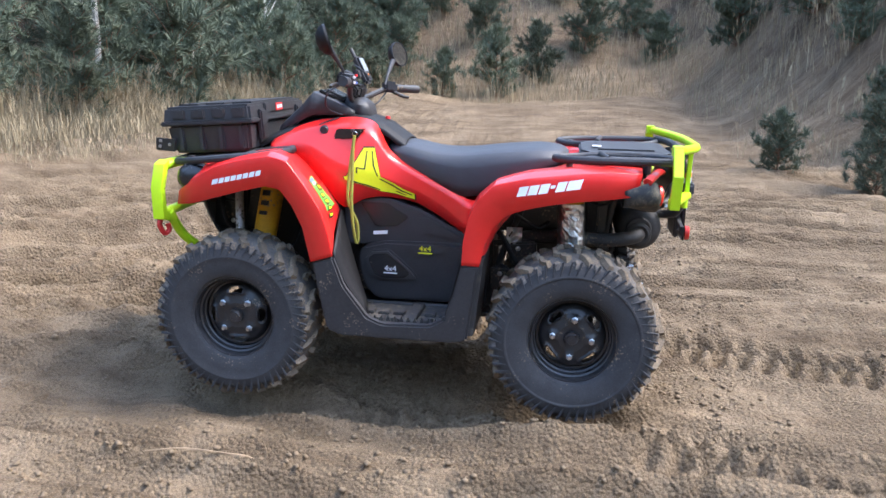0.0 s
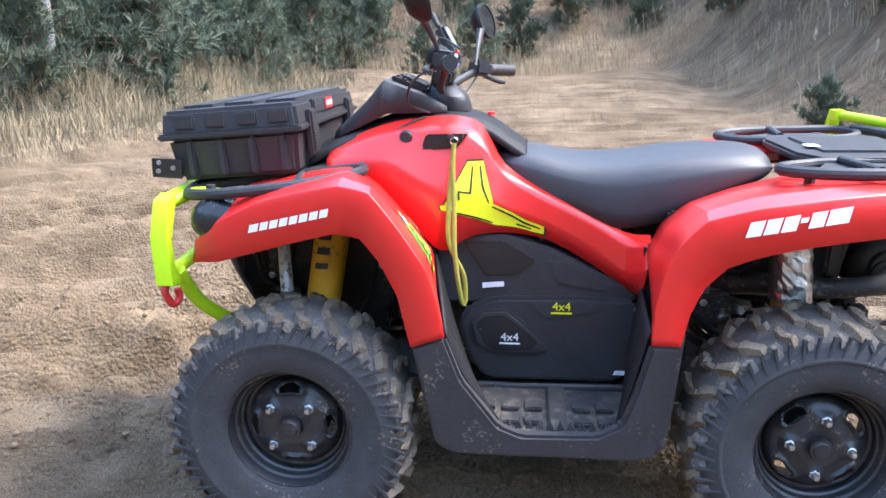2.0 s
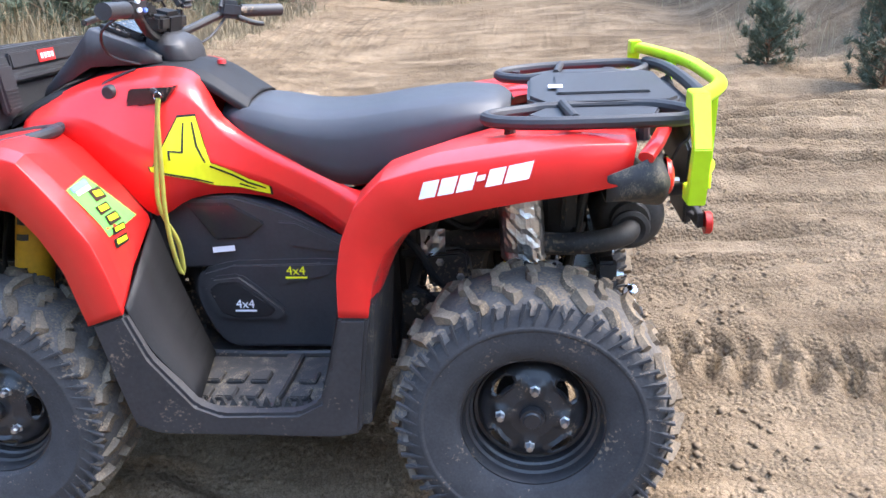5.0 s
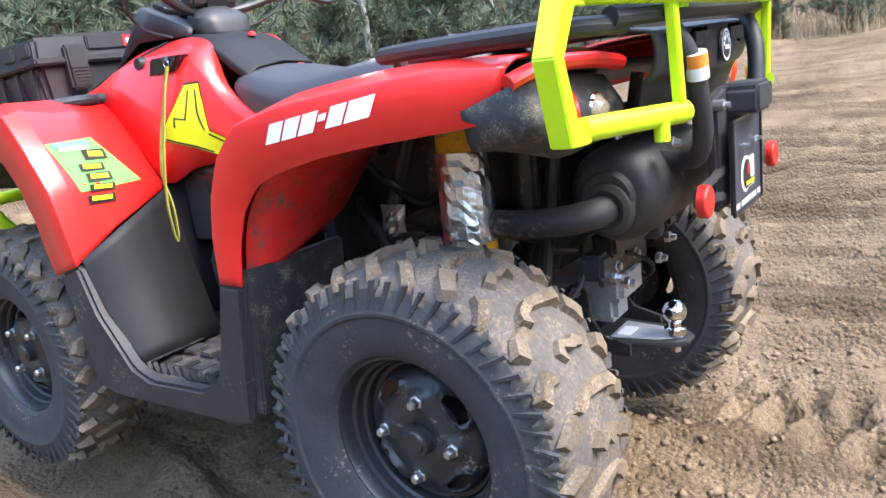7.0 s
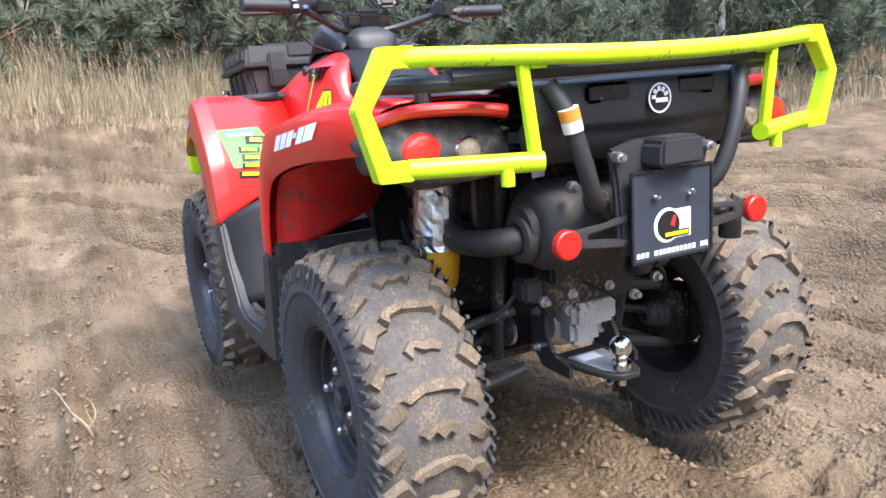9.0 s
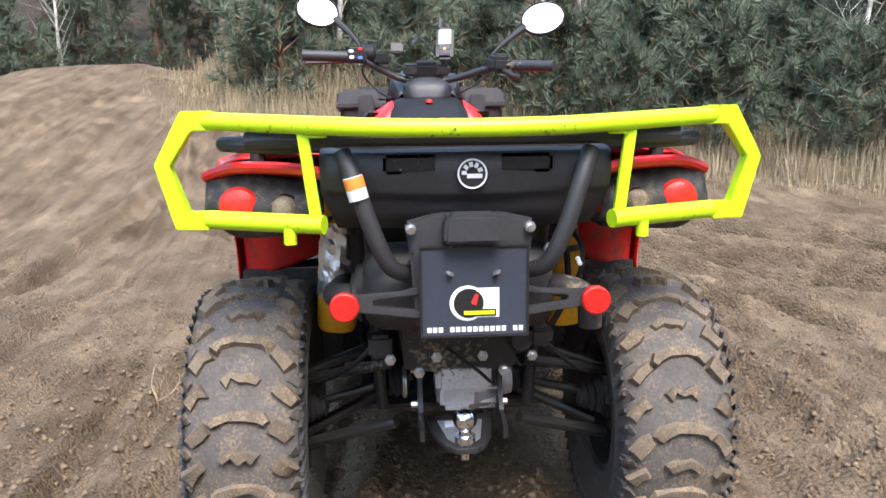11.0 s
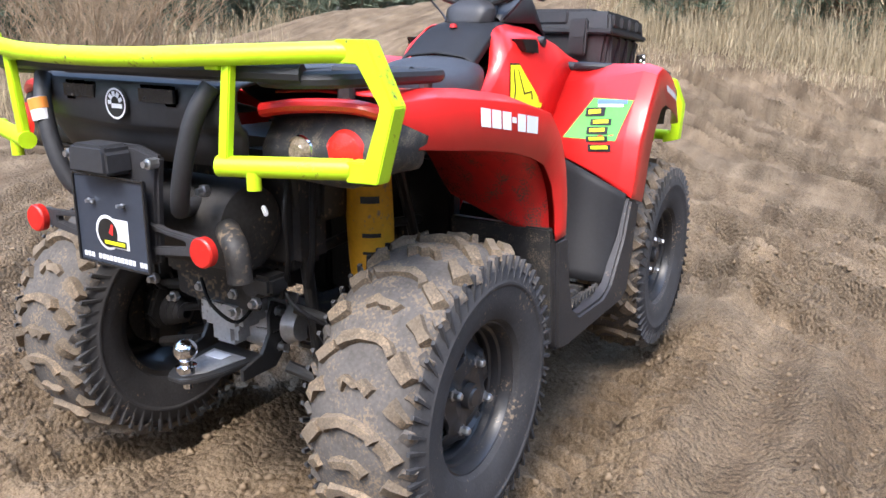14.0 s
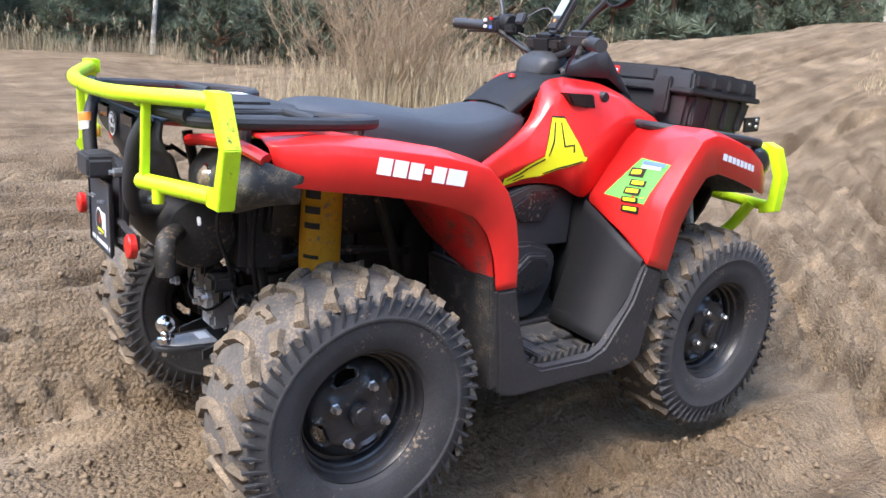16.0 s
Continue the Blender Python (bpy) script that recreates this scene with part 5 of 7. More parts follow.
part("badge_ring", lathe([(0.024, 0.0046), (0.0275, 0.0046)], "x", (1.0335, 0.006, 0.904), 28), DECAL_W, badge, "white ring")
for k in range(7):
    a = radians(20 + 40 * k)
    if k < 5:
        part("badge_tooth", block((1.0385, 0.006 + 0.015 * math.cos(a), 0.906 + 0.015 * math.sin(a)), (0.001, 0.009, 0.007), 0, (math.degrees(a), 0, 0)), DECAL_W, badge, "white tooth")
part("badge_bar", block((1.0385, 0.010, 0.900), (0.001, 0.028, 0.008), 0), DECAL_W, badge, "white bar")
for s in (-1, 1):
    house = [[(0.80, s * 0.515, 0.862), (0.80, s * 0.50, 0.80), (0.80, s * 0.40, 0.79), (0.80, s * 0.26, 0.80)], [(0.88, s * 0.50, 0.893), (0.90, s * 0.505, 0.82), (0.90, s * 0.44, 0.775), (0.90, s * 0.28, 0.785)],
             [(0.895, s * 0.455, 0.905), (0.925, s * 0.492, 0.842), (0.925, s * 0.44, 0.782), (0.93, s * 0.275, 0.79)], [(0.90, s * 0.43, 0.907), (0.935, s * 0.44, 0.842), (0.935, s * 0.42, 0.80), (0.94, s * 0.30, 0.80)],
             [(0.92, s * 0.27, 0.885), (0.95, s * 0.27, 0.842), (0.95, s * 0.27, 0.82), (0.945, s * 0.26, 0.80)]]
    lampbox = part("lamp_housing", loft(house, 4, 3), SPECK, atv, "black lamp housing spattered with mud", thick=0.004)
    part("lamp_lip", tube([(0.875, s * 0.50, 0.895), (0.905, s * 0.44, 0.913), (0.93, s * 0.34, 0.912), (0.945, s * 0.27, 0.902)], 0.017, flat=0.75), RED, lampbox, "red lip over the lamps")
    part("tail_lamp", lathe([(0.0, 0.014), (0.022, 0.012), (0.036, 0.006), (0.041, -0.004)], "x", (0.928, s * 0.432, 0.838), 28), LAMP_RED, lampbox, "round red tail lamp")
    part("clear_lamp", lathe([(0.0, 0.016), (0.014, 0.014), (0.022, 0.006), (0.025, 0.0)], "x", (0.938, s * 0.345, 0.836), 24), AMBER, lampbox, "round clear lamp with amber bulb")
    part("lamp_ring", lathe([(0.025, 0.0), (0.027, 0.004), (0.029, 0.0)], "x", (0.938, s * 0.345, 0.836), 24), CHROME, lampbox)
    part("down_tube", tube([(1.018, s * 0.228, 0.945), (1.04, s * 0.205, 0.89), (1.045, s * 0.175, 0.80), (1.03, s * 0.145, 0.735), (0.99, s * 0.105, 0.715), (0.94, s * 0.10, 0.72)], 0.0165, n=12), POWDER, atv, "thick black guard tube")
    arm = [(s * 0.085, 0.702), (s * 0.13, 0.692), (s * 0.20, 0.688), (s * 0.225, 0.69), (s * 0.225, 0.655), (s * 0.20, 0.655), (s * 0.085, 0.64), (s * 0.085, 0.655), (s * 0.18, 0.668), (s * 0.18, 0.678), (s * 0.085, 0.688)]
    part("reflector_arm", prism(arm, "x", 1.04, 1.055, 0.002), BLACK_DUSTY, atv, "black plastic arm")
    part("reflector", lathe([(0.0, 0.012), (0.024, 0.012), (0.027, 0.009), (0.027, -0.004), (0.0, -0.004)], "x", (1.058, s * 0.231, 0.669), 28), REFLECT, atv, "round red reflector")
    part("bracket_bolt", lathe([(0.0, 0.012), (0.006, 0.012), (0.006, 0.004), (0.010, 0.003), (0.010, -0.02)], "x", (1.06, s * 0.108, 0.808), 8), ZINC, atv)
part("warning_label", tube([(1.0475, -0.2095, 0.903), (1.0475, -0.1985, 0.862)], 0.0183, smooth=False, n=14), DECAL_W, atv, "white and orange warning label")
part("warning_label", tube([(1.0477, -0.2092, 0.902), (1.0477, -0.2035, 0.882)], 0.0187, smooth=False, n=14), DECAL_O, atv, "orange warning label")
part("plate_bracket", prism([(-0.12, 0.82), (-0.06, 0.835), (0.06, 0.835), (0.12, 0.82), (0.11, 0.76), (0.10, 0.62), (-0.10, 0.62), (-0.11, 0.76)], "x", 1.03, 1.05, 0.006), BLACK, atv, "black plate bracket")
part("plate_lamp", prism([(-0.052, 0.785), (0.052, 0.785), (0.05, 0.828), (0.042, 0.838), (-0.042, 0.838), (-0.05, 0.828)], "x", 1.045, 1.105, 0.008), BLACK, atv, "black lamp cap over the plate")
plate = part("plate_board", block((1.066, 0.005, 0.694), (0.006, 0.196, 0.168), 0.006), mat("navy_plastic", (0.035, 0.042, 0.06), 0.4, vary=0.15), atv, "dark dealer board where a plate would hang")
part("board_rim", prism([(-0.094, 0.609), (0.104, 0.609), (0.104, 0.613), (-0.090, 0.613), (-0.090, 0.775), (0.100, 0.775), (0.100, 0.613), (0.104, 0.613), (0.104, 0.779), (-0.094, 0.779)], "x", 1.068, 1.073), GLOSS, plate, smooth=False)
part("dealer_sticker", prism([(0.0, 0.645), (0.05, 0.645), (0.05, 0.70), (0.0, 0.70)], "x", 1.069, 1.0698), DECAL_W, plate, "white and black dealer sticker")
part("dealer_sticker", merge(None, lathe([(0.0, 0.0), (0.030, 0.0), (0.033, -0.001)], "x", (1.0705, -0.008, 0.672), 28)), DECAL_W, plate, "white disc")
part("dealer_sticker", merge(None, lathe([(0.0, 0.0), (0.0275, 0.0)], "x", (1.0710, -0.006, 0.672), 28)), DECAL_K, plate, "black dial")
part("dealer_sticker", prism([(-0.002, 0.672), (0.008, 0.668), (0.012, 0.688), (0.006, 0.69)], "x", 1.0712, 1.0716), DECAL_R, plate, "red mark")
part("dealer_bar", prism([(-0.018, 0.648), (0.044, 0.648), (0.044, 0.661), (-0.018, 0.661)], "x", 1.0713, 1.0718), DECAL_K, plate, "black word-mark bar")
part("dealer_bar", prism([(-0.015, 0.651), (0.041, 0.651), (0.041, 0.658), (-0.015, 0.658)], "x", 1.0719, 1.0722), DECAL_Y, plate, "yellow word-mark bar")
for k in range(17):
    y = -0.082 + 0.0105 * k
    if k not in (3, 14):
        part("address_bar", prism([(y, 0.6185), (y + 0.0078, 0.6185), (y + 0.0078, 0.628), (y, 0.628)], "x", 1.0690, 1.0697), DECAL_W, plate, "white bar")
for y in (-0.04, 0.045):
    part("wing_bolt", tube([(1.068, y, 0.728), (1.085, y, 0.73)], 0.0035, smooth=False, n=8), ZINC, plate, "zinc wing bolt")
    part("wing_nut", block((1.076, y, 0.729), (0.006, 0.016, 0.006), 0.002, (30 if y > 0 else -30, 0, 0)), ZINC, plate)

# exhaust
can = part("muffler", merge(None, lathe([(0.0, -0.215), (0.045, -0.215), (0.05, -0.20), (0.062, -0.198), (0.075, -0.19), (0.088, -0.165), (0.09, -0.12), (0.09, 0.14), (0.082, 0.17), (0.05, 0.18), (0.0, 0.18)], "y", (0, 0, 0), 32), pose(0.885, 0, 0.668)), EXHAUST, atv, "matt black muffler across the tail")
part("inlet_ring", lathe([(0.026, -0.222), (0.036, -0.226), (0.046, -0.222), (0.05, -0.205)], "y", (0.885, 0, 0.65), 28), EXHAUST, can)
part("exhaust_pipe", tube([(0.885, -0.19, 0.65), (0.875, -0.24, 0.648), (0.82, -0.262, 0.638), (0.72, -0.258, 0.628), (0.62, -0.235, 0.63), (0.50, -0.19, 0.62), (0.38, -0.13, 0.58)], 0.027, n=14), EXHAUST, atv, "sooty exhaust pipe")
part("tail_pipe", tube([(0.93, 0.15, 0.675), (0.97, 0.20, 0.675), (0.99, 0.235, 0.655), (0.99, 0.24, 0.60)], 0.023, n=14), EXHAUST, atv, "dark tail pipe bent downwards")
part("swing_plate", block((0.83, -0.02, 0.555), (0.05, 0.2, 0.05), 0.008), FRAME, atv)
part("swing_plate", prism([(-0.13, 0.57), (0.13, 0.57), (0.12, 0.47), (0.05, 0.46), (-0.05, 0.46), (-0.12, 0.47)], "x", 0.815, 0.825, 0.003), FRAME, atv, "black cross plate")
for y in (-0.05, 0.05):
    part("cross_bolt", lathe([(0.0, 0.012), (0.008, 0.010), (0.008, 0.003), (0.012, 0.002), (0.012, -0.002)], "x", (0.827, y, 0.495), 6), ZINC, atv)
part("storage_bin", block((0.72, -0.12, 0.70), (0.10, 0.12, 0.22), 0.02), BLACK_DUSTY, atv)
part("storage_bin", block((0.74, 0.12, 0.68), (0.12, 0.16, 0.24), 0.02), BLACK_DUSTY, atv)

# final drive and hitch
diff = part("final_drive", block((0.785, 0.008, 0.447), (0.10, 0.122, 0.07), 0.012), ALLOY, atv, "grey cast final drive")
part("drive_case", lathe([(0.0, -0.07), (0.05, -0.065), (0.066, -0.03), (0.07, 0.02), (0.058, 0.06), (0.04, 0.09), (0.035, 0.11), (0.0, 0.11)], "y", (0.70, 0.02, 0.40), 24), ALLOY, diff)
for k in range(10):
    a = 2 * math.pi * k / 10
    part("case_rib", block((0.70 + 0.058 * math.cos(a), 0.075, 0.40 + 0.058 * math.sin(a)), (0.02, 0.05, 0.006), 0.001, (0, -math.degrees(a), 0)), ALLOY, diff)
part("case_front", block((0.785, -0.005, 0.40), (0.06, 0.075, 0.07), 0.012), ALLOY, diff)
part("case_front", tube([(0.80, -0.04, 0.425), (0.80, 0.045, 0.425)], 0.014, smooth=False), ALLOY, diff)
for y in (-0.085, 0.095):
    part("hitch_cheek", prism([(0.72, 0.45), (0.76, 0.47), (0.775, 0.44), (0.775, 0.40), (0.80, 0.36), (0.86, 0.343), (0.86, 0.318), (0.76, 0.318), (0.72, 0.36)], "y", y - 0.005, y + 0.005, 0.001), FRAME, atv, "black hitch cheek plate")
    part("hitch_bolt", lathe([(0.0, 0.02), (0.008, 0.02), (0.008, 0.006), (0.012, 0.005), (0.012, 0.0)], "y", (0.75, y, 0.445), 6, flip=1 if y > 0 else -1), ZINC, atv)
    part("hitch_bolt", lathe([(0.0, 0.02), (0.008, 0.02), (0.008, 0.006), (0.012, 0.005), (0.012, 0.0)], "y", (0.745, y, 0.36), 6, flip=1 if y > 0 else -1), ZINC, atv)
tongue = part("hitch_plate", prism([(0.76, -0.075), (0.88, -0.06), (0.935, -0.04), (0.955, -0.02), (0.955, 0.02), (0.935, 0.04), (0.88, 0.06), (0.76, 0.075)], "z", 0.328, 0.338, 0.002), FRAME, atv, "black hitch tongue")
part("bare_plate", prism([(0.80, -0.05), (0.90, -0.035), (0.94, -0.01), (0.94, 0.01), (0.90, 0.035), (0.80, 0.05)], "z", 0.3385, 0.341, 0.001), ALLOY, tongue, "worn bare metal")
part("hitch_sticker", block((0.825, -0.01, 0.3418), (0.03, 0.05, 0.001), 0), DECAL_W, tongue, "white sticker")
part("tow_ball", lathe([(0.0, 0.025), (0.010, 0.0229), (0.018, 0.0173), (0.0235, 0.0085), (0.025, 0.0), (0.0235, -0.0085), (0.018, -0.0173), (0.013, -0.022), (0.013, -0.032), (0.022, -0.034), (0.022, -0.048), (0.010, -0.05), (0.010, -0.085), (0.0, -0.085)], "z", (0.922, 0, 0.39), 28), CHROME, atv, "chrome tow ball")

# hoses, wires, brackets and bolts of the engine bay and the tail
for pts, r0 in (([(0.30, -0.20, 0.66), (0.36, -0.225, 0.61), (0.41, -0.22, 0.52), (0.47, -0.2, 0.47)], 0.011), ([(0.33, -0.19, 0.74), (0.42, -0.23, 0.70), (0.50, -0.225, 0.66), (0.55, -0.2, 0.70)], 0.008),
                ([(0.34, -0.2, 0.50), (0.44, -0.22, 0.44), (0.55, -0.2, 0.43), (0.66, -0.17, 0.46)], 0.010), ([(0.66, -0.2, 0.80), (0.72, -0.23, 0.76), (0.78, -0.215, 0.78), (0.84, -0.2, 0.82)], 0.006),
                ([(0.72, 0.2, 0.80), (0.78, 0.235, 0.74), (0.79, 0.24, 0.62), (0.76, 0.2, 0.52)], 0.007), ([(0.80, 0.17, 0.80), (0.86, 0.24, 0.76), (0.88, 0.25, 0.70), (0.84, 0.22, 0.60), (0.80, 0.16, 0.50)], 0.005),
                ([(0.80, -0.15, 0.56), (0.82, -0.21, 0.50), (0.76, -0.27, 0.44), (0.69, -0.33, 0.40)], 0.005), ([(0.80, 0.15, 0.56), (0.82, 0.21, 0.50), (0.76, 0.27, 0.44), (0.69, 0.33, 0.40)], 0.005),
                ([(0.84, -0.03, 0.52), (0.87, 0.03, 0.48), (0.84, 0.07, 0.44), (0.78, 0.07, 0.47)], 0.004), ([(-0.72, -0.17, 0.80), (-0.70, -0.25, 0.70), (-0.72, -0.27, 0.58), (-0.66, -0.3, 0.46)], 0.006),
                ([(-0.50, -0.18, 0.78), (-0.47, -0.24, 0.68), (-0.50, -0.25, 0.56), (-0.58, -0.3, 0.44)], 0.006), ([(-0.82, -0.2, 0.76), (-0.80, -0.27, 0.70), (-0.78, -0.26, 0.62), (-0.72, -0.2, 0.58)], 0.009)):
    part("hose", tube(pts, r0, n=8), DARK, atv, "black rubber hose")
for c, size, turn in (((0.36, -0.215, 0.79), (0.10, 0.04, 0.05), 8), ((0.44, -0.2, 0.55), (0.11, 0.05, 0.09), -6), ((0.54, -0.2, 0.74), (0.06, 0.04, 0.12), 4), ((0.35, -0.2, 0.44), (0.07, 0.04, 0.10), 0),
                      ((0.74, -0.215, 0.72), (0.035, 0.03, 0.14), 3), ((0.70, 0.21, 0.72), (0.09, 0.04, 0.12), -5), ((-0.80, -0.22, 0.66), (0.10, 0.05, 0.12), 6), ((-0.74, -0.20, 0.54), (0.09, 0.05, 0.09), 0),
                      ((-0.46, -0.21, 0.62), (0.06, 0.04, 0.16), 3), ((0.84, 0.17, 0.545), (0.06, 0.05, 0.04), 0), ((0.835, -0.17, 0.53), (0.05, 0.05, 0.05), 0)):
    part("bay_bracket", block(c, size, 0.008, (0, turn, 0)), FRAME, atv, "black bracket")
for x, y, z in ((0.36, -0.237, 0.79), (0.42, -0.228, 0.57), (0.47, -0.228, 0.53), (0.55, -0.222, 0.77), (0.35, -0.222, 0.46), (-0.81, -0.247, 0.69), (-0.77, -0.247, 0.63), (-0.46, -0.232, 0.66)):
    part("bay_bolt", lathe([(0.0, 0.008), (0.006, 0.007), (0.007, 0.0), (0.011, -0.001), (0.011, -0.004)], "y", (x, y, z), 6, flip=-1), ZINC, atv)
for y, z in ((-0.13, 0.59), (0.13, 0.59), (-0.15, 0.505), (0.15, 0.505), (-0.09, 0.475), (0.09, 0.475), (-0.16, 0.755), (0.16, 0.755)):
    part("bay_bolt", lathe([(0.0, 0.02), (0.007, 0.019), (0.008, 0.008), (0.012, 0.007), (0.012, -0.004)], "x", (0.862 if z < 0.7 else 0.985, y, z), 6), ZINC, atv)
part("wire_plug", block((0.915, 0.235, 0.715), (0.008, 0.009, 0.02), 0.002, (25, 0, 0)), DECAL_W, atv, "white wire connector")
part("wire_plug", block((0.90, -0.175, 0.775), (0.004, 0.032, 0.014), 0.001, (0, 0, 8)), DECAL_W, atv, "pale paper tag")
part("bump_stop", lathe([(0.0, 0.03), (0.022, 0.028), (0.03, 0.015), (0.03, -0.02), (0.0, -0.02)], "x", (0.83, 0.13, 0.535), 20), BLACK, atv, "black rubber stop")
for s in (-1, 1):
    part("outer_bellow", lathe([(0.014, 0.30), (0.026, 0.305), (0.022, 0.313), (0.031, 0.32), (0.027, 0.328), (0.037, 0.336), (0.032, 0.344), (0.043, 0.352), (0.045, 0.39)], "y", (0.655, 0, 0.33), 18, flip=s), BLACK, atv, "black rubber bellow")
    part("trailing_arm", prism([(0.60, 0.30), (0.70, 0.285), (0.73, 0.33), (0.70, 0.40), (0.64, 0.41), (0.60, 0.37)], "y", s * 0.355, s * 0.385, 0.008), FRAME, atv, "dark cast arm")

# lime bumpers
for s in (-1, 1):
    c = [(s * 0.46, 1.022), (s * 0.518, 1.022), (s * 0.570, 0.925), (s * 0.538, 0.806), (s * 0.478, 0.804), (s * 0.478, 0.838), (s * 0.514, 0.838), (s * 0.543, 0.923), (s * 0.501, 0.986), (s * 0.46, 0.986)]
    part("bumper_plate", merge(None, prism(c, "x", 0.952, 0.986, 0.002), Matrix.Identity(4)), LIME, atv, "lime side plate")
    part("lower_bar", tube([(0.972, s * 0.48, 0.823), (1.045, s * 0.262, 0.818)], 0.0175, smooth=False, n=14), LIME, atv, "lime tube")
    part("upright_bar", prism([(s * 0.262, 0.80), (s * 0.285, 0.815), (s * 0.305, 0.985), (s * 0.285, 0.985)], "x", 1.034, 1.050, 0.002), LIME, atv, "lime flat bar")
    part("drain_stub", lathe([(0.0, -0.018), (0.012, -0.018), (0.012, 0.012)], "z", (1.03, s * 0.325, 0.80), 14), LIME, atv)
    part("clamp_tab", block((1.04, s * 0.268, 0.976), (0.03, 0.03, 0.008), 0.001), LIME, atv)
    f = [(s * 0.43, 0.90), (s * 0.475, 0.885), (s * 0.51, 0.80), (s * 0.505, 0.675), (s * 0.45, 0.66), (s * 0.45, 0.69), (s * 0.475, 0.70), (s * 0.48, 0.79), (s * 0.45, 0.86)]
    part("front_bumper_plate", prism(f, "x", -0.982, -0.938, 0.002), LIME, atv, "lime side plate")
    part("front_lower_tube", tube([(-0.975, s * 0.46, 0.685), (-0.99, s * 0.30, 0.685), (-1.0, 0.0, 0.69)], 0.019, n=12), LIME, atv)
    part("front_upper_tube", tube([(-0.975, s * 0.45, 0.875), (-0.99, s * 0.25, 0.875), (-1.0, 0.0, 0.875)], 0.019, n=12), LIME, atv)
    part("bumper_stay", tube([(-0.97, s * 0.42, 0.87), (-0.92, s * 0.36, 0.885), (-0.86, s * 0.30, 0.87)], 0.017, n=12), LIME, atv)
    part("bumper_hoop", tube([(-0.97, s * 0.40, 0.685), (-0.945, s * 0.34, 0.58), (-0.88, s * 0.27, 0.50), (-0.78, s * 0.22, 0.46)], 0.019, n=12), LIME, atv, "lime tube")
part("top_bar", tube([(0.972, -0.475, 1.002), (0.99, -0.44, 1.002), (1.055, -0.27, 0.994), (1.08, -0.15, 0.989), (1.085, 0.0, 0.987), (1.08, 0.15, 0.989), (1.055, 0.27, 0.994), (0.99, 0.44, 1.002), (0.972, 0.475, 1.002)], 0.0165, n=16), LIME, atv, "lime bumper tube")
hook = tube([(-0.985, -0.44, 0.665), (-0.985, -0.455, 0.64), (-0.975, -0.44, 0.605), (-0.965, -0.42, 0.615), (-0.968, -0.42, 0.64)], 0.010, n=10)
part("tow_hook", hook, DECAL_R, atv, "red tow hook")

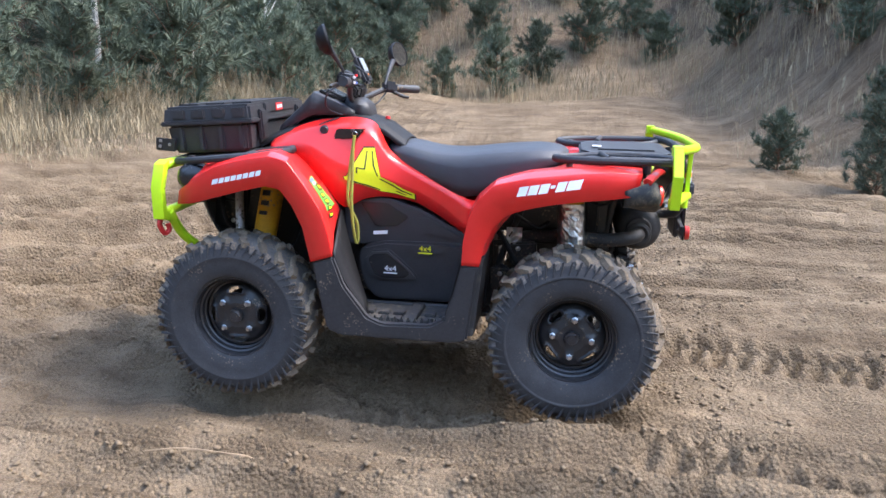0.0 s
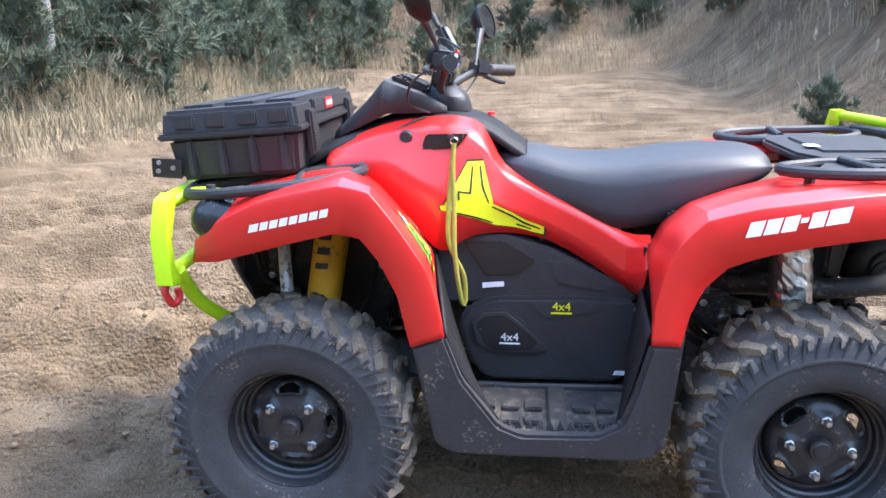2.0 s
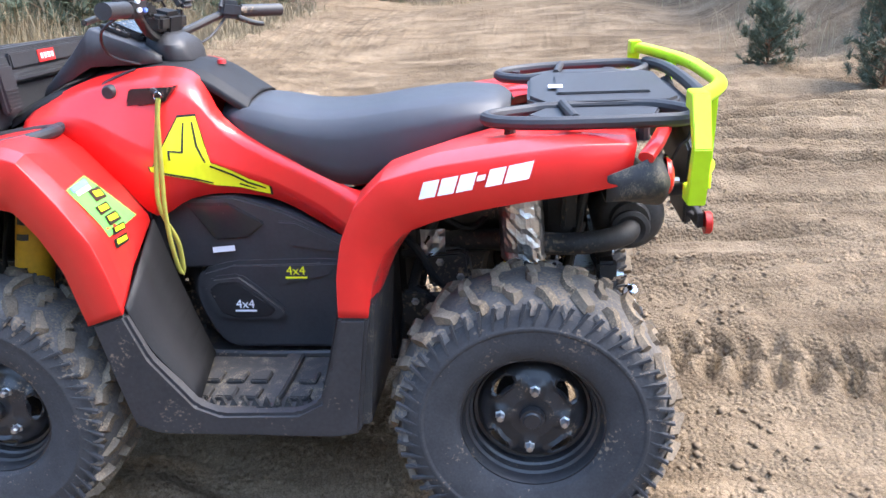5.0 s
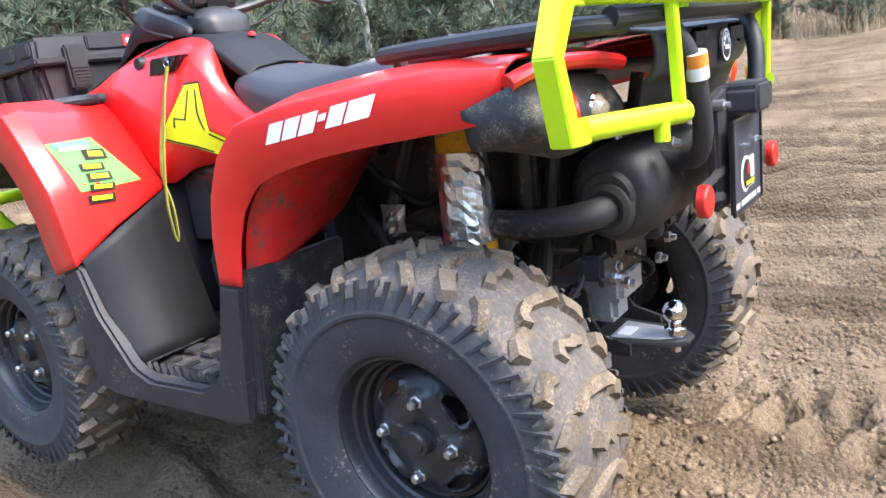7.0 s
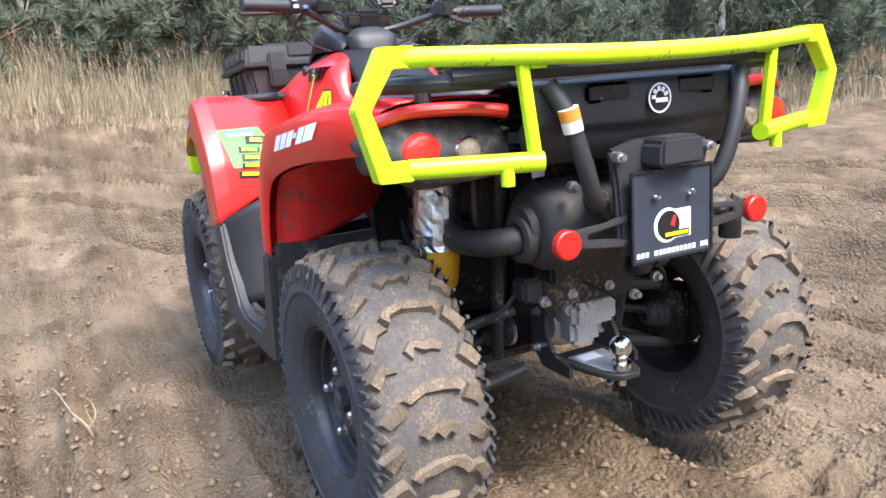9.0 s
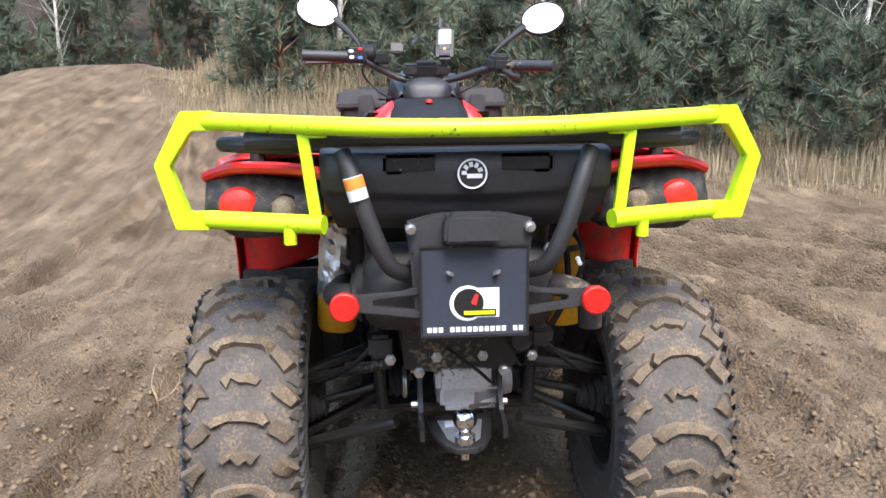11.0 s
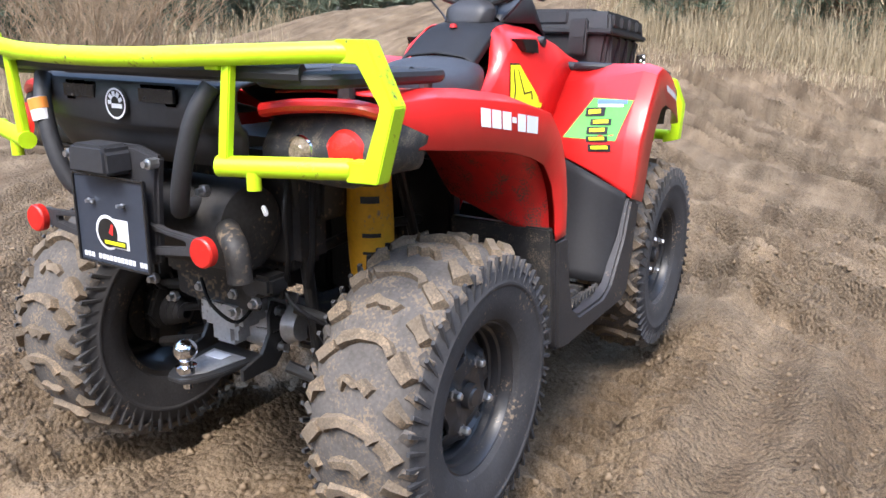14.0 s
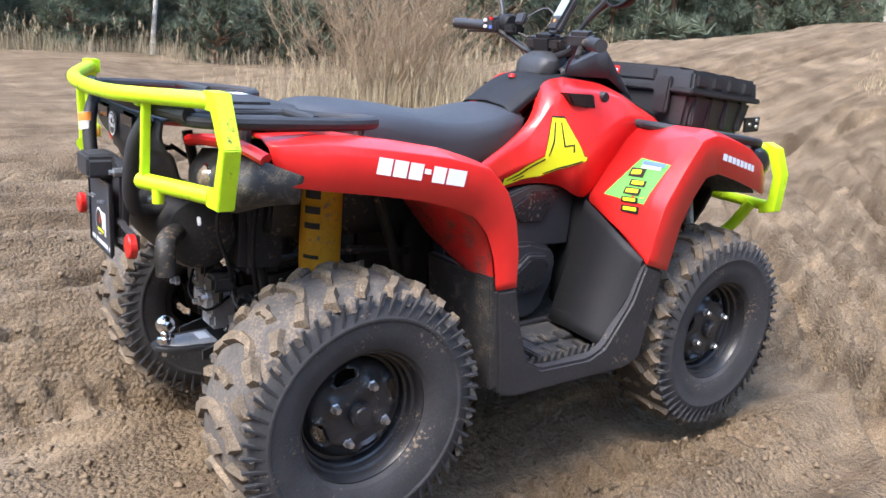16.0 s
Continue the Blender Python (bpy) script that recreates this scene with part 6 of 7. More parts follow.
# ---- loose things on the quad bike ----
def cargo_box():
    box = tagged(new("cargo_box"), "black ribbed plastic cargo case on the front rack", "case")
    x0, x1, y0, y1, z0, z1 = -1.0, -0.645, -0.315, 0.315, 0.915, 1.03
    own = bmesh.new()
    bmesh.ops.create_cube(own, size=1.0, matrix=pose((x0 + x1) / 2, 0, (z0 + z1) / 2) @ Matrix.Diagonal((x1 - x0, y1 - y0, z1 - z0, 1)))
    for v in own.verts:
        if v.co.z < 0.95:
            v.co.x = (x0 + x1) / 2 + (v.co.x - (x0 + x1) / 2) * 0.93
            v.co.y *= 0.95
    bmesh.ops.bevel(own, geom=own.edges[:], offset=0.012, segments=2, affect="EDGES")
    body = part("body", own, BLACK, box, "ribbed black tub")
    lid = bmesh.new()
    bmesh.ops.create_cube(lid, size=1.0, matrix=pose((x0 + x1) / 2, 0, 1.068) @ Matrix.Diagonal((x1 - x0 + 0.02, y1 - y0 + 0.02, 0.066, 1)))
    for v in lid.verts:
        if v.co.z > 1.075:
            v.co.x = (x0 + x1) / 2 + (v.co.x - (x0 + x1) / 2) * 0.96
            v.co.y *= 0.97
    bmesh.ops.bevel(lid, geom=lid.edges[:], offset=0.01, segments=2, affect="EDGES")
    top = part("lid", lid, BLACK, box, "black lid with raised ribs")
    part("seam_lip", block(((x0 + x1) / 2, 0, 1.035), (x1 - x0 + 0.035, y1 - y0 + 0.035, 0.018), 0.005), BLACK, box)
    for s in (-1, 1):
        for i in range(4):
            part("rib", block((x0 + 0.06 + 0.085 * i, s * 0.309, 0.975), (0.022, 0.02, 0.10), 0.005), BLACK, body)
            part("rib", block((x0 + 0.06 + 0.085 * i, s * 0.322, 1.07), (0.055, 0.014, 0.036), 0.004), BLACK, top)
        latch = part("latch", block((x1 + 0.014, s * 0.215, 1.015), (0.022, 0.062, 0.12), 0.006), BLACK, box, "ribbed black latch")
        for i in range(6):
            part("latch_rib", block((x1 + 0.026, s * 0.215, 0.968 + 0.009 * i), (0.004, 0.05, 0.004), 0.001), BLACK, latch)
        part("hinge_bracket", prism([(x0 - 0.05, 0.935), (x0 + 0.03, 0.925), (x0 + 0.04, 0.975), (x0 - 0.045, 0.985)], "y", s * 0.318, s * 0.328, 0.002), FRAME, box, "steel bracket with bolts")
        for dx, dz in ((-0.03, 0.95), (0.012, 0.955), (-0.025, 0.972)):
            part("bolt", lathe([(0.0, 0.006), (0.006, 0.005), (0.007, 0.0)], "y", (x0 + dx, s * 0.328, dz), 8, flip=s), ZINC, box)
    for i in range(3):
        part("lid_panel", block((x0 + 0.07 + 0.115 * i, 0, 1.103), (0.09, 0.50, 0.012), 0.005), BLACK, top)
    part("front_rail", block((x1 + 0.006, 0, 1.078), (0.016, 0.34, 0.04), 0.004), BLACK, top)
    part("brand_patch", block((x1 + 0.0155, -0.02, 1.078), (0.002, 0.075, 0.032), 0.001), DECAL_R, top, "red patch with white bars")
    for i in range(4):
        part("patch_bar", block((x1 + 0.0172, -0.043 + 0.016 * i, 1.078), (0.001, 0.01, 0.014), 0), DECAL_W, top, "white bar")
    box.matrix_basis = pose(x1, 0, 0.94) @ pose(0, 0, 0, 0, -4, 0) @ pose(-x1, 0, -0.925)
    return box


def navigator():
    dev = tagged(new("handheld_navigator"), "grey handheld navigator in a holder on the handlebar", "navigator")
    m = pose(-0.292, 0.065, 1.25, 0, -62, 172)
    def at(c, s, b, mt, name, label=""):
        own = block(c, s, b)
        return part(name, merge(None, own, m), mt, dev, label)
    at((0, 0, 0), (0.125, 0.058, 0.03), 0.01, BLACK, "case")
    at((-0.018 * -1, 0, 0.0155), (0.06, 0.044, 0.002), 0.001, SCREEN, "screen", "pale grey screen")
    for i in range(2):
        for j in range(3):
            at((-0.028 - 0.016 * i, -0.014 + 0.014 * j, 0.016), (0.009, 0.009, 0.003), 0.001, DECAL_O if (i, j) == (0, 1) else BLACK, "key")
    part("antenna", merge(None, tube([(0.06, 0.018, 0), (0.10, 0.018, 0)], 0.008, smooth=False), m), BLACK, dev)
    part("holder_arm", tube([(-0.285, 0.06, 1.19), (-0.29, 0.05, 1.15), (-0.295, 0.04, 1.13)], 0.009), BLACK, dev)
    return dev


def lanyard():
    strap = tagged(new("key_lanyard"), "olive green webbing lanyard hanging from the ignition key", "lanyard")
    for k, dx in ((0, 0.0), (1, 0.014)):
        pts = [(-0.253, -0.213, 0.998), (-0.255 - dx * 0.2, -0.232, 0.94), (-0.25 - dx, -0.262, 0.84), (-0.248 - dx, -0.285, 0.74), (-0.24 + dx * 1.2, -0.30, 0.66), (-0.228 + dx * 0.7, -0.305, 0.59), (-0.225 + (0 if k else 0.004), -0.305, 0.572)]
        own = bmesh.new()
        line = catmull(pts, 6)
        rows = [[p + Vector((-0.0065, 0.003 * k, 0)), p + Vector((0.0065, 0.003 * k - 0.002, 0))] for p in line]
        grid_faces(own, rows)
        part("band", own, WEBBING, strap, thick=0.0015)
    ring = lathe([(0.008, 0.0), (0.0095, 0.0015), (0.011, 0.0), (0.0095, -0.0015)], "y", (-0.253, -0.214, 1.003), 16)
    part("key_ring", ring, CHROME, strap, "steel ring")
    part("key", block((-0.262, -0.205, 1.014), (0.02, 0.02, 0.012), 0.003, (0, 30, 0)), BLACK, strap, "black key head")
    return strap


def sand_clods():
    """Loose crumbs of sand on the ruts and their banks."""
    r = random.Random(17)
    v, f = [], []
    xs = np.array([r.gauss(0.3, 2.0) for _ in range(26000)])
    ys = np.array([r.gauss(-0.2, 1.8) for _ in range(26000)])
    keep = vnoise(xs * 1.7 + 3, ys * 2.6 + 5) > 0.42
    xs, ys = xs[keep], ys[keep]
    for x, y, z in zip(xs, ys, height(xs, ys)):
        s = 0.003 + 0.013 * r.random() ** 4
        k = len(v)
        for dx, dy, dz in ((1, 0, 0), (0, 1, 0), (-1, 0, 0), (0, -1, 0), (0, 0, 1), (0, 0, -1)):
            j = s * r.uniform(0.7, 1.25)
            v.append((x + dx * j + r.gauss(0, s * 0.2), y + dy * j + r.gauss(0, s * 0.2), z + s * 0.25 + dz * j * 0.75))
        f += [(k, k + 1, k + 4), (k + 1, k + 2, k + 4), (k + 2, k + 3, k + 4), (k + 3, k, k + 4), (k + 1, k, k + 5), (k + 2, k + 1, k + 5), (k + 3, k + 2, k + 5), (k, k + 3, k + 5)]
    me = bpy.data.meshes.new("sand_clods")
    me.from_pydata(v, [], f)
    me.shade_smooth()
    me.materials.append(CLOD)
    return tagged(new("sand_clods", me), "loose crumbs and clods of damp sand on the ruts", "sand", kind="stuff")


def dead_twig(x, y, turn):
    m = pose(x, y, ground_z(x, y), 0, 0, turn)
    bm = tube([(0, 0, -0.02), (0.02, 0.01, 0.04), (0.10, 0.02, 0.07), (0.24, 0.0, 0.09), (0.36, -0.02, 0.08)], [0.004, 0.004, 0.003, 0.0025, 0.0015], n=6)
    tube([(0.02, 0.01, 0.03), (0.10, -0.05, 0.03), (0.22, -0.09, 0.035), (0.34, -0.10, 0.03)], [0.0035, 0.003, 0.002, 0.0012], n=6, bm=bm)
    tube([(0.0, 0.0, 0.0), (-0.03, 0.01, 0.05), (-0.02, 0.02, 0.11)], [0.0035, 0.0025, 0.0012], n=6, bm=bm)
    tw = link_mesh("dead_twig", merge(None, bm, m), TWIG)
    return tagged(tw, "thin bare dead twig sticking out of the sand", "twig")


sand_clods()
dead_twig(-0.38, -1.0, 200)
cargo_box()
navigator()
lanyard()

# ---- trees, bushes and grass ----
vr = random.Random(11)


def raw_mesh(name, verts, faces, materials, slots=None, smooth_faces=True):
    me = bpy.data.meshes.new(name)
    me.from_pydata(verts, [], faces)
    for m in materials:
        me.materials.append(m)
    if slots is not None:
        me.polygons.foreach_set("material_index", slots)
    if smooth_faces:
        me.shade_smooth()
    return me


def stick(verts, faces, a, b, ra, rb, n=5):
    a, b = Vector(a), Vector(b)
    d = (b - a).normalized()
    s = d.cross(Vector((0.31, 0.17, 0.93))).normalized()
    t = d.cross(s)
    k = len(verts)
    for p, r in ((a, ra), (b, rb)):
        for i in range(n):
            w = 2 * math.pi * i / n
            verts.append(tuple(p + (s * math.cos(w) + t * math.sin(w)) * r))
    for i in range(n):
        j = (i + 1) % n
        faces.append((k + i, k + j, k + n + j, k + n + i))


def tuft(verts, faces, p, d, size, count, r, width=0.045):
    """A brush of needles round the end of a twig."""
    d = Vector(d).normalized()
    for _ in range(count):
        w = Vector((r.gauss(0, 1), r.gauss(0, 1), r.gauss(0, 1) + 0.35)).normalized()
        w = (d * 0.75 + w).normalized()
        q = Vector(p) - d * r.uniform(0, 0.7) * size
        s = w.cross(Vector((r.gauss(0, 1), r.gauss(0, 1), r.gauss(0, 1)))).normalized() * size * width
        tip = q + w * size * r.uniform(0.7, 1.15)
        k = len(verts)
        verts += [tuple(q - s), tuple(q + s), tuple(tip)]
        faces.append((k, k + 1, k + 2))


def pine_meshes(seed, tall, bare, spread, needles, tuft_size, whorls, trunk_r):
    """Trunk with limbs, and crown of needle brushes, of one pine."""
    r = random.Random(seed)
    tv, tf, cv, cf = [], [], [], []
    lean = Vector((r.uniform(-0.04, 0.04), r.uniform(-0.04, 0.04), 1))
    pts = [Vector((0, 0, -0.25))]
    m = 7
    for i in range(1, m + 1):
        z = tall * i / m
        pts.append(Vector((lean.x * z + r.uniform(-0.02, 0.02) * tall * 0.15, lean.y * z + r.uniform(-0.02, 0.02) * tall * 0.15, z)))
    for i in range(m):
        stick(tv, tf, pts[i], pts[i + 1], trunk_r * (1 - 0.9 * i / m), trunk_r * (1 - 0.9 * (i + 1) / m), 7)
    for k in range(whorls):
        f = bare + (1 - bare) * (k + r.uniform(-0.25, 0.25)) / whorls
        f = min(max(f, 0.03), 0.985)
        z = f * tall
        base = Vector((lean.x * z, lean.y * z, z))
        g = (f - bare) / (1 - bare)
        reach = spread * (1 - max(g, 0)) ** 0.55 * (0.75 if g < 0.1 else 1.0) + 0.10 * spread
        for b in range(r.randint(4, 6)):
            a = r.uniform(0, 2 * math.pi)
            rise = r.uniform(0.1, 0.5) + 0.5 * g
            out = Vector((math.cos(a), math.sin(a), rise)).normalized()
            ln = reach * r.uniform(0.6, 1.15)
            tip = base + out * ln + Vector((0, 0, 0.12 * ln))
            stick(tv, tf, base, tip, 0.012 + 0.01 * ln, 0.004, 4)
            for s in range(max(3, int(ln / (tuft_size * 0.8)))):
                q = 0.3 + 0.7 * (s + r.random()) / max(3, int(ln / (tuft_size * 0.8)))
                p = base.lerp(tip, min(q, 1)) + Vector((r.gauss(0, 0.11), r.gauss(0, 0.11), r.gauss(0, 0.07))) * ln
                tuft(cv, cf, p, out + Vector((r.gauss(0, 0.5), r.gauss(0, 0.5), 0.45)), tuft_size * r.uniform(0.8, 1.25), needles, r)
    top = pts[-1]
    tuft(cv, cf, top + Vector((0, 0, tuft_size * 0.4)), (0, 0, 1), tuft_size * 1.2, needles * 2, r)
    return tv, tf, cv, cf


def make_tree(name, seed, tall, bare, spread, needles, tuft_size, whorls, trunk_r, bark, leaf, label):
    tv, tf, cv, cf = pine_meshes(seed, tall, bare, spread, needles, tuft_size, whorls, trunk_r)
    root = tagged(new(name), label, "tree", "pines round the pit")
    trunk = new("trunk", raw_mesh("trunk", tv, tf, [bark]))
    crown = new("crown", raw_mesh("crown", cv, cf, [leaf], smooth_faces=False))
    trunk.parent = crown.parent = root
    return root


def put(tree, x, y, size=1.0, sink=0.05):
    m = pose(x, y, ground_z(x, y) - sink, 0, 0, vr.uniform(0, 360))
    c = copy_thing(tree, m)
    c.scale = (size * vr.uniform(0.9, 1.1), size * vr.uniform(0.9, 1.1), size)
    return c


young = [make_tree("young_pine", 21 + i, 2.2 + 0.45 * i, 0.03, 1.1 + 0.12 * i, 40, 0.25, 12 + i, 0.045, BARK, NEEDLE, "bushy young green pine at the edge of the sand") for i in range(3)]
mid = [make_tree("pine_tree", 41 + i, 5.5 + 1.0 * i, 0.12, 1.5, 28, 0.42, 13, 0.08, BARK, NEEDLE, "dense dark green pine in the thicket") for i in range(2)]
tall = [make_tree("tall_pine", 61 + i, 14.0 + 1.5 * i, 0.5, 2.4, 24, 0.75, 11, 0.15, BARK, NEEDLE_FAR, "tall pine with bare brown trunk in the wood") for i in range(2)]
protos = young + mid + tall


def birch_mesh(seed, tall_m):
    r = random.Random(seed)
    v, f = [], []
    p, d = Vector((0, 0, -0.2)), Vector((r.uniform(-0.1, 0.1), r.uniform(-0.1, 0.1), 1))
    n = 8
    for i in range(n):
        q = p + d * tall_m / n
        stick(v, f, p, q, 0.055 * (1 - 0.85 * i / n), 0.055 * (1 - 0.85 * (i + 1) / n), 6)
        if i > 1:
            for _ in range(4):
                a = r.uniform(0, 6.28)
                ln = r.uniform(0.5, 1.2)
                b = p.lerp(q, r.random())
                tip = b + Vector((math.cos(a) * 0.6, math.sin(a) * 0.6, 1)) * ln
                stick(v, f, b, tip, 0.012, 0.003, 3)
                for _ in range(3):
                    e = b.lerp(tip, r.uniform(0.3, 0.9))
                    stick(v, f, e, e + Vector((r.gauss(0, 0.3), r.gauss(0, 0.3), r.uniform(0.1, 0.5))), 0.005, 0.002, 3)
        p, d = q, d + Vector((r.uniform(-0.08, 0.08), r.uniform(-0.08, 0.08), 0))
    return raw_mesh("birch", v, f, [BIRCH])


birches = [tagged(new("birch_tree", birch_mesh(81 + i, 5.0 + i)), "slim leafless white birch among the pines", "tree", "birches in the thicket") for i in range(2)]
protos += birches


def scatter(polys, count, trees, lo, hi, size, limit=None, gap=0.8):
    placed, tries = [], 0
    while len(placed) < count and tries < count * 60:
        tries += 1
        x, y = vr.uniform(*limit[0]), vr.uniform(*limit[1])
        p = polys
        ax, ay = np.array([x]), np.array([y])
        if not inside(p, ax, ay)[0]:
            continue
        d = edge_distance(p, ax, ay)[0]
        if not lo <= d <= hi or any((x - a) ** 2 + (y - b) ** 2 < gap * gap for a, b in placed):
            continue
        placed.append((x, y))
        put(vr.choice(trees), x, y, vr.uniform(*size))


scatter(THICKET, 75, young, 0.7, 4.0, (0.6, 1.05), ((-26, -3), (-3, 28)), 0.95)
scatter(THICKET, 55, mid, 2.8, 12, (0.7, 1.1), ((-34, -3), (-6, 34)), 1.4)
scatter(THICKET, 90, tall, 5.5, 22, (0.8, 1.15), ((-45, -4), (-8, 40)), 1.6)
scatter(THICKET, 16, birches, 1.0, 7, (0.8, 1.3), ((-24, -3), (-3, 24)), 1.2)
scatter(SOUTH_EDGE, 45, young, 0.3, 5, (0.7, 1.2), ((-30, 20), (-34, -10)), 1.2)
scatter(SOUTH_EDGE, 70, mid, 1.2, 10, (0.7, 1.15), ((-34, 24), (-38, -10)), 1.6)
scatter(SOUTH_EDGE, 110, tall, 4, 22, (0.8, 1.15), ((-45, 25), (-50, -10)), 1.8)
scatter(SOUTH_EDGE, 10, birches, 0.5, 6, (0.9, 1.3), ((-26, 10), (-30, -10)), 1.5)
# young pines on the slope and along the far bank
for x, y, s in ((3.1, 6.6, 0.34), (3.95, 5.8, 0.34), (4.5, 7.4, 0.36), (5.3, 8.3, 0.4), (5.0, 10.2, 0.4), (6.1, 9.7, 0.45), (6.6, 8.2, 0.45), (5.4, 14.2, 0.8), (6.6, 16.4, 0.9), (4.6, 17.6, 0.8), (5.7, 12.4, 0.8), (7.2, 11.6, 0.7), (8.6, 12.5, 0.8), (7.4, 14.8, 0.9), (9.6, 15.5, 0.9), (11.2, 14.2, 0.9), (8.2, 18.0, 1.0),
                (-1.6, 20.5, 0.75), (-0.4, 22.0, 0.7), (-3.0, 19.0, 0.6), (1.0, 23.5, 0.8), (2.6, 25.5, 0.8), (3.4, 23.4, 0.7), (-2.4, 24.5, 0.9), (4.8, 26.0, 0.8), (0.2, 27.5, 0.9), (6.4, 24.0, 0.9)):
    put(vr.choice(young), x, y, s)
BANK = [(-8, 30), (12, 30), (30, 20), (45, 10), (70, 60), (-8, 70)]
scatter(BANK, 46, young, 0.2, 9, (0.7, 1.2), ((-8, 40), (15, 45)), 1.6)
scatter(BANK, 16, mid, 4, 14, (0.6, 1.0), ((-8, 45), (15, 50)), 2.2)
scatter(BANK, 18, birches, 2, 14, (0.9, 1.4), ((-8, 45), (15, 50)), 2.0)
scatter(BANK, 60, tall, 9, 30, (0.8, 1.1), ((-8, 55), (15, 60)), 2.2)
WEST = [(-29, -9.2), (-29, -4.2), (-60, 0), (-60, -20)]
scatter(WEST, 16, tall, 2.0, 20, (0.8, 1.1), ((-55, -29), (-12, -3)), 2.2)
scatter(WEST, 14, mid, 0.5, 14, (0.7, 1.1), ((-50, -29), (-12, -3)), 1.8)
EAST = [(24, 22), (22, -12), (40, -30), (60, 20)]
scatter(EAST, 50, tall, 0.5, 20, (0.8, 1.1), ((20, 50), (-25, 25)), 2.2)
for p in protos:
    for o in (p, *p.children_recursive):
        bpy.data.objects.remove(o)


def grass(name, spots, blades, tall_range, label, material=STRAW, spread=0.16):
    """Clumps of dry blades as one sheet of many thin, bent leaves."""
    r = random.Random(len(spots) * 7 + blades)
    v, f = [], []
    feet = height(np.array([p[0] for p in spots]), np.array([p[1] for p in spots])) - 0.02
    for (x, y, s), z in zip(spots, feet.tolist()):
        for _ in range(blades):
            a, t = r.uniform(0, 6.28), r.uniform(*tall_range) * s
            bx, by = x + r.gauss(0, spread), y + r.gauss(0, spread)
            lean = r.uniform(0.08, 0.95) * r.random() ** 0.5
            dx, dy = math.cos(a) * lean * t, math.sin(a) * lean * t
            w = r.uniform(0.0022, 0.0052)
            sx, sy = -math.sin(a) * w, math.cos(a) * w
            k = len(v)
            v += [(bx - sx, by - sy, z), (bx + sx, by + sy, z), (bx + dx * 0.35 + sx * 0.8, by + dy * 0.35 + sy * 0.8, z + t * 0.6),
                  (bx + dx * 0.35 - sx * 0.8, by + dy * 0.35 - sy * 0.8, z + t * 0.6), (bx + dx, by + dy, z + t * 0.97)]
            f += [(k, k + 1, k + 2, k + 3), (k + 3, k + 2, k + 4)]
            if r.random() < 0.08 * s:
                p = Vector((bx + dx, by + dy, z + t * 0.97))
                for j in range(4):
                    q = p + Vector((r.gauss(0, 0.012), r.gauss(0, 0.012), j * 0.035))
                    k = len(v)
                    v += [tuple(q + Vector((-0.014, 0.006, -0.03))), tuple(q + Vector((0.014, -0.006, -0.03))), tuple(q + Vector((dx * 0.1, dy * 0.1, 0.05)))]
                    f.append((k, k + 1, k + 2))
    return tagged(new(name, raw_mesh(name, v, f, [material], smooth_faces=False)), label, "grass", kind="stuff")


def along_edge(poly, count, lo, hi, limit, r, scale=(0.6, 1.1)):
    out = []
    g = np.random.default_rng(r.randint(0, 9999))
    while len(out) < count:
        x, y = g.uniform(*limit[0], 4000), g.uniform(*limit[1], 4000)
        d = edge_distance(poly, x, y) * np.where(inside(poly, x, y), 1, -1)
        for a, b, e in zip(x, y, d):
            if lo <= e <= hi:
                out.append((float(a), float(b), r.uniform(*scale) * (1.0 if e > 0.5 else 0.55)))
    return out[:count]


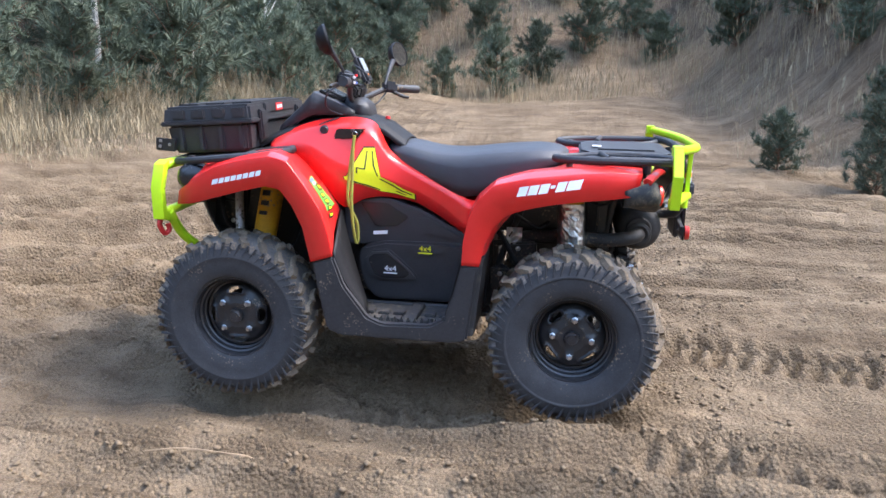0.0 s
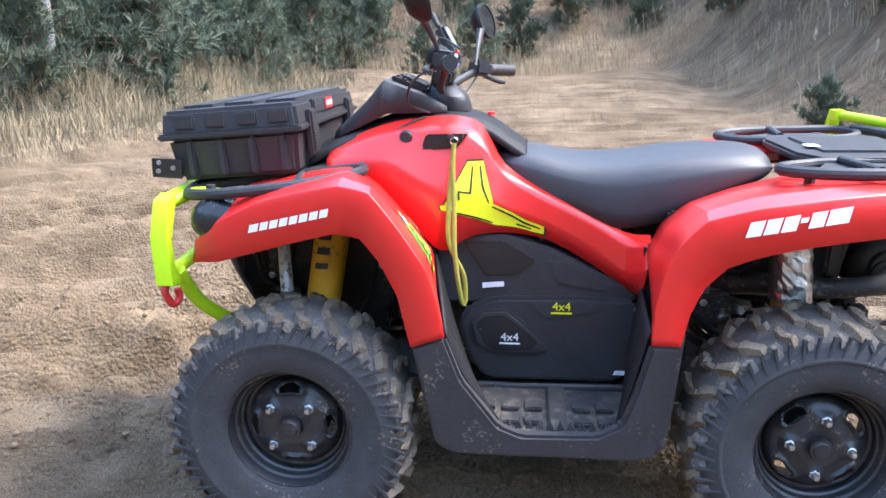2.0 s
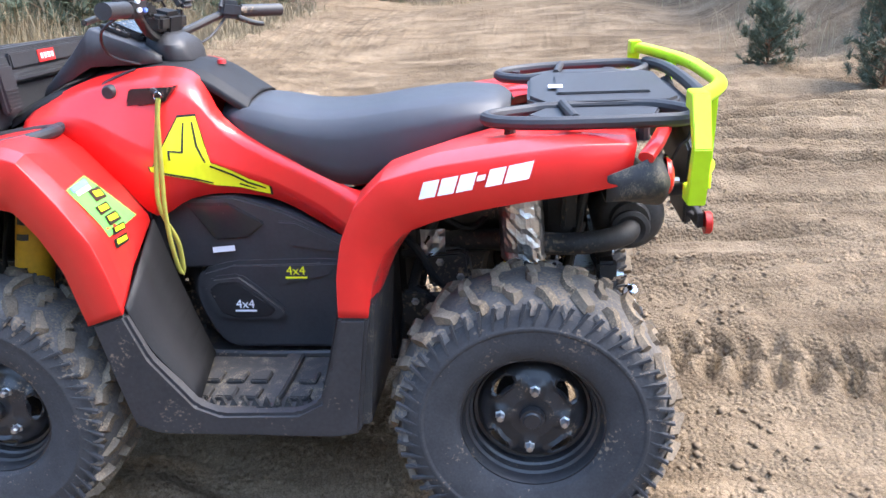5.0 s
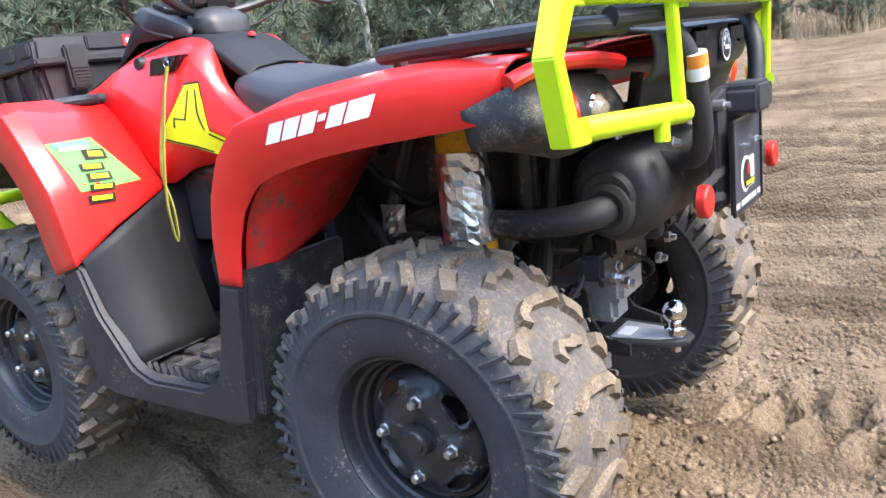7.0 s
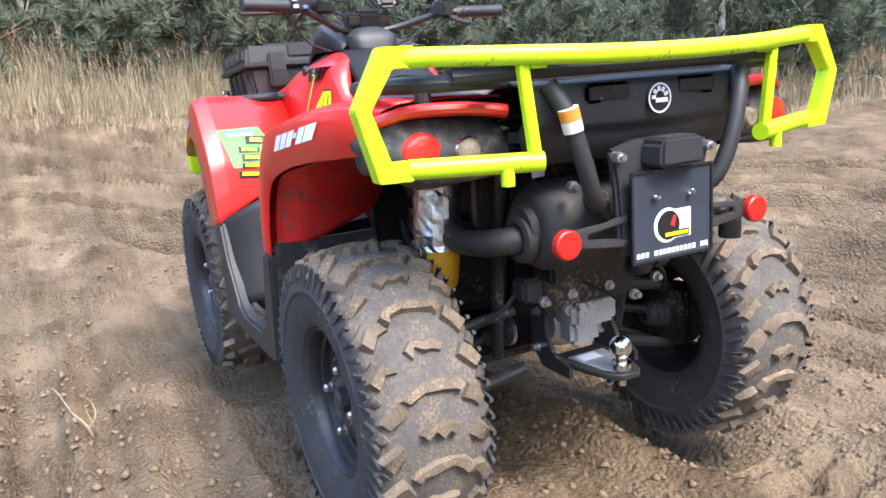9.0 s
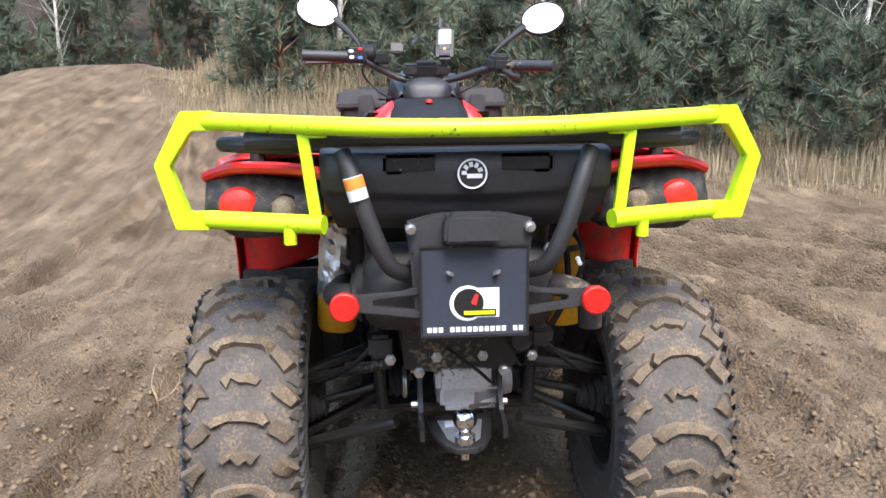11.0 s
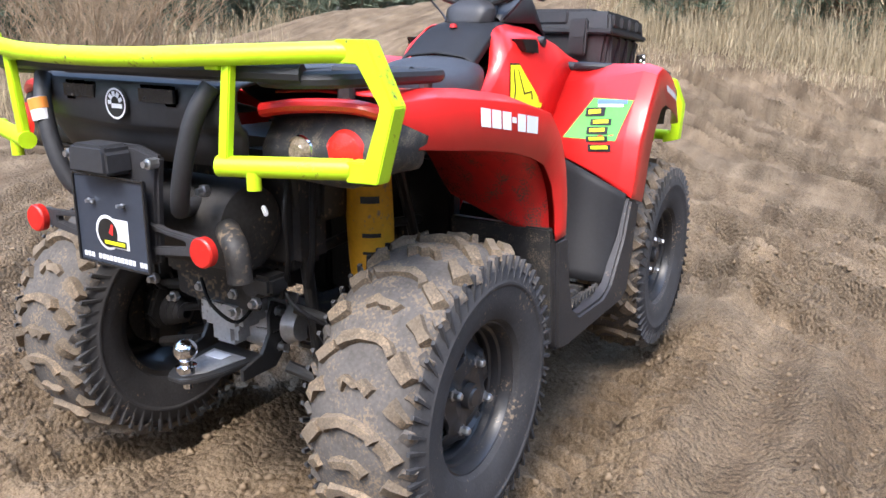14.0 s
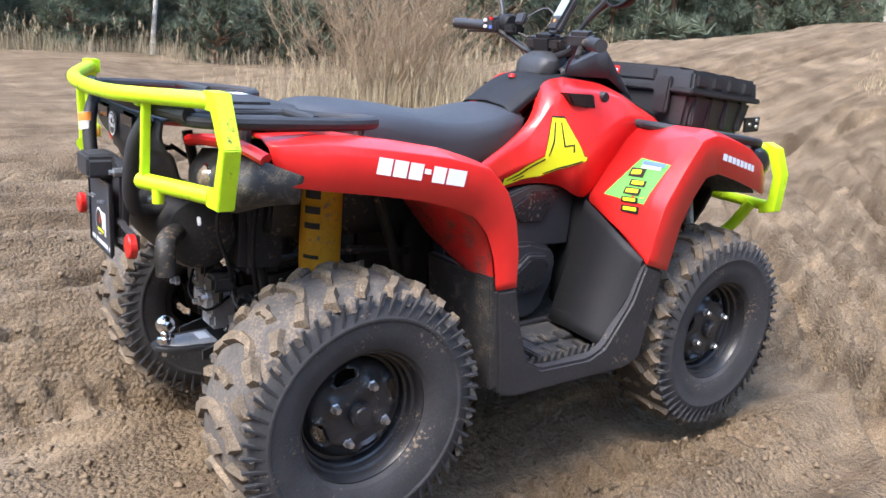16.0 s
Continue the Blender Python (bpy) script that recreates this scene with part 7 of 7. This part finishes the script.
gr = random.Random(5)
grass("tall_dry_grass", along_edge(THICKET, 1700, -0.1, 1.7, ((-18, -3), (-4, 15)), gr), 30, (0.35, 1.05), "tall pale dry grass with feathery heads before the pines")
grass("low_dry_grass", along_edge(THICKET, 1300, -0.8, 0.8, ((-18, -3), (-4, 15)), gr), 30, (0.06, 0.3), "flattened straw-coloured dry grass beside the sand", spread=0.25)
grass("far_dry_grass", along_edge(SOUTH_EDGE, 500, -0.8, 2.0, ((-28, 14), (-24, -12)), gr), 18, (0.5, 1.1), "pale dry grass along the edge of the wood", spread=0.3)
grass("bank_dry_grass", [(gr.uniform(-6, 14), gr.uniform(18, 34), gr.uniform(0.6, 1.2)) for _ in range(1300)] + [(gr.uniform(3.4, 12), gr.uniform(6.6, 18), gr.uniform(0.4, 0.9)) for _ in range(330)],
      16, (0.4, 0.9), "sparse dry grass and weeds on the bank", spread=0.35)


def bare_bush(x, y, high, seed, label, stems=60):
    """A leafless bush: stems that fan out from the foot, and thin twigs on them."""
    r = random.Random(seed)
    v, f, tv, tf = [], [], [], []
    for _ in range(stems):
        a, t = r.uniform(0, 6.28), high * r.uniform(0.45, 1.05)
        b = Vector((r.gauss(0, 0.4), r.gauss(0, 0.4), -0.05))
        lean = r.uniform(0.1, 0.95)
        p, d = b, Vector((math.cos(a) * lean, math.sin(a) * lean, 1)).normalized()
        for i in range(5):
            q = p + d * t / 5
            stick(v, f, p, q, 0.011 * (1 - i / 5.5), 0.011 * (1 - (i + 1) / 5.5), 4)
            if i:
                for _ in range(5):
                    e = p.lerp(q, r.random())
                    g = e + (d + Vector((r.gauss(0, 0.6), r.gauss(0, 0.6), 0.05))).normalized() * r.uniform(0.2, 0.6)
                    stick(tv, tf, e, g, 0.0045, 0.0018, 3)
                    stick(tv, tf, e.lerp(g, 0.5), e.lerp(g, 0.5) + Vector((r.gauss(0, 0.14), r.gauss(0, 0.14), 0.2)), 0.003, 0.0012, 3)
            p, d = q, (d + Vector((r.gauss(0, 0.08), r.gauss(0, 0.08), 0.0))).normalized()
    root = tagged(new("bare_bush"), label, "bush")
    root.location = (x, y, ground_z(x, y))
    for name, vs, fs in (("stem_clump", v, f), ("twig_clump", tv, tf)):
        tagged(new(name, raw_mesh(name, vs, fs, [TWIG])), kind="stuff").parent = root
    return root


bare_bush(-4.9, -8.2, 3.0, 3, "leafless brown bush standing in dry grass on the sand")
bare_bush(-5.6, -9.4, 2.6, 4, "leafless brown bush standing in dry grass on the sand", 40)
grass("bush_grass", [(-4.9 + gr.gauss(0, 0.9), -8.2 + gr.gauss(0, 0.9), gr.uniform(0.6, 1.0)) for _ in range(110)], 22, (0.3, 0.9), "dry grass round the foot of the leafless bush", spread=0.2)
